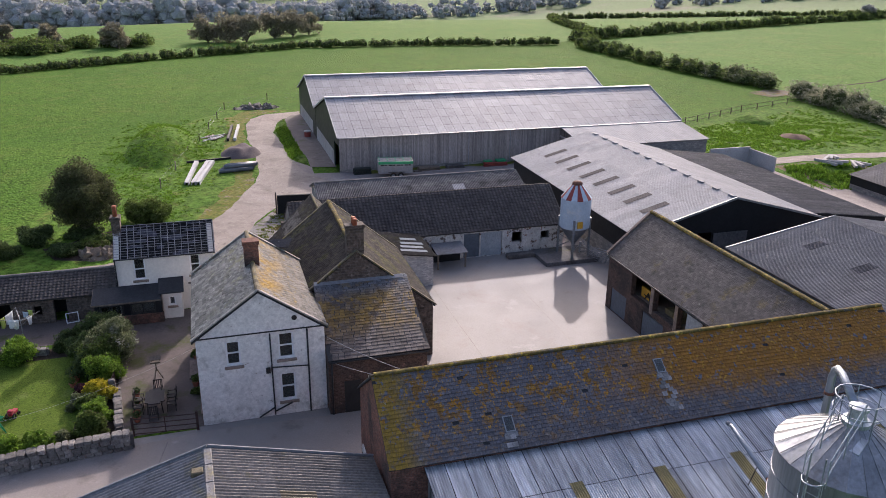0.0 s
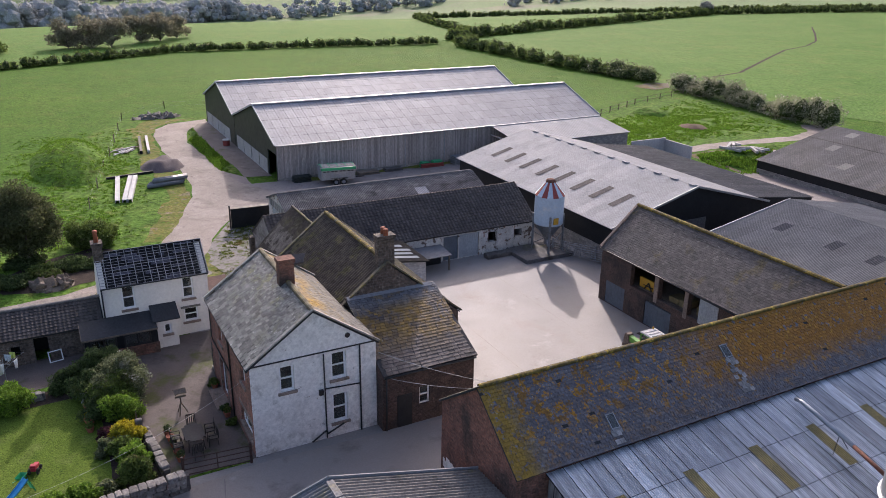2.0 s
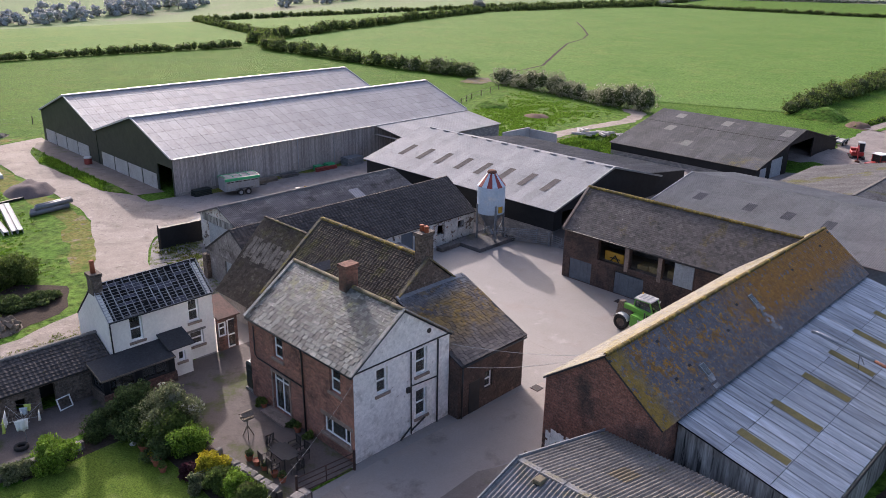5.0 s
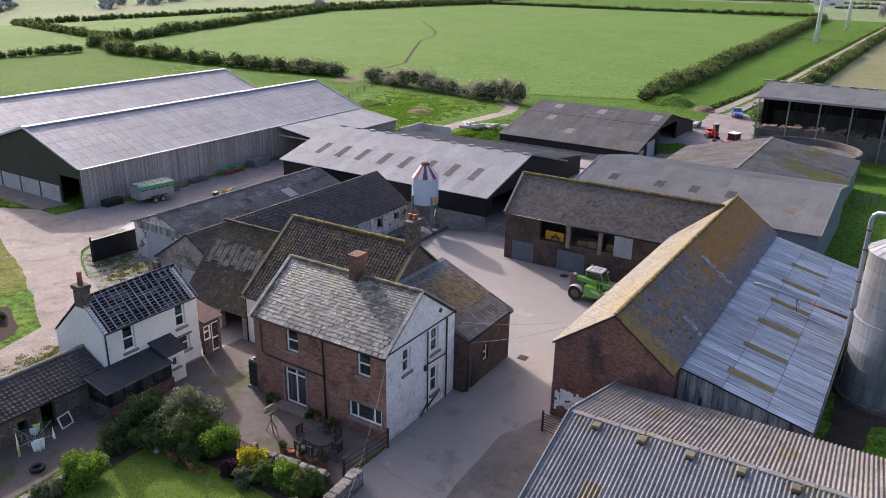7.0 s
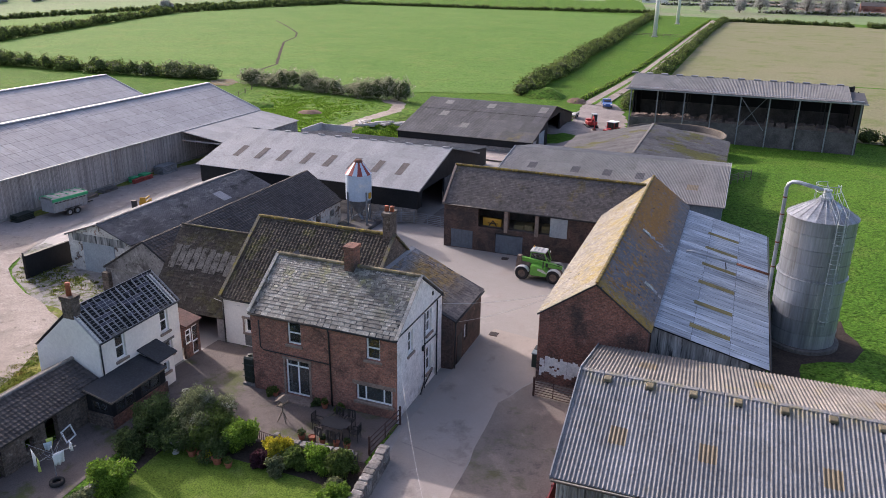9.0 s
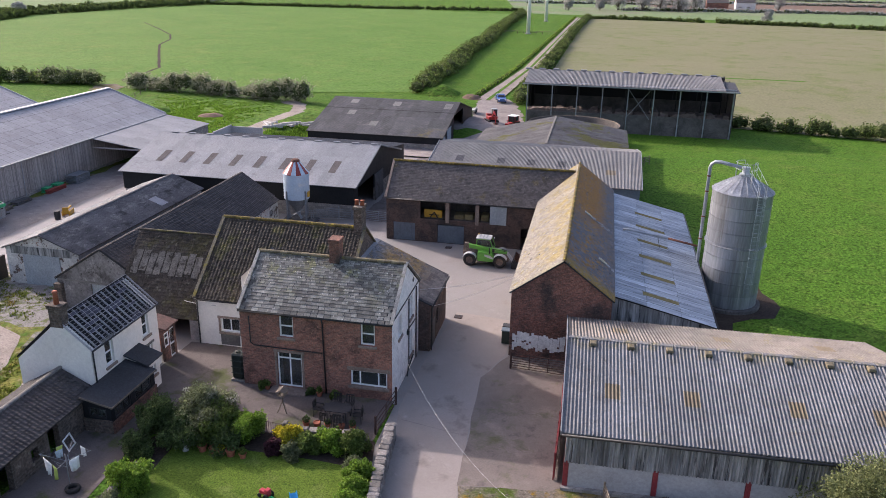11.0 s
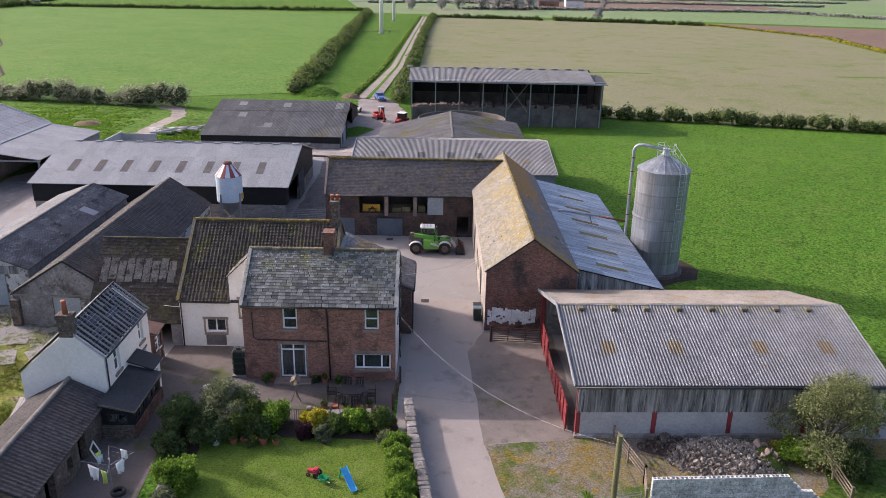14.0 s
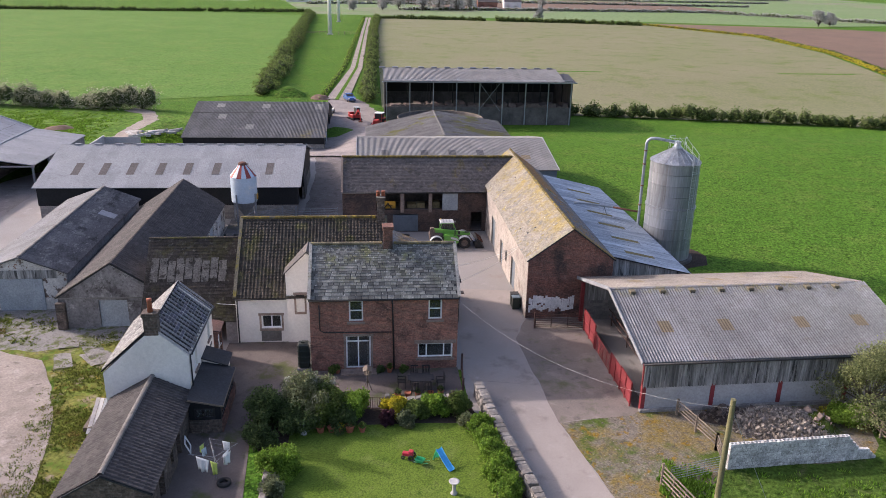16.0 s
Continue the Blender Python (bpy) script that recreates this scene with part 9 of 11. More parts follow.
    pipe("tube", [(19.55, 18.4, 4.0), (19.95, 20.6, 4.3)], 0.09, RUSTY, au, "dark red auger tube")
    pipe("tube", [(19.95, 20.6, 4.3), (20.5, 23.7, 4.62), (20.56, 24.1, 4.55)], 0.1, GALV, au, "pale steel auger tube")
    part("stay", rods(((20.1, 21.4, 4.36), (19.6, 21.2, 3.6), 0.02), ((20.1, 21.4, 4.36), (20.6, 21.2, 3.6), 0.02), n=6), BLACK_PAINT, au)
    f2 = flat("trampled_ground", [(16, 13), (18, 12), (22.5, 13), (23, 17.8), (7.2, 18.2), (8.5, 16.5), (14.5, 16)], SOIL, 0.02, 0, "trampled bare soil round the silo", "ground", follow=False, wobble=0.3)


grain_silo()


def wheel(parent, x, y, z, r, w, rz, rim_mat):
    ty = tyre_at(x, y, z, r, w, rz, False, "tyre", parent=parent)
    bm = lathe([(0.05, -w * 0.3), (r * 0.5, -w * 0.32), (r * 0.57, -w * 0.4), (r * 0.57, w * 0.4), (r * 0.5, w * 0.32), (0.05, w * 0.3)], 16)
    bmesh.ops.transform(bm, matrix=pose(x, y, z, 90, 0, rz), verts=bm.verts)
    part("rim", bm, rim_mat, ty)
    return ty


def prism(points, x0, x1, m, bevel=0.0):
    """A side outline (y, z) given width from x0 to x1."""
    bm = bmesh.new()
    a, b = ([bm.verts.new(m @ Vector((x, y, z))) for y, z in points] for x in (x0, x1))
    n = len(points)
    bm.faces.new(a)
    bm.faces.new(b[::-1])
    for k in range(n):
        bm.faces.new((a[k], b[k], b[(k + 1) % n], a[(k + 1) % n]))
    if bevel:
        bmesh.ops.bevel(bm, geom=bm.edges[:], offset=bevel, segments=2, affect="EDGES")
    return bm


def telehandler():
    t = thing("telehandler", "muddy lime green telehandler with white cab roof, parked by the barn", "vehicle", (22.2, 35.2, 0))
    m = pose(22.2, 35.2, 0.0, 0, 0, 180)  # its nose along -y
    mud = material("dried_mud", (0.17, 0.125, 0.10), (0.10, 0.078, 0.065), 2.0, 0.95, 9, 0.35, 0.3, 30)
    part("chassis", prism([(-2.0, 0.5), (1.9, 0.45), (1.95, 0.75), (0.9, 0.95), (-2.0, 0.95)], -0.5, 0.5, m, 0.03), mud, t)
    pod = part("engine_cover", prism([(-0.72, 0.5), (0.62, 0.5), (0.72, 0.85), (0.55, 1.12), (-0.2, 1.32), (-0.72, 1.34)], 0.22, 1.02, m, 0.06), LIME, t)
    part("side_panel", prism([(-0.1, 0.98), (0.58, 0.78), (0.62, 0.90), (0.35, 1.08), (-0.1, 1.16)], 1.021, 1.028, m), SLOT_WHITE, pod, "pale grey sloping decal panel")
    part("step", prism([(-0.6, 0.42), (0.1, 0.42), (0.1, 0.5), (-0.6, 0.5)], 0.7, 1.05, m, 0.01), mud, t)
    part("rear_body", prism([(-2.05, 0.85), (-0.8, 0.85), (-0.8, 1.38), (-1.5, 1.42), (-2.05, 1.2)], -0.62, 0.62, m, 0.07), mud, t, "mud-covered rear counterweight")
    outline = [(-1.02, 1.0), (0.40, 1.0), (0.52, 1.35), (0.18, 2.18), (-0.92, 2.18)]
    cab = part("cab", prism([(-1.05, 0.6), (0.45, 0.6), (0.5, 1.2), (-1.05, 1.2)], -1.0, 0.16, m, 0.05), LIME, t)
    part("cab_glass", prism(outline, -0.93, 0.09, m, 0.03), GLASS, cab)
    part("seat", boxes((-0.7, -0.15, -0.75, -0.6, 1.2, 1.85), (-0.7, -0.15, -0.6, -0.1, 1.2, 1.35), m=m, bevel=0.04), BLACK_PAINT, cab)
    for x in (-0.94, 0.10):
        bm = bmesh.new()
        for (ya, za), (yb, zb) in zip(outline, [*outline[1:], outline[0]]):
            edge_bar(bm, m @ Vector((x, ya, za)), m @ Vector((x, yb, zb)), 0.07, 0.07)
        part("pillar", bm, LIME, cab)
    roof = part("roof", prism([(-1.05, 2.18), (0.30, 2.18), (0.26, 2.27), (-0.98, 2.30)], -1.0, 0.16, m, 0.035), SLOT_WHITE, cab)
    for k in range(3):
        part("roof_grille", boxes((-0.85, 0.0, -0.75 + k * 0.3, -0.63 + k * 0.3, 2.30, 2.325), m=m, bevel=0.01), GALV_DULL, roof)
    part("beacon", lathe([(0.06, 0), (0.06, 0.1), (0.02, 0.14)], 10, tuple(m @ Vector((-0.8, -0.9, 2.3)))), MACHINE_YELLOW, cab)
    bm = bmesh.new()
    edge_bar(bm, m @ Vector((0.30, -1.85, 1.62)), m @ Vector((0.30, 1.25, 1.28)), 0.28, 0.34)
    edge_bar(bm, m @ Vector((0.30, 1.1, 1.29)), m @ Vector((0.30, 1.75, 1.22)), 0.20, 0.25)
    boom = part("boom", bm, LIME, t)
    bm = bmesh.new()
    edge_bar(bm, m @ Vector((0.30, 1.72, 1.25)), m @ Vector((0.30, 2.25, 0.55)), 0.18, 0.22)
    part("boom_head", bm, SLOT_WHITE, boom, "pale grey boom head")
    part("hose", rods((m @ Vector((0.42, 0.4, 1.50)), m @ Vector((0.42, 1.7, 1.36)), 0.03), (m @ Vector((0.18, 0.4, 1.50)), m @ Vector((0.18, 1.7, 1.36)), 0.03), n=6), BLACK_PAINT, boom)
    part("boom_pivot", prism([(-2.05, 1.2), (-1.5, 1.2), (-1.6, 1.85), (-1.95, 1.85)], 0.08, 0.52, m, 0.03), mud, t)
    part("ram", rods((m @ Vector((0.30, -0.6, 1.0)), m @ Vector((0.30, 0.5, 1.22)), 0.06), n=8), GALV_DULL, t)
    part("bucket", prism([(2.2, 0.1), (2.3, 0.06), (3.05, 0.05), (3.05, 0.09), (2.36, 0.14), (2.28, 0.45), (2.42, 0.95), (2.36, 0.97), (2.2, 0.5)], -1.05, 1.05, m), BLACK_PAINT, t)
    for x in (-1.05, 1.0):
        part("bucket_cheek", prism([(2.25, 0.1), (3.0, 0.06), (2.45, 0.93), (2.3, 0.5)], x, x + 0.05, m), BLACK_PAINT, t)
    part("grab", rods(*((m @ Vector((x, 2.4, 0.95)), m @ Vector((x, 2.95, 0.55)), 0.035) for x in (-0.8, -0.4, 0.0, 0.4, 0.8)), n=6), RUSTY, t)
    for dx in (-0.85, 0.85):
        for dy in (-1.4, 1.2):
            p = m @ Vector((dx, dy, 0.56))
            wheel(t, p.x, p.y, p.z, 0.56, 0.42, 90, mud)
            arc = [(dy + 0.64 * math.cos(a), 0.56 + 0.64 * math.sin(a)) for a in (math.pi * (0.12 + 0.76 * k / 8) for k in range(9))]
            arc += [(dy + 0.60 * math.cos(a), 0.56 + 0.60 * math.sin(a)) for a in (math.pi * (0.88 - 0.76 * k / 8) for k in range(9))]
            part("mudguard", prism(arc, dx - 0.23, dx + 0.23, m), SLOT_WHITE if dx > 0 else GREY_PVC, t, "pale muddy mudguard")
    part("exhaust", rods((m @ Vector((0.85, 0.3, 1.1)), m @ Vector((0.85, 0.3, 1.75)), 0.05), n=8), BLACK_PAINT, t)
    part("mirror", boxes((1.05, 1.1, 0.55, 0.75, 1.45, 1.75), m=m, bevel=0.01), BLACK_PAINT, t)
    part("headlight", boxes((-0.85, -0.65, 0.42, 0.5, 2.05, 2.15), m=m, bevel=0.01), SLOT_WHITE, cab)


telehandler()


def livestock_trailer():
    t = thing("livestock_trailer", "grey aluminium livestock trailer with a green-edged roof", "trailer", (19.8, 83.3, 0))
    m = pose(19.8, 83.3, 0, 0, 0, -8)
    part("body", boxes((-1.9, 1.9, -0.95, 0.95, 0.6, 1.9), m=m, bevel=0.03), GALV_DULL, t)
    for k in range(9):
        for s in (-1, 1):
            part("side_rib", boxes((-1.8 + k * 0.45, -1.74 + k * 0.45, s * 0.951, s * 0.985, 0.65, 1.85), m=m), CEMENT_PALE, t)
    for k in range(4):
        part("vent_slot", boxes((-1.7 + k * 0.9, -1.0 + k * 0.9, -0.962, -0.953, 1.5, 1.62), m=m), BLACK_PAINT, t)
    bm = bmesh.new()
    prev = None
    for k in range(7):
        a = math.pi * k / 6
        row = [bm.verts.new(m @ Vector((xx, -0.98 * math.cos(a), 1.9 + 0.2 * math.sin(a)))) for xx in (-1.95, 1.95)]
        if prev:
            bm.faces.new((prev[0], prev[1], row[1], row[0]))
        prev = row
    ob = part("roof", bm, VERGE, t)
    ob.modifiers.new("thick", "SOLIDIFY").thickness = 0.04
    GREENTRIM = GREEN_PLASTIC
    for s in (-1, 1):
        part("roof_edge", boxes((-1.95, 1.95, s * 0.99 - 0.04, s * 0.99 + 0.04, 1.70, 1.99), m=m), GREENTRIM, t)
    for k in range(5):
        part("roof_bow", boxes((-1.8 + k * 0.9 - 0.04, -1.8 + k * 0.9 + 0.04, -0.75, 0.75, 2.06, 2.13), m=m), GREENTRIM, t)
    for dx in (0.1, 0.95):
        for dy in (-1.0, 1.0):
            p = m @ Vector((dx - 0.4, dy, 0.36))
            wheel(t, p.x, p.y, p.z, 0.36, 0.2, -8, GALV_DULL)
    for s in (-1, 1):
        part("mudguard", boxes((-0.85, 1.05, s * 1.0 - 0.12, s * 1.0 + 0.12, 0.76, 0.8), m=m), BLACK_PAINT, t)
    part("drawbar", boxes((1.9, 3.1, -0.06, 0.06, 0.5, 0.6), m=m), BLACK_PAINT, t)
    part("ramp", boxes((-1.97, -1.905, -0.85, 0.85, 0.62, 1.85), m=m), CEMENT_PALE, t)


livestock_trailer()


def tractor(x, y, rz, label, cab_up=True):
    z = ground_height(x, y) + 0.05
    t = thing("tractor", label, "tractor", (x, y, z), "red tractors")
    m = pose(x, y, z, 0, 0, rz)
    part("bonnet", boxes((0.2, 1.9, -0.38, 0.38, 0.8, 1.5), m=m, bevel=0.06), MACHINE_RED, t)
    part("chassis", boxes((-1.1, 1.9, -0.25, 0.25, 0.5, 0.85), m=m, bevel=0.03), BLACK_PAINT, t)
    cab = part("cab", boxes(*[(a, a + 0.07, b, b + 0.07, 1.1, 2.4) for a in (-1.2, 0.1) for b in (-0.65, 0.58)], (-1.25, 0.2, -0.7, 0.7, 1.05, 1.15), m=m), MACHINE_RED, t)
    part("cab_glass", boxes((-1.15, 0.12, -0.6, 0.6, 1.2, 2.36), m=m), BLACK_PAINT, cab)
    part("roof", boxes((-1.3, 0.25, -0.75, 0.75, 2.4, 2.52), m=m, bevel=0.05), WHITE_PAINT, cab)
    for dy in (-0.8, 0.8):
        p = m @ Vector((-0.75, dy, 0.8))
        wheel(t, p.x, p.y, p.z, 0.8, 0.42, rz, MACHINE_RED)
        p = m @ Vector((1.4, dy * 0.9, 0.5))
        wheel(t, p.x, p.y, p.z, 0.5, 0.3, rz, MACHINE_RED)
        part("fender", boxes((-1.4, 0.0, dy - 0.24, dy + 0.24, 1.55, 1.62), m=m, bevel=0.02), MACHINE_RED, t)
    part("exhaust", rods((m @ Vector((0.6, 0.4, 1.4)), m @ Vector((0.6, 0.4, 2.4)), 0.05)), BLACK_PAINT, t)
    bm = bmesh.new()
    for dy in (-0.45, 0.45):
        edge_bar(bm, m @ Vector((0.4, dy, 1.3)), m @ Vector((2.6, dy, 0.7)), 0.12, 0.14)
    part("loader_arms", bm, MACHINE_RED, t)


tractor(89.6, 41.0, 160, "red tractor with a pale cab roof behind the shed")


def mini_excavator(x, y, rz):
    z = ground_height(x, y) + 0.05
    t = thing("mini_excavator", "small red tracked excavator parked on dusty ground", "excavator", (x, y, z))
    m = pose(x, y, z, 0, 0, rz)
    for dy in (-0.75, 0.75):
        bm = prism([(-1.2, 0.1), (-1.0, 0.0), (1.0, 0.0), (1.2, 0.1), (1.2, 0.45), (1.0, 0.55), (-1.0, 0.55), (-1.2, 0.45)], dy - 0.2, dy + 0.2, m @ Matrix.Rotation(math.pi / 2, 4, "Z") @ Matrix.Scale(-1, 4, (0, 1, 0)))
        part("track", bm, RUBBER, t)
    part("undercarriage", boxes((-0.6, 0.6, -0.56, 0.56, 0.3, 0.62), m=m, bevel=0.03), BLACK_PAINT, t)
    body = part("upper_body", boxes((-1.15, 0.9, -0.8, 0.8, 0.65, 1.2), (-1.15, -0.35, -0.8, 0.8, 1.2, 1.55), m=m, bevel=0.06), MACHINE_RED, t)
    cab = part("cab", boxes(*[(a, a + 0.07, b, b + 0.07, 1.2, 2.4) for a in (-0.4, 0.65) for b in (0.0, 0.7)], (-0.45, 0.78, -0.05, 0.82, 2.4, 2.5), m=m), PALE_DOOR, body)
    part("cab_glass", boxes((-0.36, 0.68, 0.03, 0.74, 1.25, 2.38), m=m), BLACK_PAINT, cab)
    bm = bmesh.new()
    for a, b, w in (((0.8, -0.25, 1.0), (2.1, -0.25, 2.3), 0.24), ((2.1, -0.25, 2.3), (2.9, -0.25, 1.7), 0.2), ((2.85, -0.25, 1.75), (3.1, -0.25, 0.5), 0.17)):
        edge_bar(bm, m @ Vector(a), m @ Vector(b), w * 0.8, w)
    part("boom", bm, MACHINE_RED, t)
    part("bucket", boxes((2.75, 3.3, -0.55, 0.05, 0.05, 0.5), m=m, bevel=0.06), RUSTY, t)
    part("blade", boxes((-1.75, -1.65, -0.95, 0.95, 0.05, 0.45), m=m), MACHINE_RED, t)


mini_excavator(95.2, 45.2, 205)


def car(x, y, rz):
    z = ground_height(x, y) + 0.06
    t = thing("car", "blue estate car parked at the lane's end", "car", (x, y, z))
    m = pose(x, y, z, 0, 0, rz)
    bm = bmesh.new()
    prof = [(-2.1, 0.35), (-2.1, 0.85), (-1.95, 1.0), (-1.8, 1.42), (-0.2, 1.48), (0.75, 0.98), (1.9, 0.85), (2.1, 0.6), (2.1, 0.35)]
    rows = [[bm.verts.new(m @ Vector((px, s * (0.86 if pz < 1.05 else 0.68), pz))) for px, pz in prof] for s in (-1, 1)]
    for i in range(len(prof)):
        j = (i + 1) % len(prof)
        bm.faces.new((rows[0][i], rows[0][j], rows[1][j], rows[1][i]))
    bm.faces.new(rows[0])
    bm.faces.new(rows[1][::-1])
    body = part("body", bm, CAR_BLUE, t)
    part("windscreen", boxes((-0.02, 0.02, -0.62, 0.62, -0.3, 0.28), m=m @ pose(0.33, 0, 1.24, 0, -62)), BLACK_PAINT, body)
    for s in (-1, 1):
        part("side_window", boxes((-1.7, -0.25, s * 0.775 - 0.02, s * 0.775 + 0.02, 1.05, 1.4), m=m), BLACK_PAINT, body)
        part("headlight", boxes((2.02, 2.12, s * 0.62 - 0.15, s * 0.62 + 0.15, 0.62, 0.78), m=m), WHITE_PAINT, body)
        for dx in (-1.3, 1.3):
            p = m @ Vector((dx, s * 0.8, 0.32))
            wheel(t, p.x, p.y, p.z, 0.32, 0.2, rz, GALV_DULL)


car(118, 46.6, 195)


# fences, gates and walls of the yard
bar_gate((28.9, 54.9), (30.9, 51.6), 1.15, 6, GALV_DULL, "galvanised six-bar cattle gate by the feed bin")
bar_gate((3.9, 30.95), (3.6, 27.4), 1.1, 7, RUST, "rusty barred gate between barn and shed")
bar_gate((0.4, 27.45), (-3.0, 27.45), 1.15, 6, RED_PAINT, "red barred gate in the shed's open end", uprights=3)
bar_gate((-14.5, 28.25), (-17.4, 27.6), 1.1, 5, WOOD, "old timber gate beside the drive", r=0.04)
bar_gate((-14.5, 27.8), (-13.75, 24.9), 1.0, 7, GALV_DULL, "dull galvanised gate leaning by the block wall", r=0.016, posts=False)


def red_panel(xa, xb, h):
    t = thing("sheeted_gate", "red-painted sheeted gate at the shed's open end", "gate", ((xa + xb) / 2, 27.45, 0), "red gates")
    part("sheet", boxes((min(xa, xb), max(xa, xb), 27.42, 27.46, 0.12, h)), RED_PAINT, t)
    for x in (xa, xb, (xa + xb) / 2):
        part("upright", boxes((x - 0.04, x + 0.04, 27.461, 27.52, 0.05, h + 0.05)), RED_PAINT, t)
    for z in (0.2, h * 0.5, h - 0.1):
        part("rail", boxes((min(xa, xb), max(xa, xb), 27.465, 27.5, z - 0.03, z + 0.03)), RED_PAINT, t)


red_panel(3.3, 0.6, 1.7)
red_panel(-3.1, -5.0, 1.5)
red_panel(-5.1, -7.1, 1.6)
part_board = thing("cattle_feed_rail", "dark feed rail inside the open shed", "rail", (-1, 25, 0))
for zz in (0.5, 1.0):
    part("rail", rods(((-6.8, 25.2, zz), (4.8, 25.2, zz), 0.04), n=6), RUST, part_board)
for xx in (-6.5, -3, 0.5, 4):
    part("post", rods(((xx, 25.2, -0.02), (xx, 25.2, 1.1), 0.05), n=6), RUST, part_board)


def block_wall():
    t = thing("block_wall", "white-painted block wall with open hollow blocks on top", "wall", (-13, 20, 0))
    paint = material("flaking_white_masonry", (0.56, 0.55, 0.53), (0.36, 0.35, 0.34), 1.8, 0.95, 9, 0.42, 0.7, 14, piece=0.2, spots=(((0.27, 0.26, 0.245), 3.4, 0.54, 0.64), ((0.13, 0.13, 0.09), 0.9, 0.52, 0.66, (2, 0.5, 0.0))))
    a, b = Vector((-13.46, 24.35, 0)), Vector((-12.97, 15.9, 0))
    d = (b - a).normalized()
    ang = math.atan2(d.y, d.x)

    def block(hollow):
        rows = [(0, 0.44, -0.11, 0.11, 0, 0.215)]
        if hollow:
            rows = [(0, 0.44, -0.11, -0.075, 0, 0.215), (0, 0.44, 0.075, 0.11, 0, 0.215), (0, 0.05, -0.075, 0.075, 0, 0.215), (0.195, 0.245, -0.075, 0.075, 0, 0.215), (0.39, 0.44, -0.075, 0.075, 0, 0.215)]
        me = bpy.data.meshes.new("block")
        bm = boxes(*rows, bevel=0.0 if hollow else 0.012)
        bm.to_mesh(me)
        bm.free()
        me.materials.append(paint)
        return me

    solid, hollow = block(False), block(True)
    part("mortar", boxes((0.24, (b - a).length - 2.4, -0.095, 0.095, -0.05, 1.33), m=Matrix.Translation(a) @ Matrix.Rotation(ang, 4, "Z")), CONCRETE_DARK, t)
    rng = random.Random(8)
    for r in range(7):
        n = int((b - a).length / 0.45) - (1 if r % 2 else 0) + 1 - int(r * 0.75)
        for k in range(n):
            p = a + d * (k * 0.45 + (0.22 if r % 2 else 0))
            ob = adopt(new("block", hollow if r == 6 else solid), t)
            ob.matrix_basis = Matrix.Translation((p.x, p.y, r * 0.225 - 0.02)) @ Matrix.Rotation(ang + rng.uniform(-0.01, 0.01), 4, "Z")
        if r % 2:
            ob = adopt(new("block", solid), t)
            ob.matrix_basis = Matrix.Translation((a.x, a.y, r * 0.225 - 0.02)) @ Matrix.Rotation(ang, 4, "Z") @ Matrix.Diagonal((0.46, 1, 1, 1))


LATER.append(block_wall)


RUBBLE_FINE = material("crushed_stone_and_plaster", (0.27, 0.235, 0.195), (0.13, 0.112, 0.098), 1.4, 0.95, 9, 0.5, 1.0, 9, spots=(((0.07, 0.06, 0.052), 2.0, 0.52, 0.62), ((0.36, 0.33, 0.29), 4.0, 0.58, 0.66)))
RUBBLE_PALE = material("broken_pale_stone", (0.31, 0.268, 0.220), (0.14, 0.120, 0.102), 0.5, 0.95, 8, 0.3, 0.5, 20, piece=0.5)


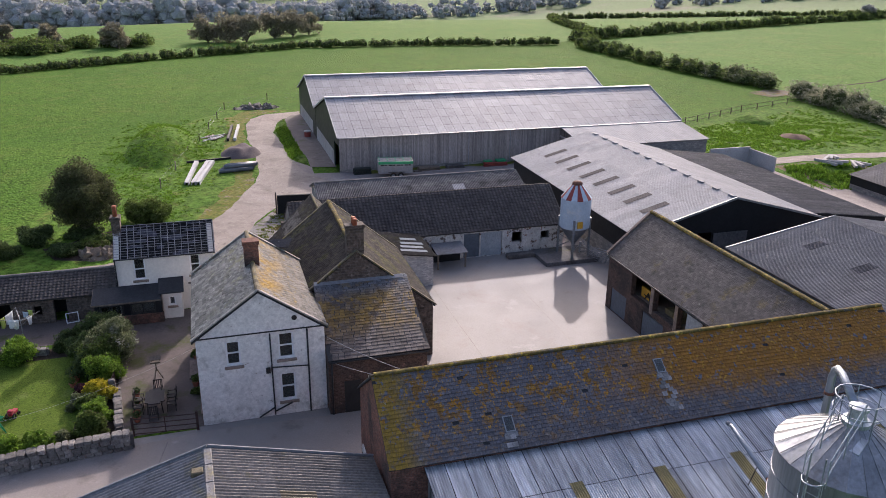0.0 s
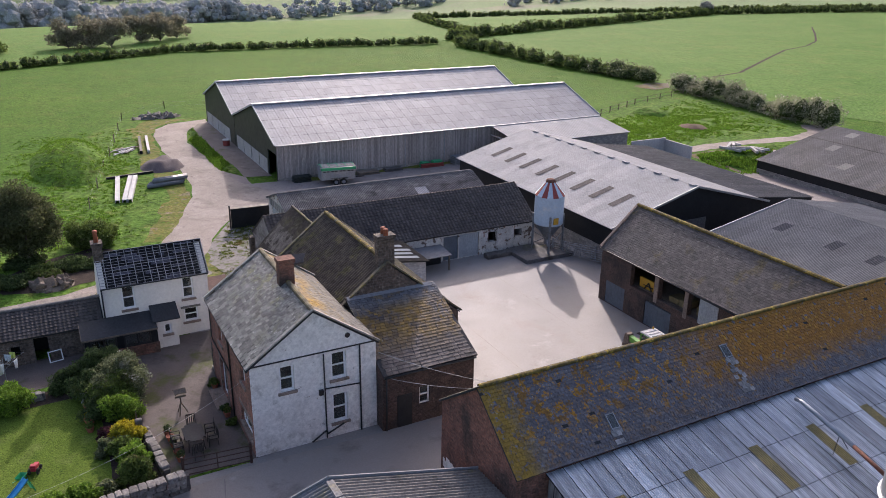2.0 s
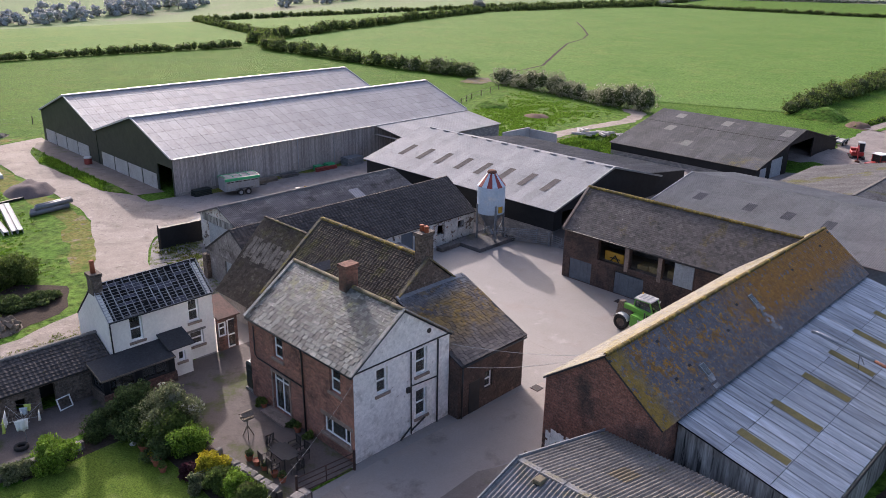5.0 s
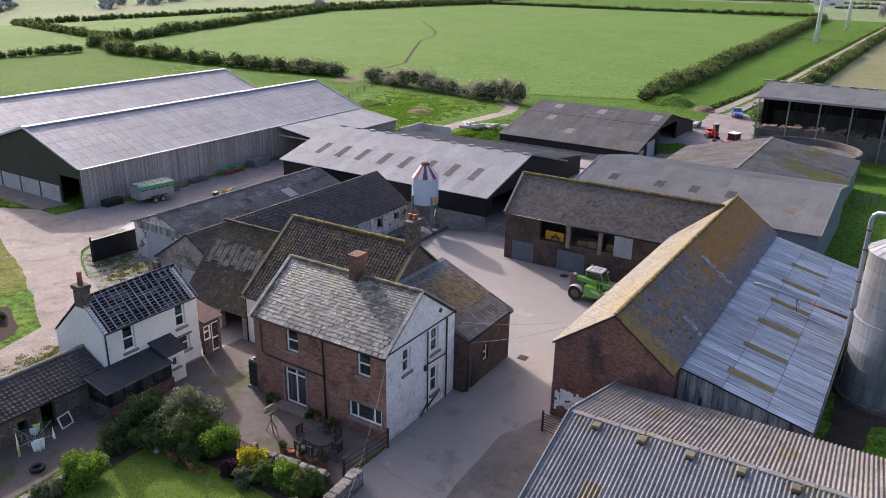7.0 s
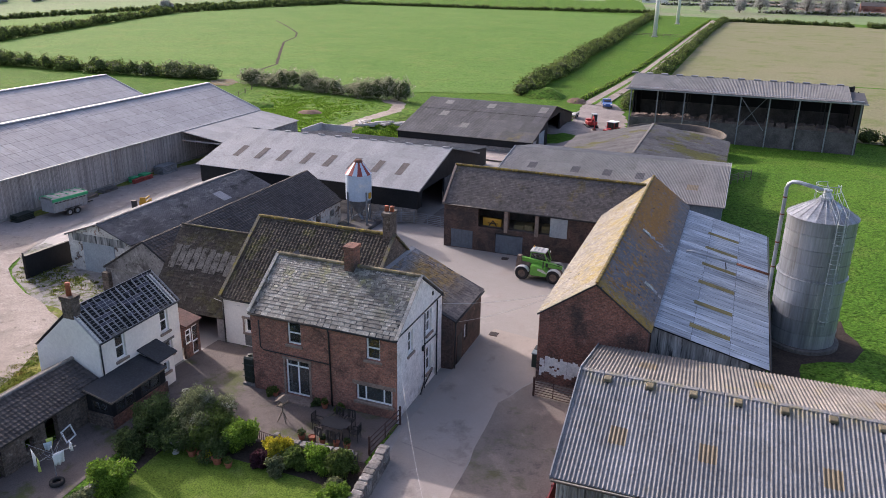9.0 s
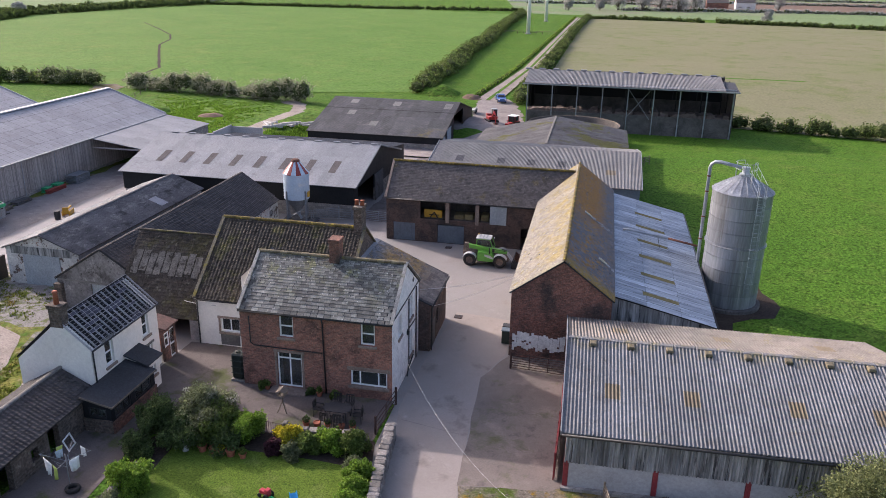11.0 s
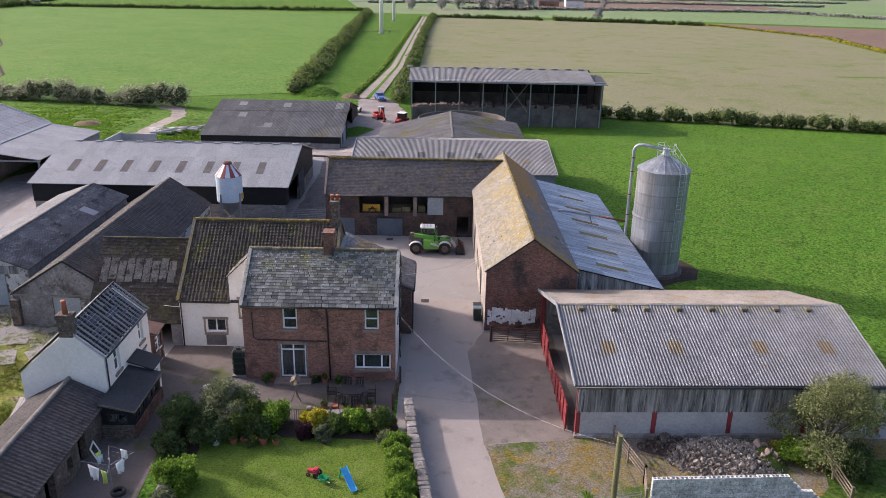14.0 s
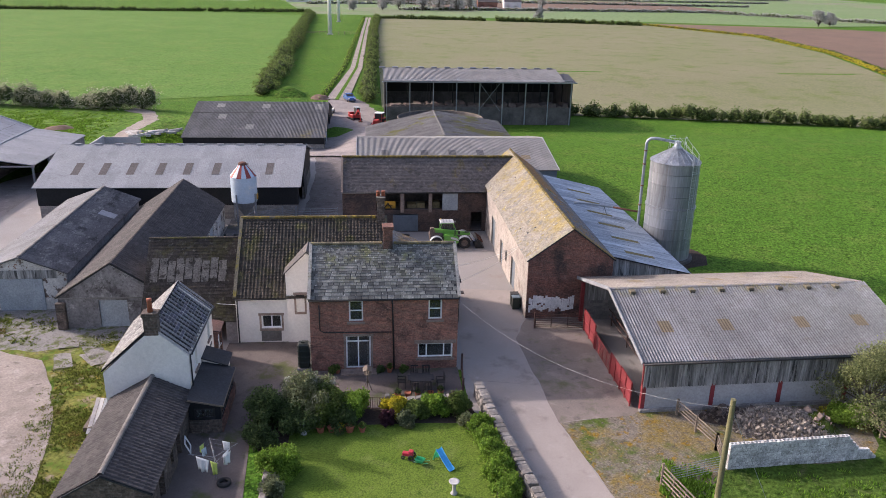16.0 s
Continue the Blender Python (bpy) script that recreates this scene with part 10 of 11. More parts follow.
def rubble_heap(name, cx, cy, rx, ry, h, n, size, mat, label, seed, category="rubble", soil=None, fines=0):
    rng = random.Random(seed)
    t = thing(name, label, category, (cx, cy, ground_height(cx, cy)))
    z0 = ground_height(cx, cy)
    bm = bmesh.new()
    g = 14
    vs = []
    for j in range(g + 1):
        for i in range(g + 1):
            u, v = i / g * 2 - 1, j / g * 2 - 1
            q = max(0, 1 - (u * u + v * v))
            vs.append(bm.verts.new((cx + u * rx, cy + v * ry, z0 - 0.05 + h * (q ** 0.8) * (0.8 + 0.4 * noise.noise((u * 2, v * 2, seed))))))
    for j in range(g):
        for i in range(g):
            k = j * (g + 1) + i
            bm.faces.new((vs[k], vs[k + 1], vs[k + g + 2], vs[k + g + 1]))
    part("mound", bm, soil or mat, t, soft=True)
    shapes = []
    for k in range(5):
        b2 = boxes((-0.5, 0.5, -0.5, 0.5, -0.5, 0.5))  # broken angular lumps
        for v in b2.verts:
            v.co = Vector([c * rng.uniform(0.45, 1.15) for c in v.co])
        bmesh.ops.bevel(b2, geom=b2.edges[:], offset=0.05, segments=1, affect="EDGES")
        me = bpy.data.meshes.new("stone")
        b2.to_mesh(me)
        b2.free()
        me.materials.append(mat)
        shapes.append(me)
    for k in range(n):
        a, q = rng.uniform(0, 6.283), math.sqrt(rng.random()) * 0.98
        x, y = cx + rx * q * math.cos(a), cy + ry * q * math.sin(a)
        s = size * (0.35 + 1.5 * rng.random() ** 2.2)
        ob = adopt(new("stone", rng.choice(shapes)), t)
        ob.matrix_basis = pose(x, y, z0 + h * max(0, (1 - q * q)) ** 0.8 * 0.9, rng.uniform(0, 360), rng.uniform(0, 360), rng.uniform(0, 360)) @ Matrix.Diagonal((s, s * rng.uniform(0.6, 1), s * rng.uniform(0.5, 0.9), 1))
    vs, fs = [], []
    for k in range(fines):  # small broken bits between the stones
        a, q, s = rng.uniform(0, 6.283), math.sqrt(rng.random()) * 1.04, rng.uniform(0.04, 0.11)
        c = Vector((cx + rx * q * math.cos(a), cy + ry * q * math.sin(a), z0 + 0.02 + h * max(0, (1 - q * q)) ** 0.8 * 0.92))
        i = len(vs)
        vs += [c + Vector([rng.uniform(-s, s) for _ in range(3)]) + Vector(e) * s for e in ((1, 0, 0), (-0.5, 0.9, 0), (-0.5, -0.9, 0), (0, 0, 1.1))]
        fs += [(i, i + 1, i + 3), (i + 1, i + 2, i + 3), (i + 2, i, i + 3), (i, i + 2, i + 1)]
    if fines:
        tagged(raw("rubble_fill", vs, fs, mat, t), "small broken bits of stone", kind="stuff")
    return t


LATER.append(lambda: rubble_heap("rubble_heap", -9.6, 19.4, 1.9, 3.1, 0.75, 300, 0.21, RUBBLE_PALE, "heap of broken pale stone and plaster rubble", 3, soil=RUBBLE_FINE, fines=1500))
LATER.append(lambda: rubble_heap("rubble_heap", -8.6, 21.6, 1.0, 2.4, 0.4, 110, 0.26, RUBBLE, "low spread of dark broken stone by the shed", 13, soil=SOIL))
LATER.append(lambda: rubble_heap("soil_heap", -9.7, 17.2, 1.1, 1.0, 0.95, 14, 0.3, STONE, "small heap of yellowish soil and stones", 14, "mound", soil=WEEDS))
rubble_heap("gravel_heap", 3.5, 98.3, 2.5, 2.9, 1.45, 0, 0.1, GRAVEL_DARK, "heap of dark gravel by the track", 4, "gravel")
rubble_heap("grass_mound", -6.0, 104, 4.4, 10.5, 2.7, 0, 0.1, PASTURE, "long grassy earth mound in the meadow", 5, "mound")
rubble_heap("earth_heap", 122.5, 60.5, 5.0, 4.5, 2.0, 0, 0.1, PASTURE, "grass-covered earth heap by the lane", 6, "mound")
rubble_heap("earth_heap", 84, 104, 3.5, 3, 1.3, 0, 0.1, PASTURE, "grassy heap in the paddock", 7, "mound")
rubble_heap("soil_heap", 82, 92, 2.2, 2.4, 0.8, 0, 0.1, PLOUGH, "small heap of reddish soil", 8, "mound")
LATER.append(lambda: rubble_heap("rubble_heap", 7.5, 129.5, 4.0, 1.6, 0.5, 50, 0.7, GRAVEL, "low heap of grey rubble and scrap", 9))
LATER.append(lambda: rubble_heap("rubble_heap", -9.6, 65.2, 1.6, 1.4, 0.6, 40, 0.5, WOOD, "heap of old timber and stones", 10))


def utility_pole():
    x, y = -19.25, 27.8
    t = thing("utility_pole", "weathered greenish wooden utility pole", "pole", (x, y, 0))
    POLE = material("greenish_pole_wood", (0.17, 0.16, 0.08), (0.12, 0.115, 0.06), 1, 0.9, 12, 0.25, 0.3, 30)
    part("pole", rods(((x, y, -0.1), (x, y, 7.7), 0.14, 0.11), n=12), POLE, t)
    part("insulator", lathe([(0.05, 0), (0.07, 0.06), (0.04, 0.12)], 8, (x + 0.12, y, 7.3)), WHITE_PAINT, t)

    def cable(a, b, sag, r=0.0045, label="thin pale overhead cable", mat=SLOT_WHITE):
        a, b = Vector(a), Vector(b)
        c = thing("overhead_cable", label, "cable", a, "overhead cables")
        pipe("strand", [a.lerp(b, k / 16) - Vector((0, 0, sag * 4 * (k / 16) * (1 - k / 16))) for k in range(17)], r, mat, c, n=5)

    cable((x + 0.12, y, 7.2), (-1.72, 37.2, 4.7), 1.4)
    cable((x, y, 7.2), (x - 0.2, y - 3.5, 0.05), 0.0, 0.012, "taut stay wire of the utility pole", GALV_DULL)
    cable((2.45, 50.3, 2.95), (5.44, 58.2, 2.95), 0.45, 0.02, "sagging white cable between the house and the cow house")
    cable((5.2, 36.45, 3.2), (9.5, 31.35, 4.2), 0.25, 0.012)
    cable((5.0, 37.2, 4.4), (9.5, 31.35, 4.3), 0.2, 0.012)


utility_pole()


def fence(points, label, height=1.15, gap=2.6, rails=0, mat=WOOD, name="wire_fence"):
    t = thing(name, label, "fence", (*points[0], ground_height(*points[0])))
    for (xa, ya), (xb, yb) in zip(points, points[1:]):
        n = max(1, int(math.hypot(xb - xa, yb - ya) / gap))
        for k in range(n + 1):
            x, y = xa + (xb - xa) * k / n, ya + (yb - ya) * k / n
            z = ground_height(x, y)
            part("post", boxes((x - 0.055, x + 0.055, y - 0.055, y + 0.055, z - 0.1, z + height)), mat, t)
        za, zb = ground_height(xa, ya), ground_height(xb, yb)
        for k in range(max(rails, 2)):
            z = height * (0.35 + 0.55 * k / max(1, max(rails, 2) - 1))
            part("rail" if rails else "wire", rods(((xa, ya, za + z), (xb, yb, zb + z), 0.035 if rails else 0.004), n=5), mat if rails else GALV_DULL, t)


fence([(-13.3, 14.5), (-9.2, 14.2), (-8.0, 12.5)], "leaning timber rail fence by the rubble", 1.1, 1.6, 4, name="rail_fence")
fence([(-8.2, 25.0), (-11.8, 24.2), (-13.6, 24.6)], "rickety timber rails beside the rubble heap", 1.1, 1.5, 4, name="rail_fence")
fence([(65, 19.6), (61, 21.8)], "timber rail fence by the pasture", 1.2, 1.5, 4, name="rail_fence")
fence([(-5.5, 84.5), (-1.4, 106.5), (2.6, 129.3), (10, 137), (30, 134)], "wire fence on wooden posts round the meadow", 1.15, 6)
fence([(60, 97), (88, 112.5), (106, 119)], "wooden post fence round the paddock", 1.15, 4, 2)


# loose things about the yard
def dark_wall():
    t = thing("dark_boundary_wall", "short dark concrete wall beside the old shed", "wall", (7.4, 72.5, 0))
    bm = bmesh.new()
    edge_bar(bm, (5.6, 72.7, 0.95), (9.7, 72.4, 0.95), 0.22, 1.9)
    part("panel", bm, BLACK_CLAD, t)
    part("post", rods(((5.5, 72.7, 0), (5.5, 72.7, 2.2), 0.07)), BLACK_PAINT, t)


dark_wall()


def white_lean():
    t = thing("white_brick_store", "small white-brick store with a patched sheet roof", "outbuilding", (14, 54.5, 0))
    WB = material("white_painted_brick", (0.55, 0.54, 0.53), (0.46, 0.45, 0.44), 0.6, 0.9, 6, 0.15, 0.3, 30, bricks=((0.36, 0.35, 0.34), (0.24, 0.09)))
    wall(t, (12.3, 52.2), (15.3, 52.2), -0.03, [(0, 2.9), (3.0, 2.45)], WB, (), 0.25)
    wall(t, (15.303, 52.2), (15.303, 56.9), -0.03, 2.45, WB, (), 0.25)
    pl = ((15.5, 52.0, 2.42), (15.5, 57.0, 2.42), (11.6, 52.0, 3.0))
    slab(t, *pl, RUSTIC, 0.05)
    rng = random.Random(2)
    LATER.append(lambda: (sheets(t, *pl, RUSTIC, 0.8, 2, 0.14, 0.02), rooflights(t, *pl, [(0.6, 1.0, 0.5, 2.6), (1.5, 1.9, 0.6, 2.4), (2.3, 2.7, 0.4, 2.2), (3.2, 3.6, 0.7, 2.0)], SLOT_WHITE, 0.14, 0.02, 0.02, 0.8)))
    p = thing("low_shelter", "low shelter with a grey sheet roof and blackened back", "shelter", (17.8, 56, 0))
    slab(p, (16.4, 54.9, 1.35), (19.0, 54.9, 1.35), (16.4, 56.9, 1.6), CEMENT, 0.06)
    for x in (16.55, 18.85):
        part("post", boxes((x - 0.06, x + 0.06, 55.0, 55.12, 0, 1.33)), WOOD, p)
    # black sheet in place of the shade inside the shelter
    part("back", boxes((16.5, 18.9, 56.6, 56.7, 0, 1.5)), BLACK_CLAD, p)
    q = thing("water_trough", "long grey concrete trough against the cow house", "trough", (23.8, 55.9, 0))
    part("trough", boxes((22.8, 25.2, 55.6, 56.3, 0.01, 0.4), bevel=0.05), CONCRETE_DARK, q)


white_lean()


def stacks():
    for k, (x, y, rz, L) in enumerate(((-2.35, 89.8, 83.5, 9.6), (-1.35, 89.7, 79.5, 9.6), (-0.85, 89.65, 79.5, 9.6))):
        t = thing("steel_channel", "long white-topped steel channel lying on grass", "steel beam", (x, y, 0), "stacked channels")
        m = pose(x, y, 0.04, 0, 0, rz)
        part("beam", boxes((-L / 2, L / 2, -0.22, -0.17, 0, 0.4), (-L / 2, L / 2, 0.17, 0.22, 0, 0.4), (-L / 2, L / 2, -0.17, 0.17, 0.3, 0.36), m=m), SLOT_WHITE, t)
    for k in range(5):
        t = thing("plastic_pipe", "grey plastic drain pipe in a stack", "pipe", (3.2, 90, 0), "stacked pipes")
        y = 89.4 + (k % 3) * 0.5 + (0.25 if k > 2 else 0)
        z = 0.28 + (0.42 if k > 2 else 0)
        pipe("tube", [(0.6 + 0.2 * k, y - 0.1, z), (4.4 + 0.15 * k, y + 0.55, z)], 0.24, GREY_PVC, t, n=12)
    t = thing("beam_on_ground", "long dark steel beam lying on the grass", "steel beam", (-1, 92.5, 0))
    part("beam", boxes((-2.6, 2.6, -0.12, 0.12, 0, 0.25), m=pose(-0.4, 95.5, 0.03, 0, 0, 11)), BLACK_CLAD, t)
    rng = random.Random(6)
    t = thing("timber_scraps", "scattered pale timber scraps on grass", "timber", (1, 108, 0))
    for k in range(16):
        part("plank", boxes((-1.3, 1.3, -0.08, 0.08, 0, 0.06), m=pose(0.4 + rng.uniform(-1.3, 1.3), 108.4 + rng.uniform(-1.2, 1.2), 0.04 + 0.05 * (k % 4), 0, 0, rng.uniform(10, 75))), SLOT_WHITE if k % 2 else WOOD, t)
    for k in range(2):
        t = thing("steel_channel", "pale steel channel leaning by the track", "steel beam", (2.6 + k * 0.7, 108.5, 0), "stacked channels")
        part("beam", boxes((-4.6, 4.6, -0.16, 0.16, 0, 0.4), m=pose(2.7 + 0.9 * k, 110.4, 0.04, 0, 0, 84)), SLOT_WHITE if k else BLACK_CLAD, t)
    for k, (x, y, w, d, h, m_, lab) in enumerate(((36.8, 85.2, 2.6, 1.4, 1.0, GALV_DULL, "stack of grey metal hurdles"), (33.4, 85.4, 1.2, 0.9, 0.7, GREEN_PLASTIC, "green plastic trough by the shed wall"), (31.8, 85.5, 1.0, 0.8, 0.65, GREEN_PLASTIC, "green plastic trough by the shed wall"),
                                                  (32.6, 85.0, 3.0, 0.5, 0.5, BIN_RED, "low red metal frame by the shed wall"), (16.4, 85.3, 2.0, 1.0, 0.7, TANK_GREEN, "dark heap of wrapped gear by the shed"), (24.3, 85.2, 2.6, 1.0, 0.45, WOOD, "low stack of timber by the shed"),
                                                  (27.6, 85.4, 2.2, 0.9, 0.4, CONCRETE_DARK, "low stack of dark slabs by the shed"))):
        t = thing("stored_stack", lab, "stack", (x, y, 0))
        n = max(2, int(h / 0.16))
        for j in range(n):
            part("layer", boxes((x - w / 2 + 0.05 * (j % 2), x + w / 2 - 0.04 * (j % 3), y - d / 2 + 0.03 * (j % 2), y + d / 2, j * h / n + 0.012, (j + 0.8) * h / n + 0.012), bevel=0.02), m_, t)
    t = thing("yellow_implement", "small yellow loader implement standing on concrete", "implement", (25.4, 78.3, 0))
    m = pose(25.4, 78.3, 0.02, 0, 0, 20)
    part("frame", boxes((-0.7, 0.7, -0.4, -0.3, 0, 0.5), (-0.7, 0.7, 0.3, 0.4, 0, 0.5), (-0.7, -0.6, -0.3, 0.3, 0.2, 0.9), m=m, bevel=0.02), MACHINE_YELLOW, t)
    part("arm", boxes((-0.6, 1.1, -0.06, 0.06, 0.5, 0.65), m=m), MACHINE_YELLOW, t)
    d = thing("oil_drum", "black drum standing on the concrete", "drum", (23.9, 78.0, 0))
    part("drum", lathe([(0.28, 0.01), (0.29, 0.3), (0.3, 0.32), (0.29, 0.34), (0.29, 0.62), (0.3, 0.64), (0.29, 0.66), (0.28, 0.9)], 18, (23.7, 78.2, 0)), BLACK_PAINT, d)
    # gable drum at the cattle sheds
    d = thing("red_drum", "red and white drum beside the cattle shed", "drum", (12.9, 106, 0))
    part("drum", lathe([(0.45, 0.02), (0.45, 0.7)], 18, (12.9, 106.2, 0.05)), BIN_RED, d)
    part("lid", lathe([(0.46, 0.7), (0.46, 0.85), (0.1, 0.9)], 18, (12.9, 106.2, 0.05)), SLOT_WHITE, d)
    g = thing("loft_implement", "yellow implement stored in the barn loft", "implement", (27, 41, 2.2))
    part("panel", boxes((26.95, 27.1, 40.2, 41.9, 2.21, 2.95), bevel=0.03), MACHINE_YELLOW, g)
    part("frame", rods(((26.9, 41.3, 2.25), (26.9, 40.95, 2.75), 0.05), ((26.9, 40.95, 2.75), (26.9, 40.6, 2.25), 0.05), ((26.9, 41.4, 2.5), (26.9, 40.5, 2.5), 0.04), n=6), BLACK_PAINT, g)
    for k, (y, s) in enumerate(((38.6, 0.9), (37.7, 0.8), (36.2, 0.7))):
        b = thing("hay_bale", "old straw bale stored in the loft", "bale", (27.4, y, 2.2), "bales in the loft")
        part("bale", boxes((27.0, 28.0, y - s / 2, y + s / 2, 2.205, 2.6 + 0.1 * k), bevel=0.05), HAY, b)
    s = thing("white_sheet_stack", "white metal sheets leaning behind the cottage", "sheets", (-7.6, 58.6, 0))
    for k in range(3):
        part("sheet", boxes((-1.5, 1.3, -0.1 + k * 0.22, 0.1 + k * 0.22, 0.02 * k, 0.02 * k + 0.015), m=pose(-6.9, 57.8, 0.42, 8, -14, 4)), (PALE_DOOR, SLOT_WHITE, PANEL)[k], s)
    part("support", boxes((-8.0, -5.4, 58.05, 58.5, 0.0, 0.3)), WOOD, s)
    for k, (x, y) in enumerate(((76.5, 79.5), (78, 76.5), (80.5, 75), (74.5, 77.5))):
        b = thing("concrete_slab_pile", "pile of pale broken concrete beams", "rubble", (x, y, ground_height(x, y)), "broken beams")
        for j in range(3):
            part("beam", boxes((-1.6, 1.6, -0.18, 0.18, 0, 0.3), m=pose(x + 0.3 * j, y - 0.4 * j, ground_height(x, y) + 0.1 + 0.12 * j, 0, 4 * j, 35 + 22 * k + 9 * j)), PANEL, b)
    t = thing("flat_trailer", "pale flat farm trailer parked on the hard-standing", "trailer", (102.4, 49.4, -1.3))
    z = ground_height(103, 50) + 0.05
    part("bed", boxes((101.3, 104.0, 49.2, 50.7, z + 0.5, z + 0.7), (101.3, 104.0, 49.2, 49.25, z + 0.7, z + 0.9), (101.3, 104.0, 50.65, 50.7, z + 0.7, z + 0.9)), PANEL, t)
    for dx in (101.9, 103.3):
        for yy in (49.25, 50.65):
            wheel(t, dx, yy, z + 0.36, 0.36, 0.2, 0, GALV_DULL)


stacks()
rubble_heap("soil_heap", 119.6, 52.9, 2.4, 2.0, 1.0, 0, 0.1, PLOUGH, "heap of brown soil at the lane's edge", 21, "mound")
for k in range(8):
    x, y = 101.5 + k * 0.62, 52.4 + 0.5 * math.sin(k * 2.3)
    tyre_at(x, y, ground_height(x, y) + 0.2 + (0.24 if k % 3 == 1 else 0.0), 0.5, 0.26, label="worn black tyre in a loose row by the lane")


def yard_marks():
    for k, (pts, w) in enumerate((([(15.1, 53), (15.15, 36.5)], 0.012), ([(21.6, 52.5), (21.4, 38)], 0.012), ([(-3.5, 36.2), (-4.2, 32.8)], 0.03))):
        (xa, ya), (xb, yb) = pts
        flat("joint_" + str(k + 1), [(xa - w, ya - (w if abs(xa - xb) > 2 else 0)), (xa + w, ya + (w if abs(xa - xb) > 2 else 0)), (xb + w, yb + (w if abs(xa - xb) > 2 else 0)), (xb - w, yb - (w if abs(xa - xb) > 2 else 0))], GREY_ROAD, 0.0345, 0, "thin joint in the yard concrete", "joint", follow=False)
    for x, y in ((10.75, 35.6), (25.2, 39.2)):
        t = thing("drain_cover", "dark iron drain cover in the yard", "drain cover", (x, y, 0.02), "drain covers")
        part("frame", boxes((x - 0.3, x + 0.3, y - 0.3, y + 0.3, 0.015, 0.045), bevel=0.008), RUST, t)
        for k in range(5):
            part("bar", boxes((x - 0.26, x + 0.26, y - 0.24 + k * 0.11, y - 0.18 + k * 0.11, 0.046, 0.056)), BLACK_PAINT, t)


yard_marks()


# ---- tall grass ----
def tussocks(name, n, inside, seed, label, tall=0.34, wide=0.10, mat=TUSSOCK, rise=None):
    """Clumps of upright grass blades over the spots that inside() picks."""
    rng = random.Random(seed)
    vs, fs = [], []
    k = 0
    while k < n:
        x, y = inside(rng)
        if noise.noise((x * 0.35, y * 0.35, seed)) < rng.uniform(-0.45, 0.25):
            k += 0.2
            continue
        k += 1
        z, h = ground_height(x, y) + 0.02 + (rise(x, y) if rise else 0), tall * rng.uniform(0.5, 1.3)
        for _ in range(9):
            a, b = rng.uniform(0, 6.283), rng.uniform(0, 6.283)
            px, py, w = x + 0.22 * math.cos(a) * rng.random(), y + 0.22 * math.sin(a) * rng.random(), wide * rng.uniform(0.6, 1.3)
            i = len(vs)
            vs += [(px - w * math.cos(b), py - w * math.sin(b), z), (px + w * math.cos(b), py + w * math.sin(b), z), (px + 0.3 * h * math.cos(a), py + 0.3 * h * math.sin(a), z + h * rng.uniform(0.6, 1.0))]
            fs.append((i, i + 1, i + 2))
    tagged(raw(name, vs, fs, mat), label, "grass", kind="stuff")


def in_quad(a, b, c, d):
    def pick(rng):
        u, v = rng.betavariate(1.6, 1.6), rng.betavariate(1.6, 1.6)
        return tuple((a[i] * (1 - u) + b[i] * u) * (1 - v) + (d[i] * (1 - u) + c[i] * u) * v for i in range(2))
    return pick


def on_mound(x, y):
    return 2.5 * max(0.0, 1 - ((x + 6.0) / 4.4) ** 2 - ((y - 104) / 10.5) ** 2) ** 0.8


tussocks("tall_grass", 2600, in_quad((-16, 66), (-1.5, 73), (4.4, 122), (-12, 122)), 1, "rough tussocky grass beside the dirt track", 0.15, 0.07, rise=on_mound)
tussocks("tall_grass", 700, in_quad((9.2, 93), (10.8, 93), (10.8, 118), (9.0, 114)), 2, "grass on the strip beside the track")
tussocks("tall_grass", 4200, in_quad((60, 82.5), (99, 86), (103, 114), (61, 96)), 3, "tussocky grass in the paddock", 0.24, 0.11)
tussocks("tall_grass", 1400, in_quad((-31, 9), (-13.5, 9), (-14, 24), (-31, 27)), 4, "rough grass behind the white block wall", 0.2, 0.04)
tussocks("tall_grass", 420, in_quad((2.4, 64.8), (6.6, 64.2), (10.4, 77.6), (5.4, 74.2)), 5, "weeds round the broken concrete by the old shed", 0.16, 0.05, mat=WEED_LEAF)
tussocks("tall_grass", 1300, in_quad((66, 70), (82, 70), (81, 78), (67, 77)), 6, "weeds on the rubble strip by the dark shed", 0.45, 0.12)


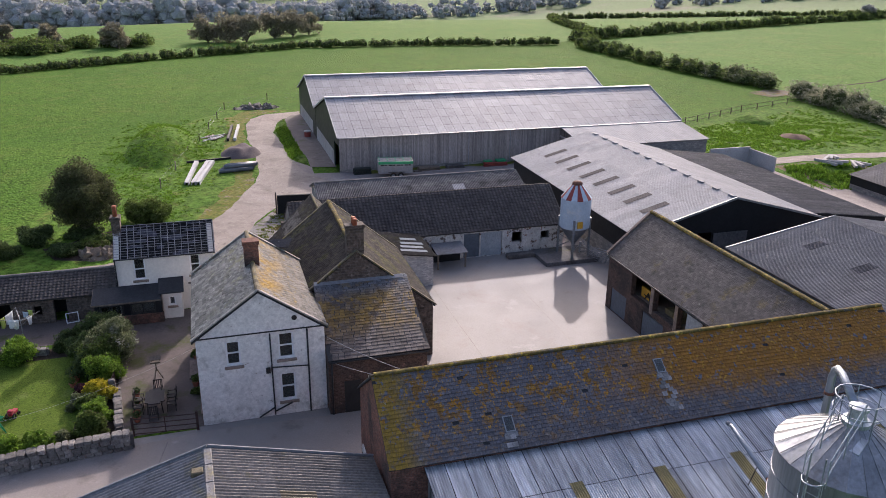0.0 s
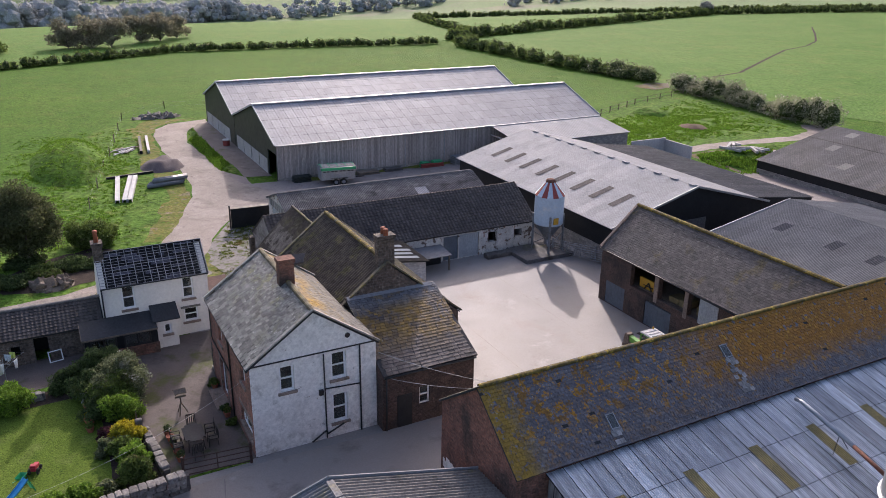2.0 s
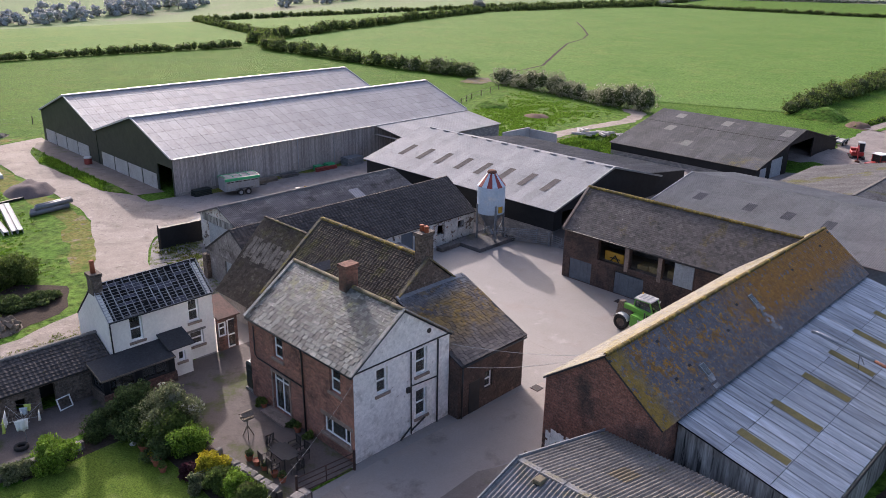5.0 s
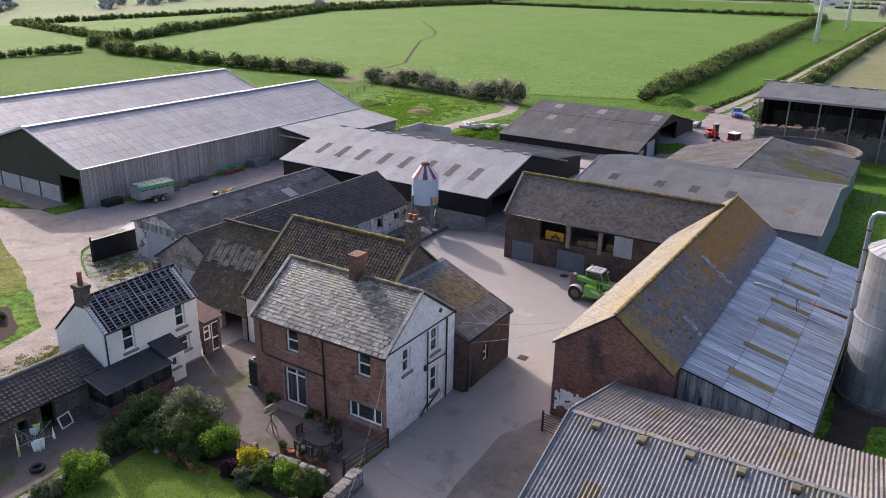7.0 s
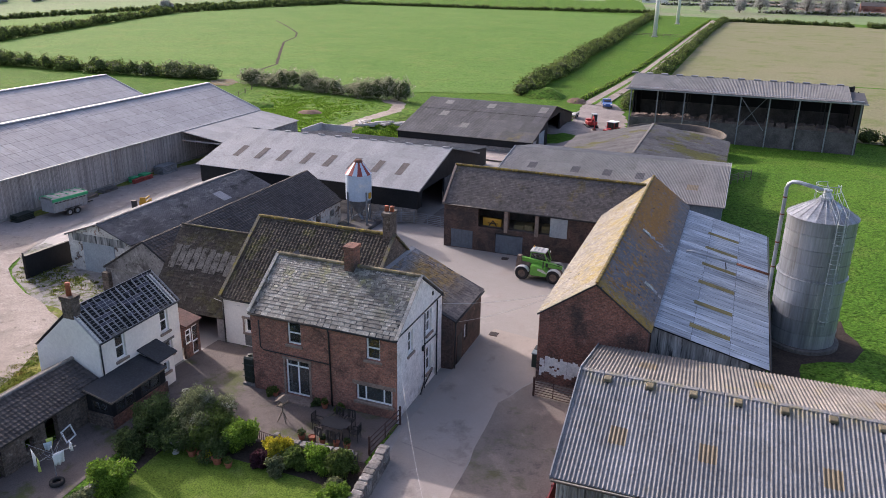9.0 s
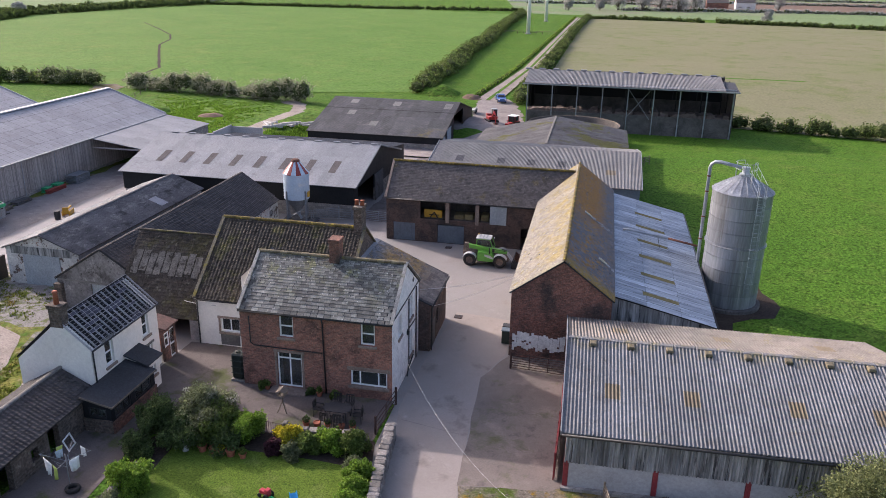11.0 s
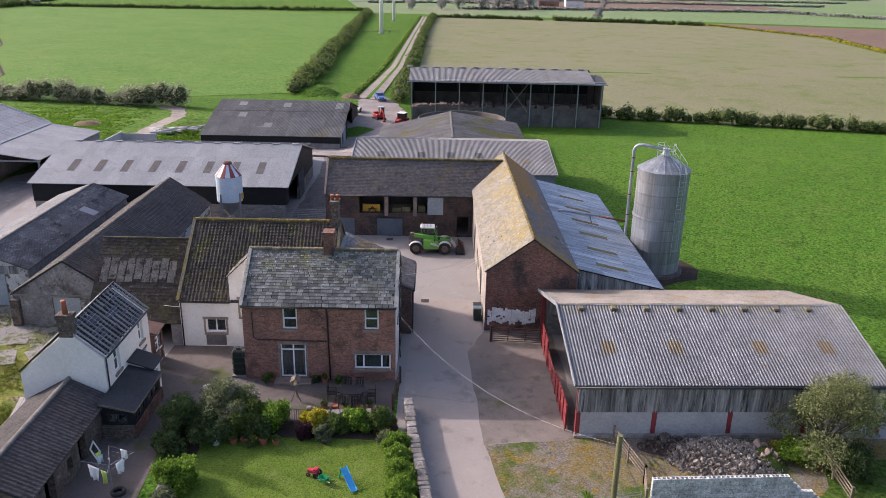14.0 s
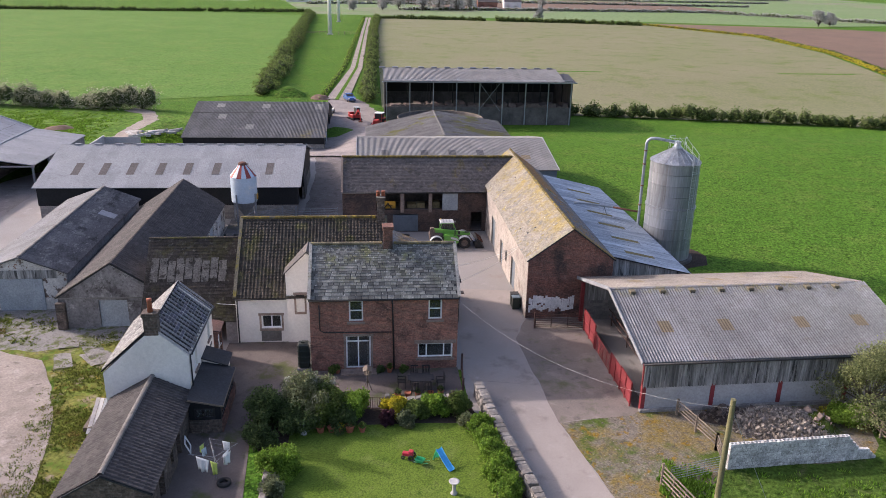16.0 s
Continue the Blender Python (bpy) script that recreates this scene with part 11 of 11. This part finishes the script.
tussocks("tall_grass", 2600, in_quad((-26, 56.6), (5.0, 57.6), (4.5, 63.4), (-26, 59.6)), 7, "yellowing weeds on the bank behind the cottage", 0.12, 0.045, mat=WEED_LEAF)
tussocks("tall_grass", 420, in_quad((-18.5, 26.5), (-13.8, 25), (-12.5, 27.5), (-17.5, 29.5)), 8, "grass clumps beside the drive", 0.26, 0.05)
for k, (x, y, rz) in enumerate(((0.4, 62.6, 20), (2.2, 61.2, 28), (3.6, 63.0, 8), (1.0, 60.4, 35))):
    t = thing("concrete_slab", "broken concrete slab sunk in weeds", "slab", (x, y, 0.02), "broken slabs")
    bm = boxes((-1.1, 1.1, -0.7, 0.7, -0.05, 0.035), m=pose(x, y, 0.02, 1, 1.5, rz))
    for i, v in enumerate(bm.verts):
        v.co += Vector((0.25 * math.sin(i * 3 + k), 0.25 * math.cos(i * 5 + k), 0))
    part("slab", bm, CONCRETE_WEEDY, t)


def steel_gate(a, b, height=1.15, bars=6, label="galvanised steel field gate across the yard corner"):
    a, b = Vector((*a, 0)), Vector((*b, 0))
    t = thing("field_gate", label, "gate", tuple(a), "steel gates")
    for p in (a, b):
        part("gate_post", rods((p + Vector((0, 0, -0.05)), p + Vector((0, 0, height + 0.15)), 0.05), n=8), GALV_DULL, t)
    for k in range(bars):
        z = Vector((0, 0, 0.2 + (height - 0.2) * k / (bars - 1)))
        part("gate_bar", rods((a + z, b + z, 0.024), n=6), GALV_DULL, t)
    for s in (0.33, 0.67):
        p = a.lerp(b, s)
        part("brace", rods((p + Vector((0, 0, 0.18)), p + Vector((0, 0, height)), 0.02), n=6), GALV_DULL, t)


steel_gate((29.2, 53.9), (30.95, 50.3))
steel_gate((30.95, 50.2), (30.6, 46.0))
flat("track_cattle_path", [(118, 132.6), (132, 134.9), (141, 137.0), (164, 150.7), (194, 168.2), (212.5, 174.9), (229, 184.4), (253, 203.4), (282, 227.5), (282.4, 227.1), (253.5, 202.9), (229.4, 183.9), (212.8, 174.3), (194.4, 167.6), (164.4, 150.0), (141.4, 136.4), (132.2, 134.3), (118, 132.0)], SOIL, 0.1, 10, "thin muddy cattle path across the meadow", "track", wobble=0.1)
flat("gateway_mud", [(103, 125), (110, 126), (113, 131), (108, 133), (103, 130)], WEEDS, 0.09, 6, "trodden mud in the field gateway", "ground", wobble=0.6)


# ---- roof pieces ----
for lay in LATER:
    lay()
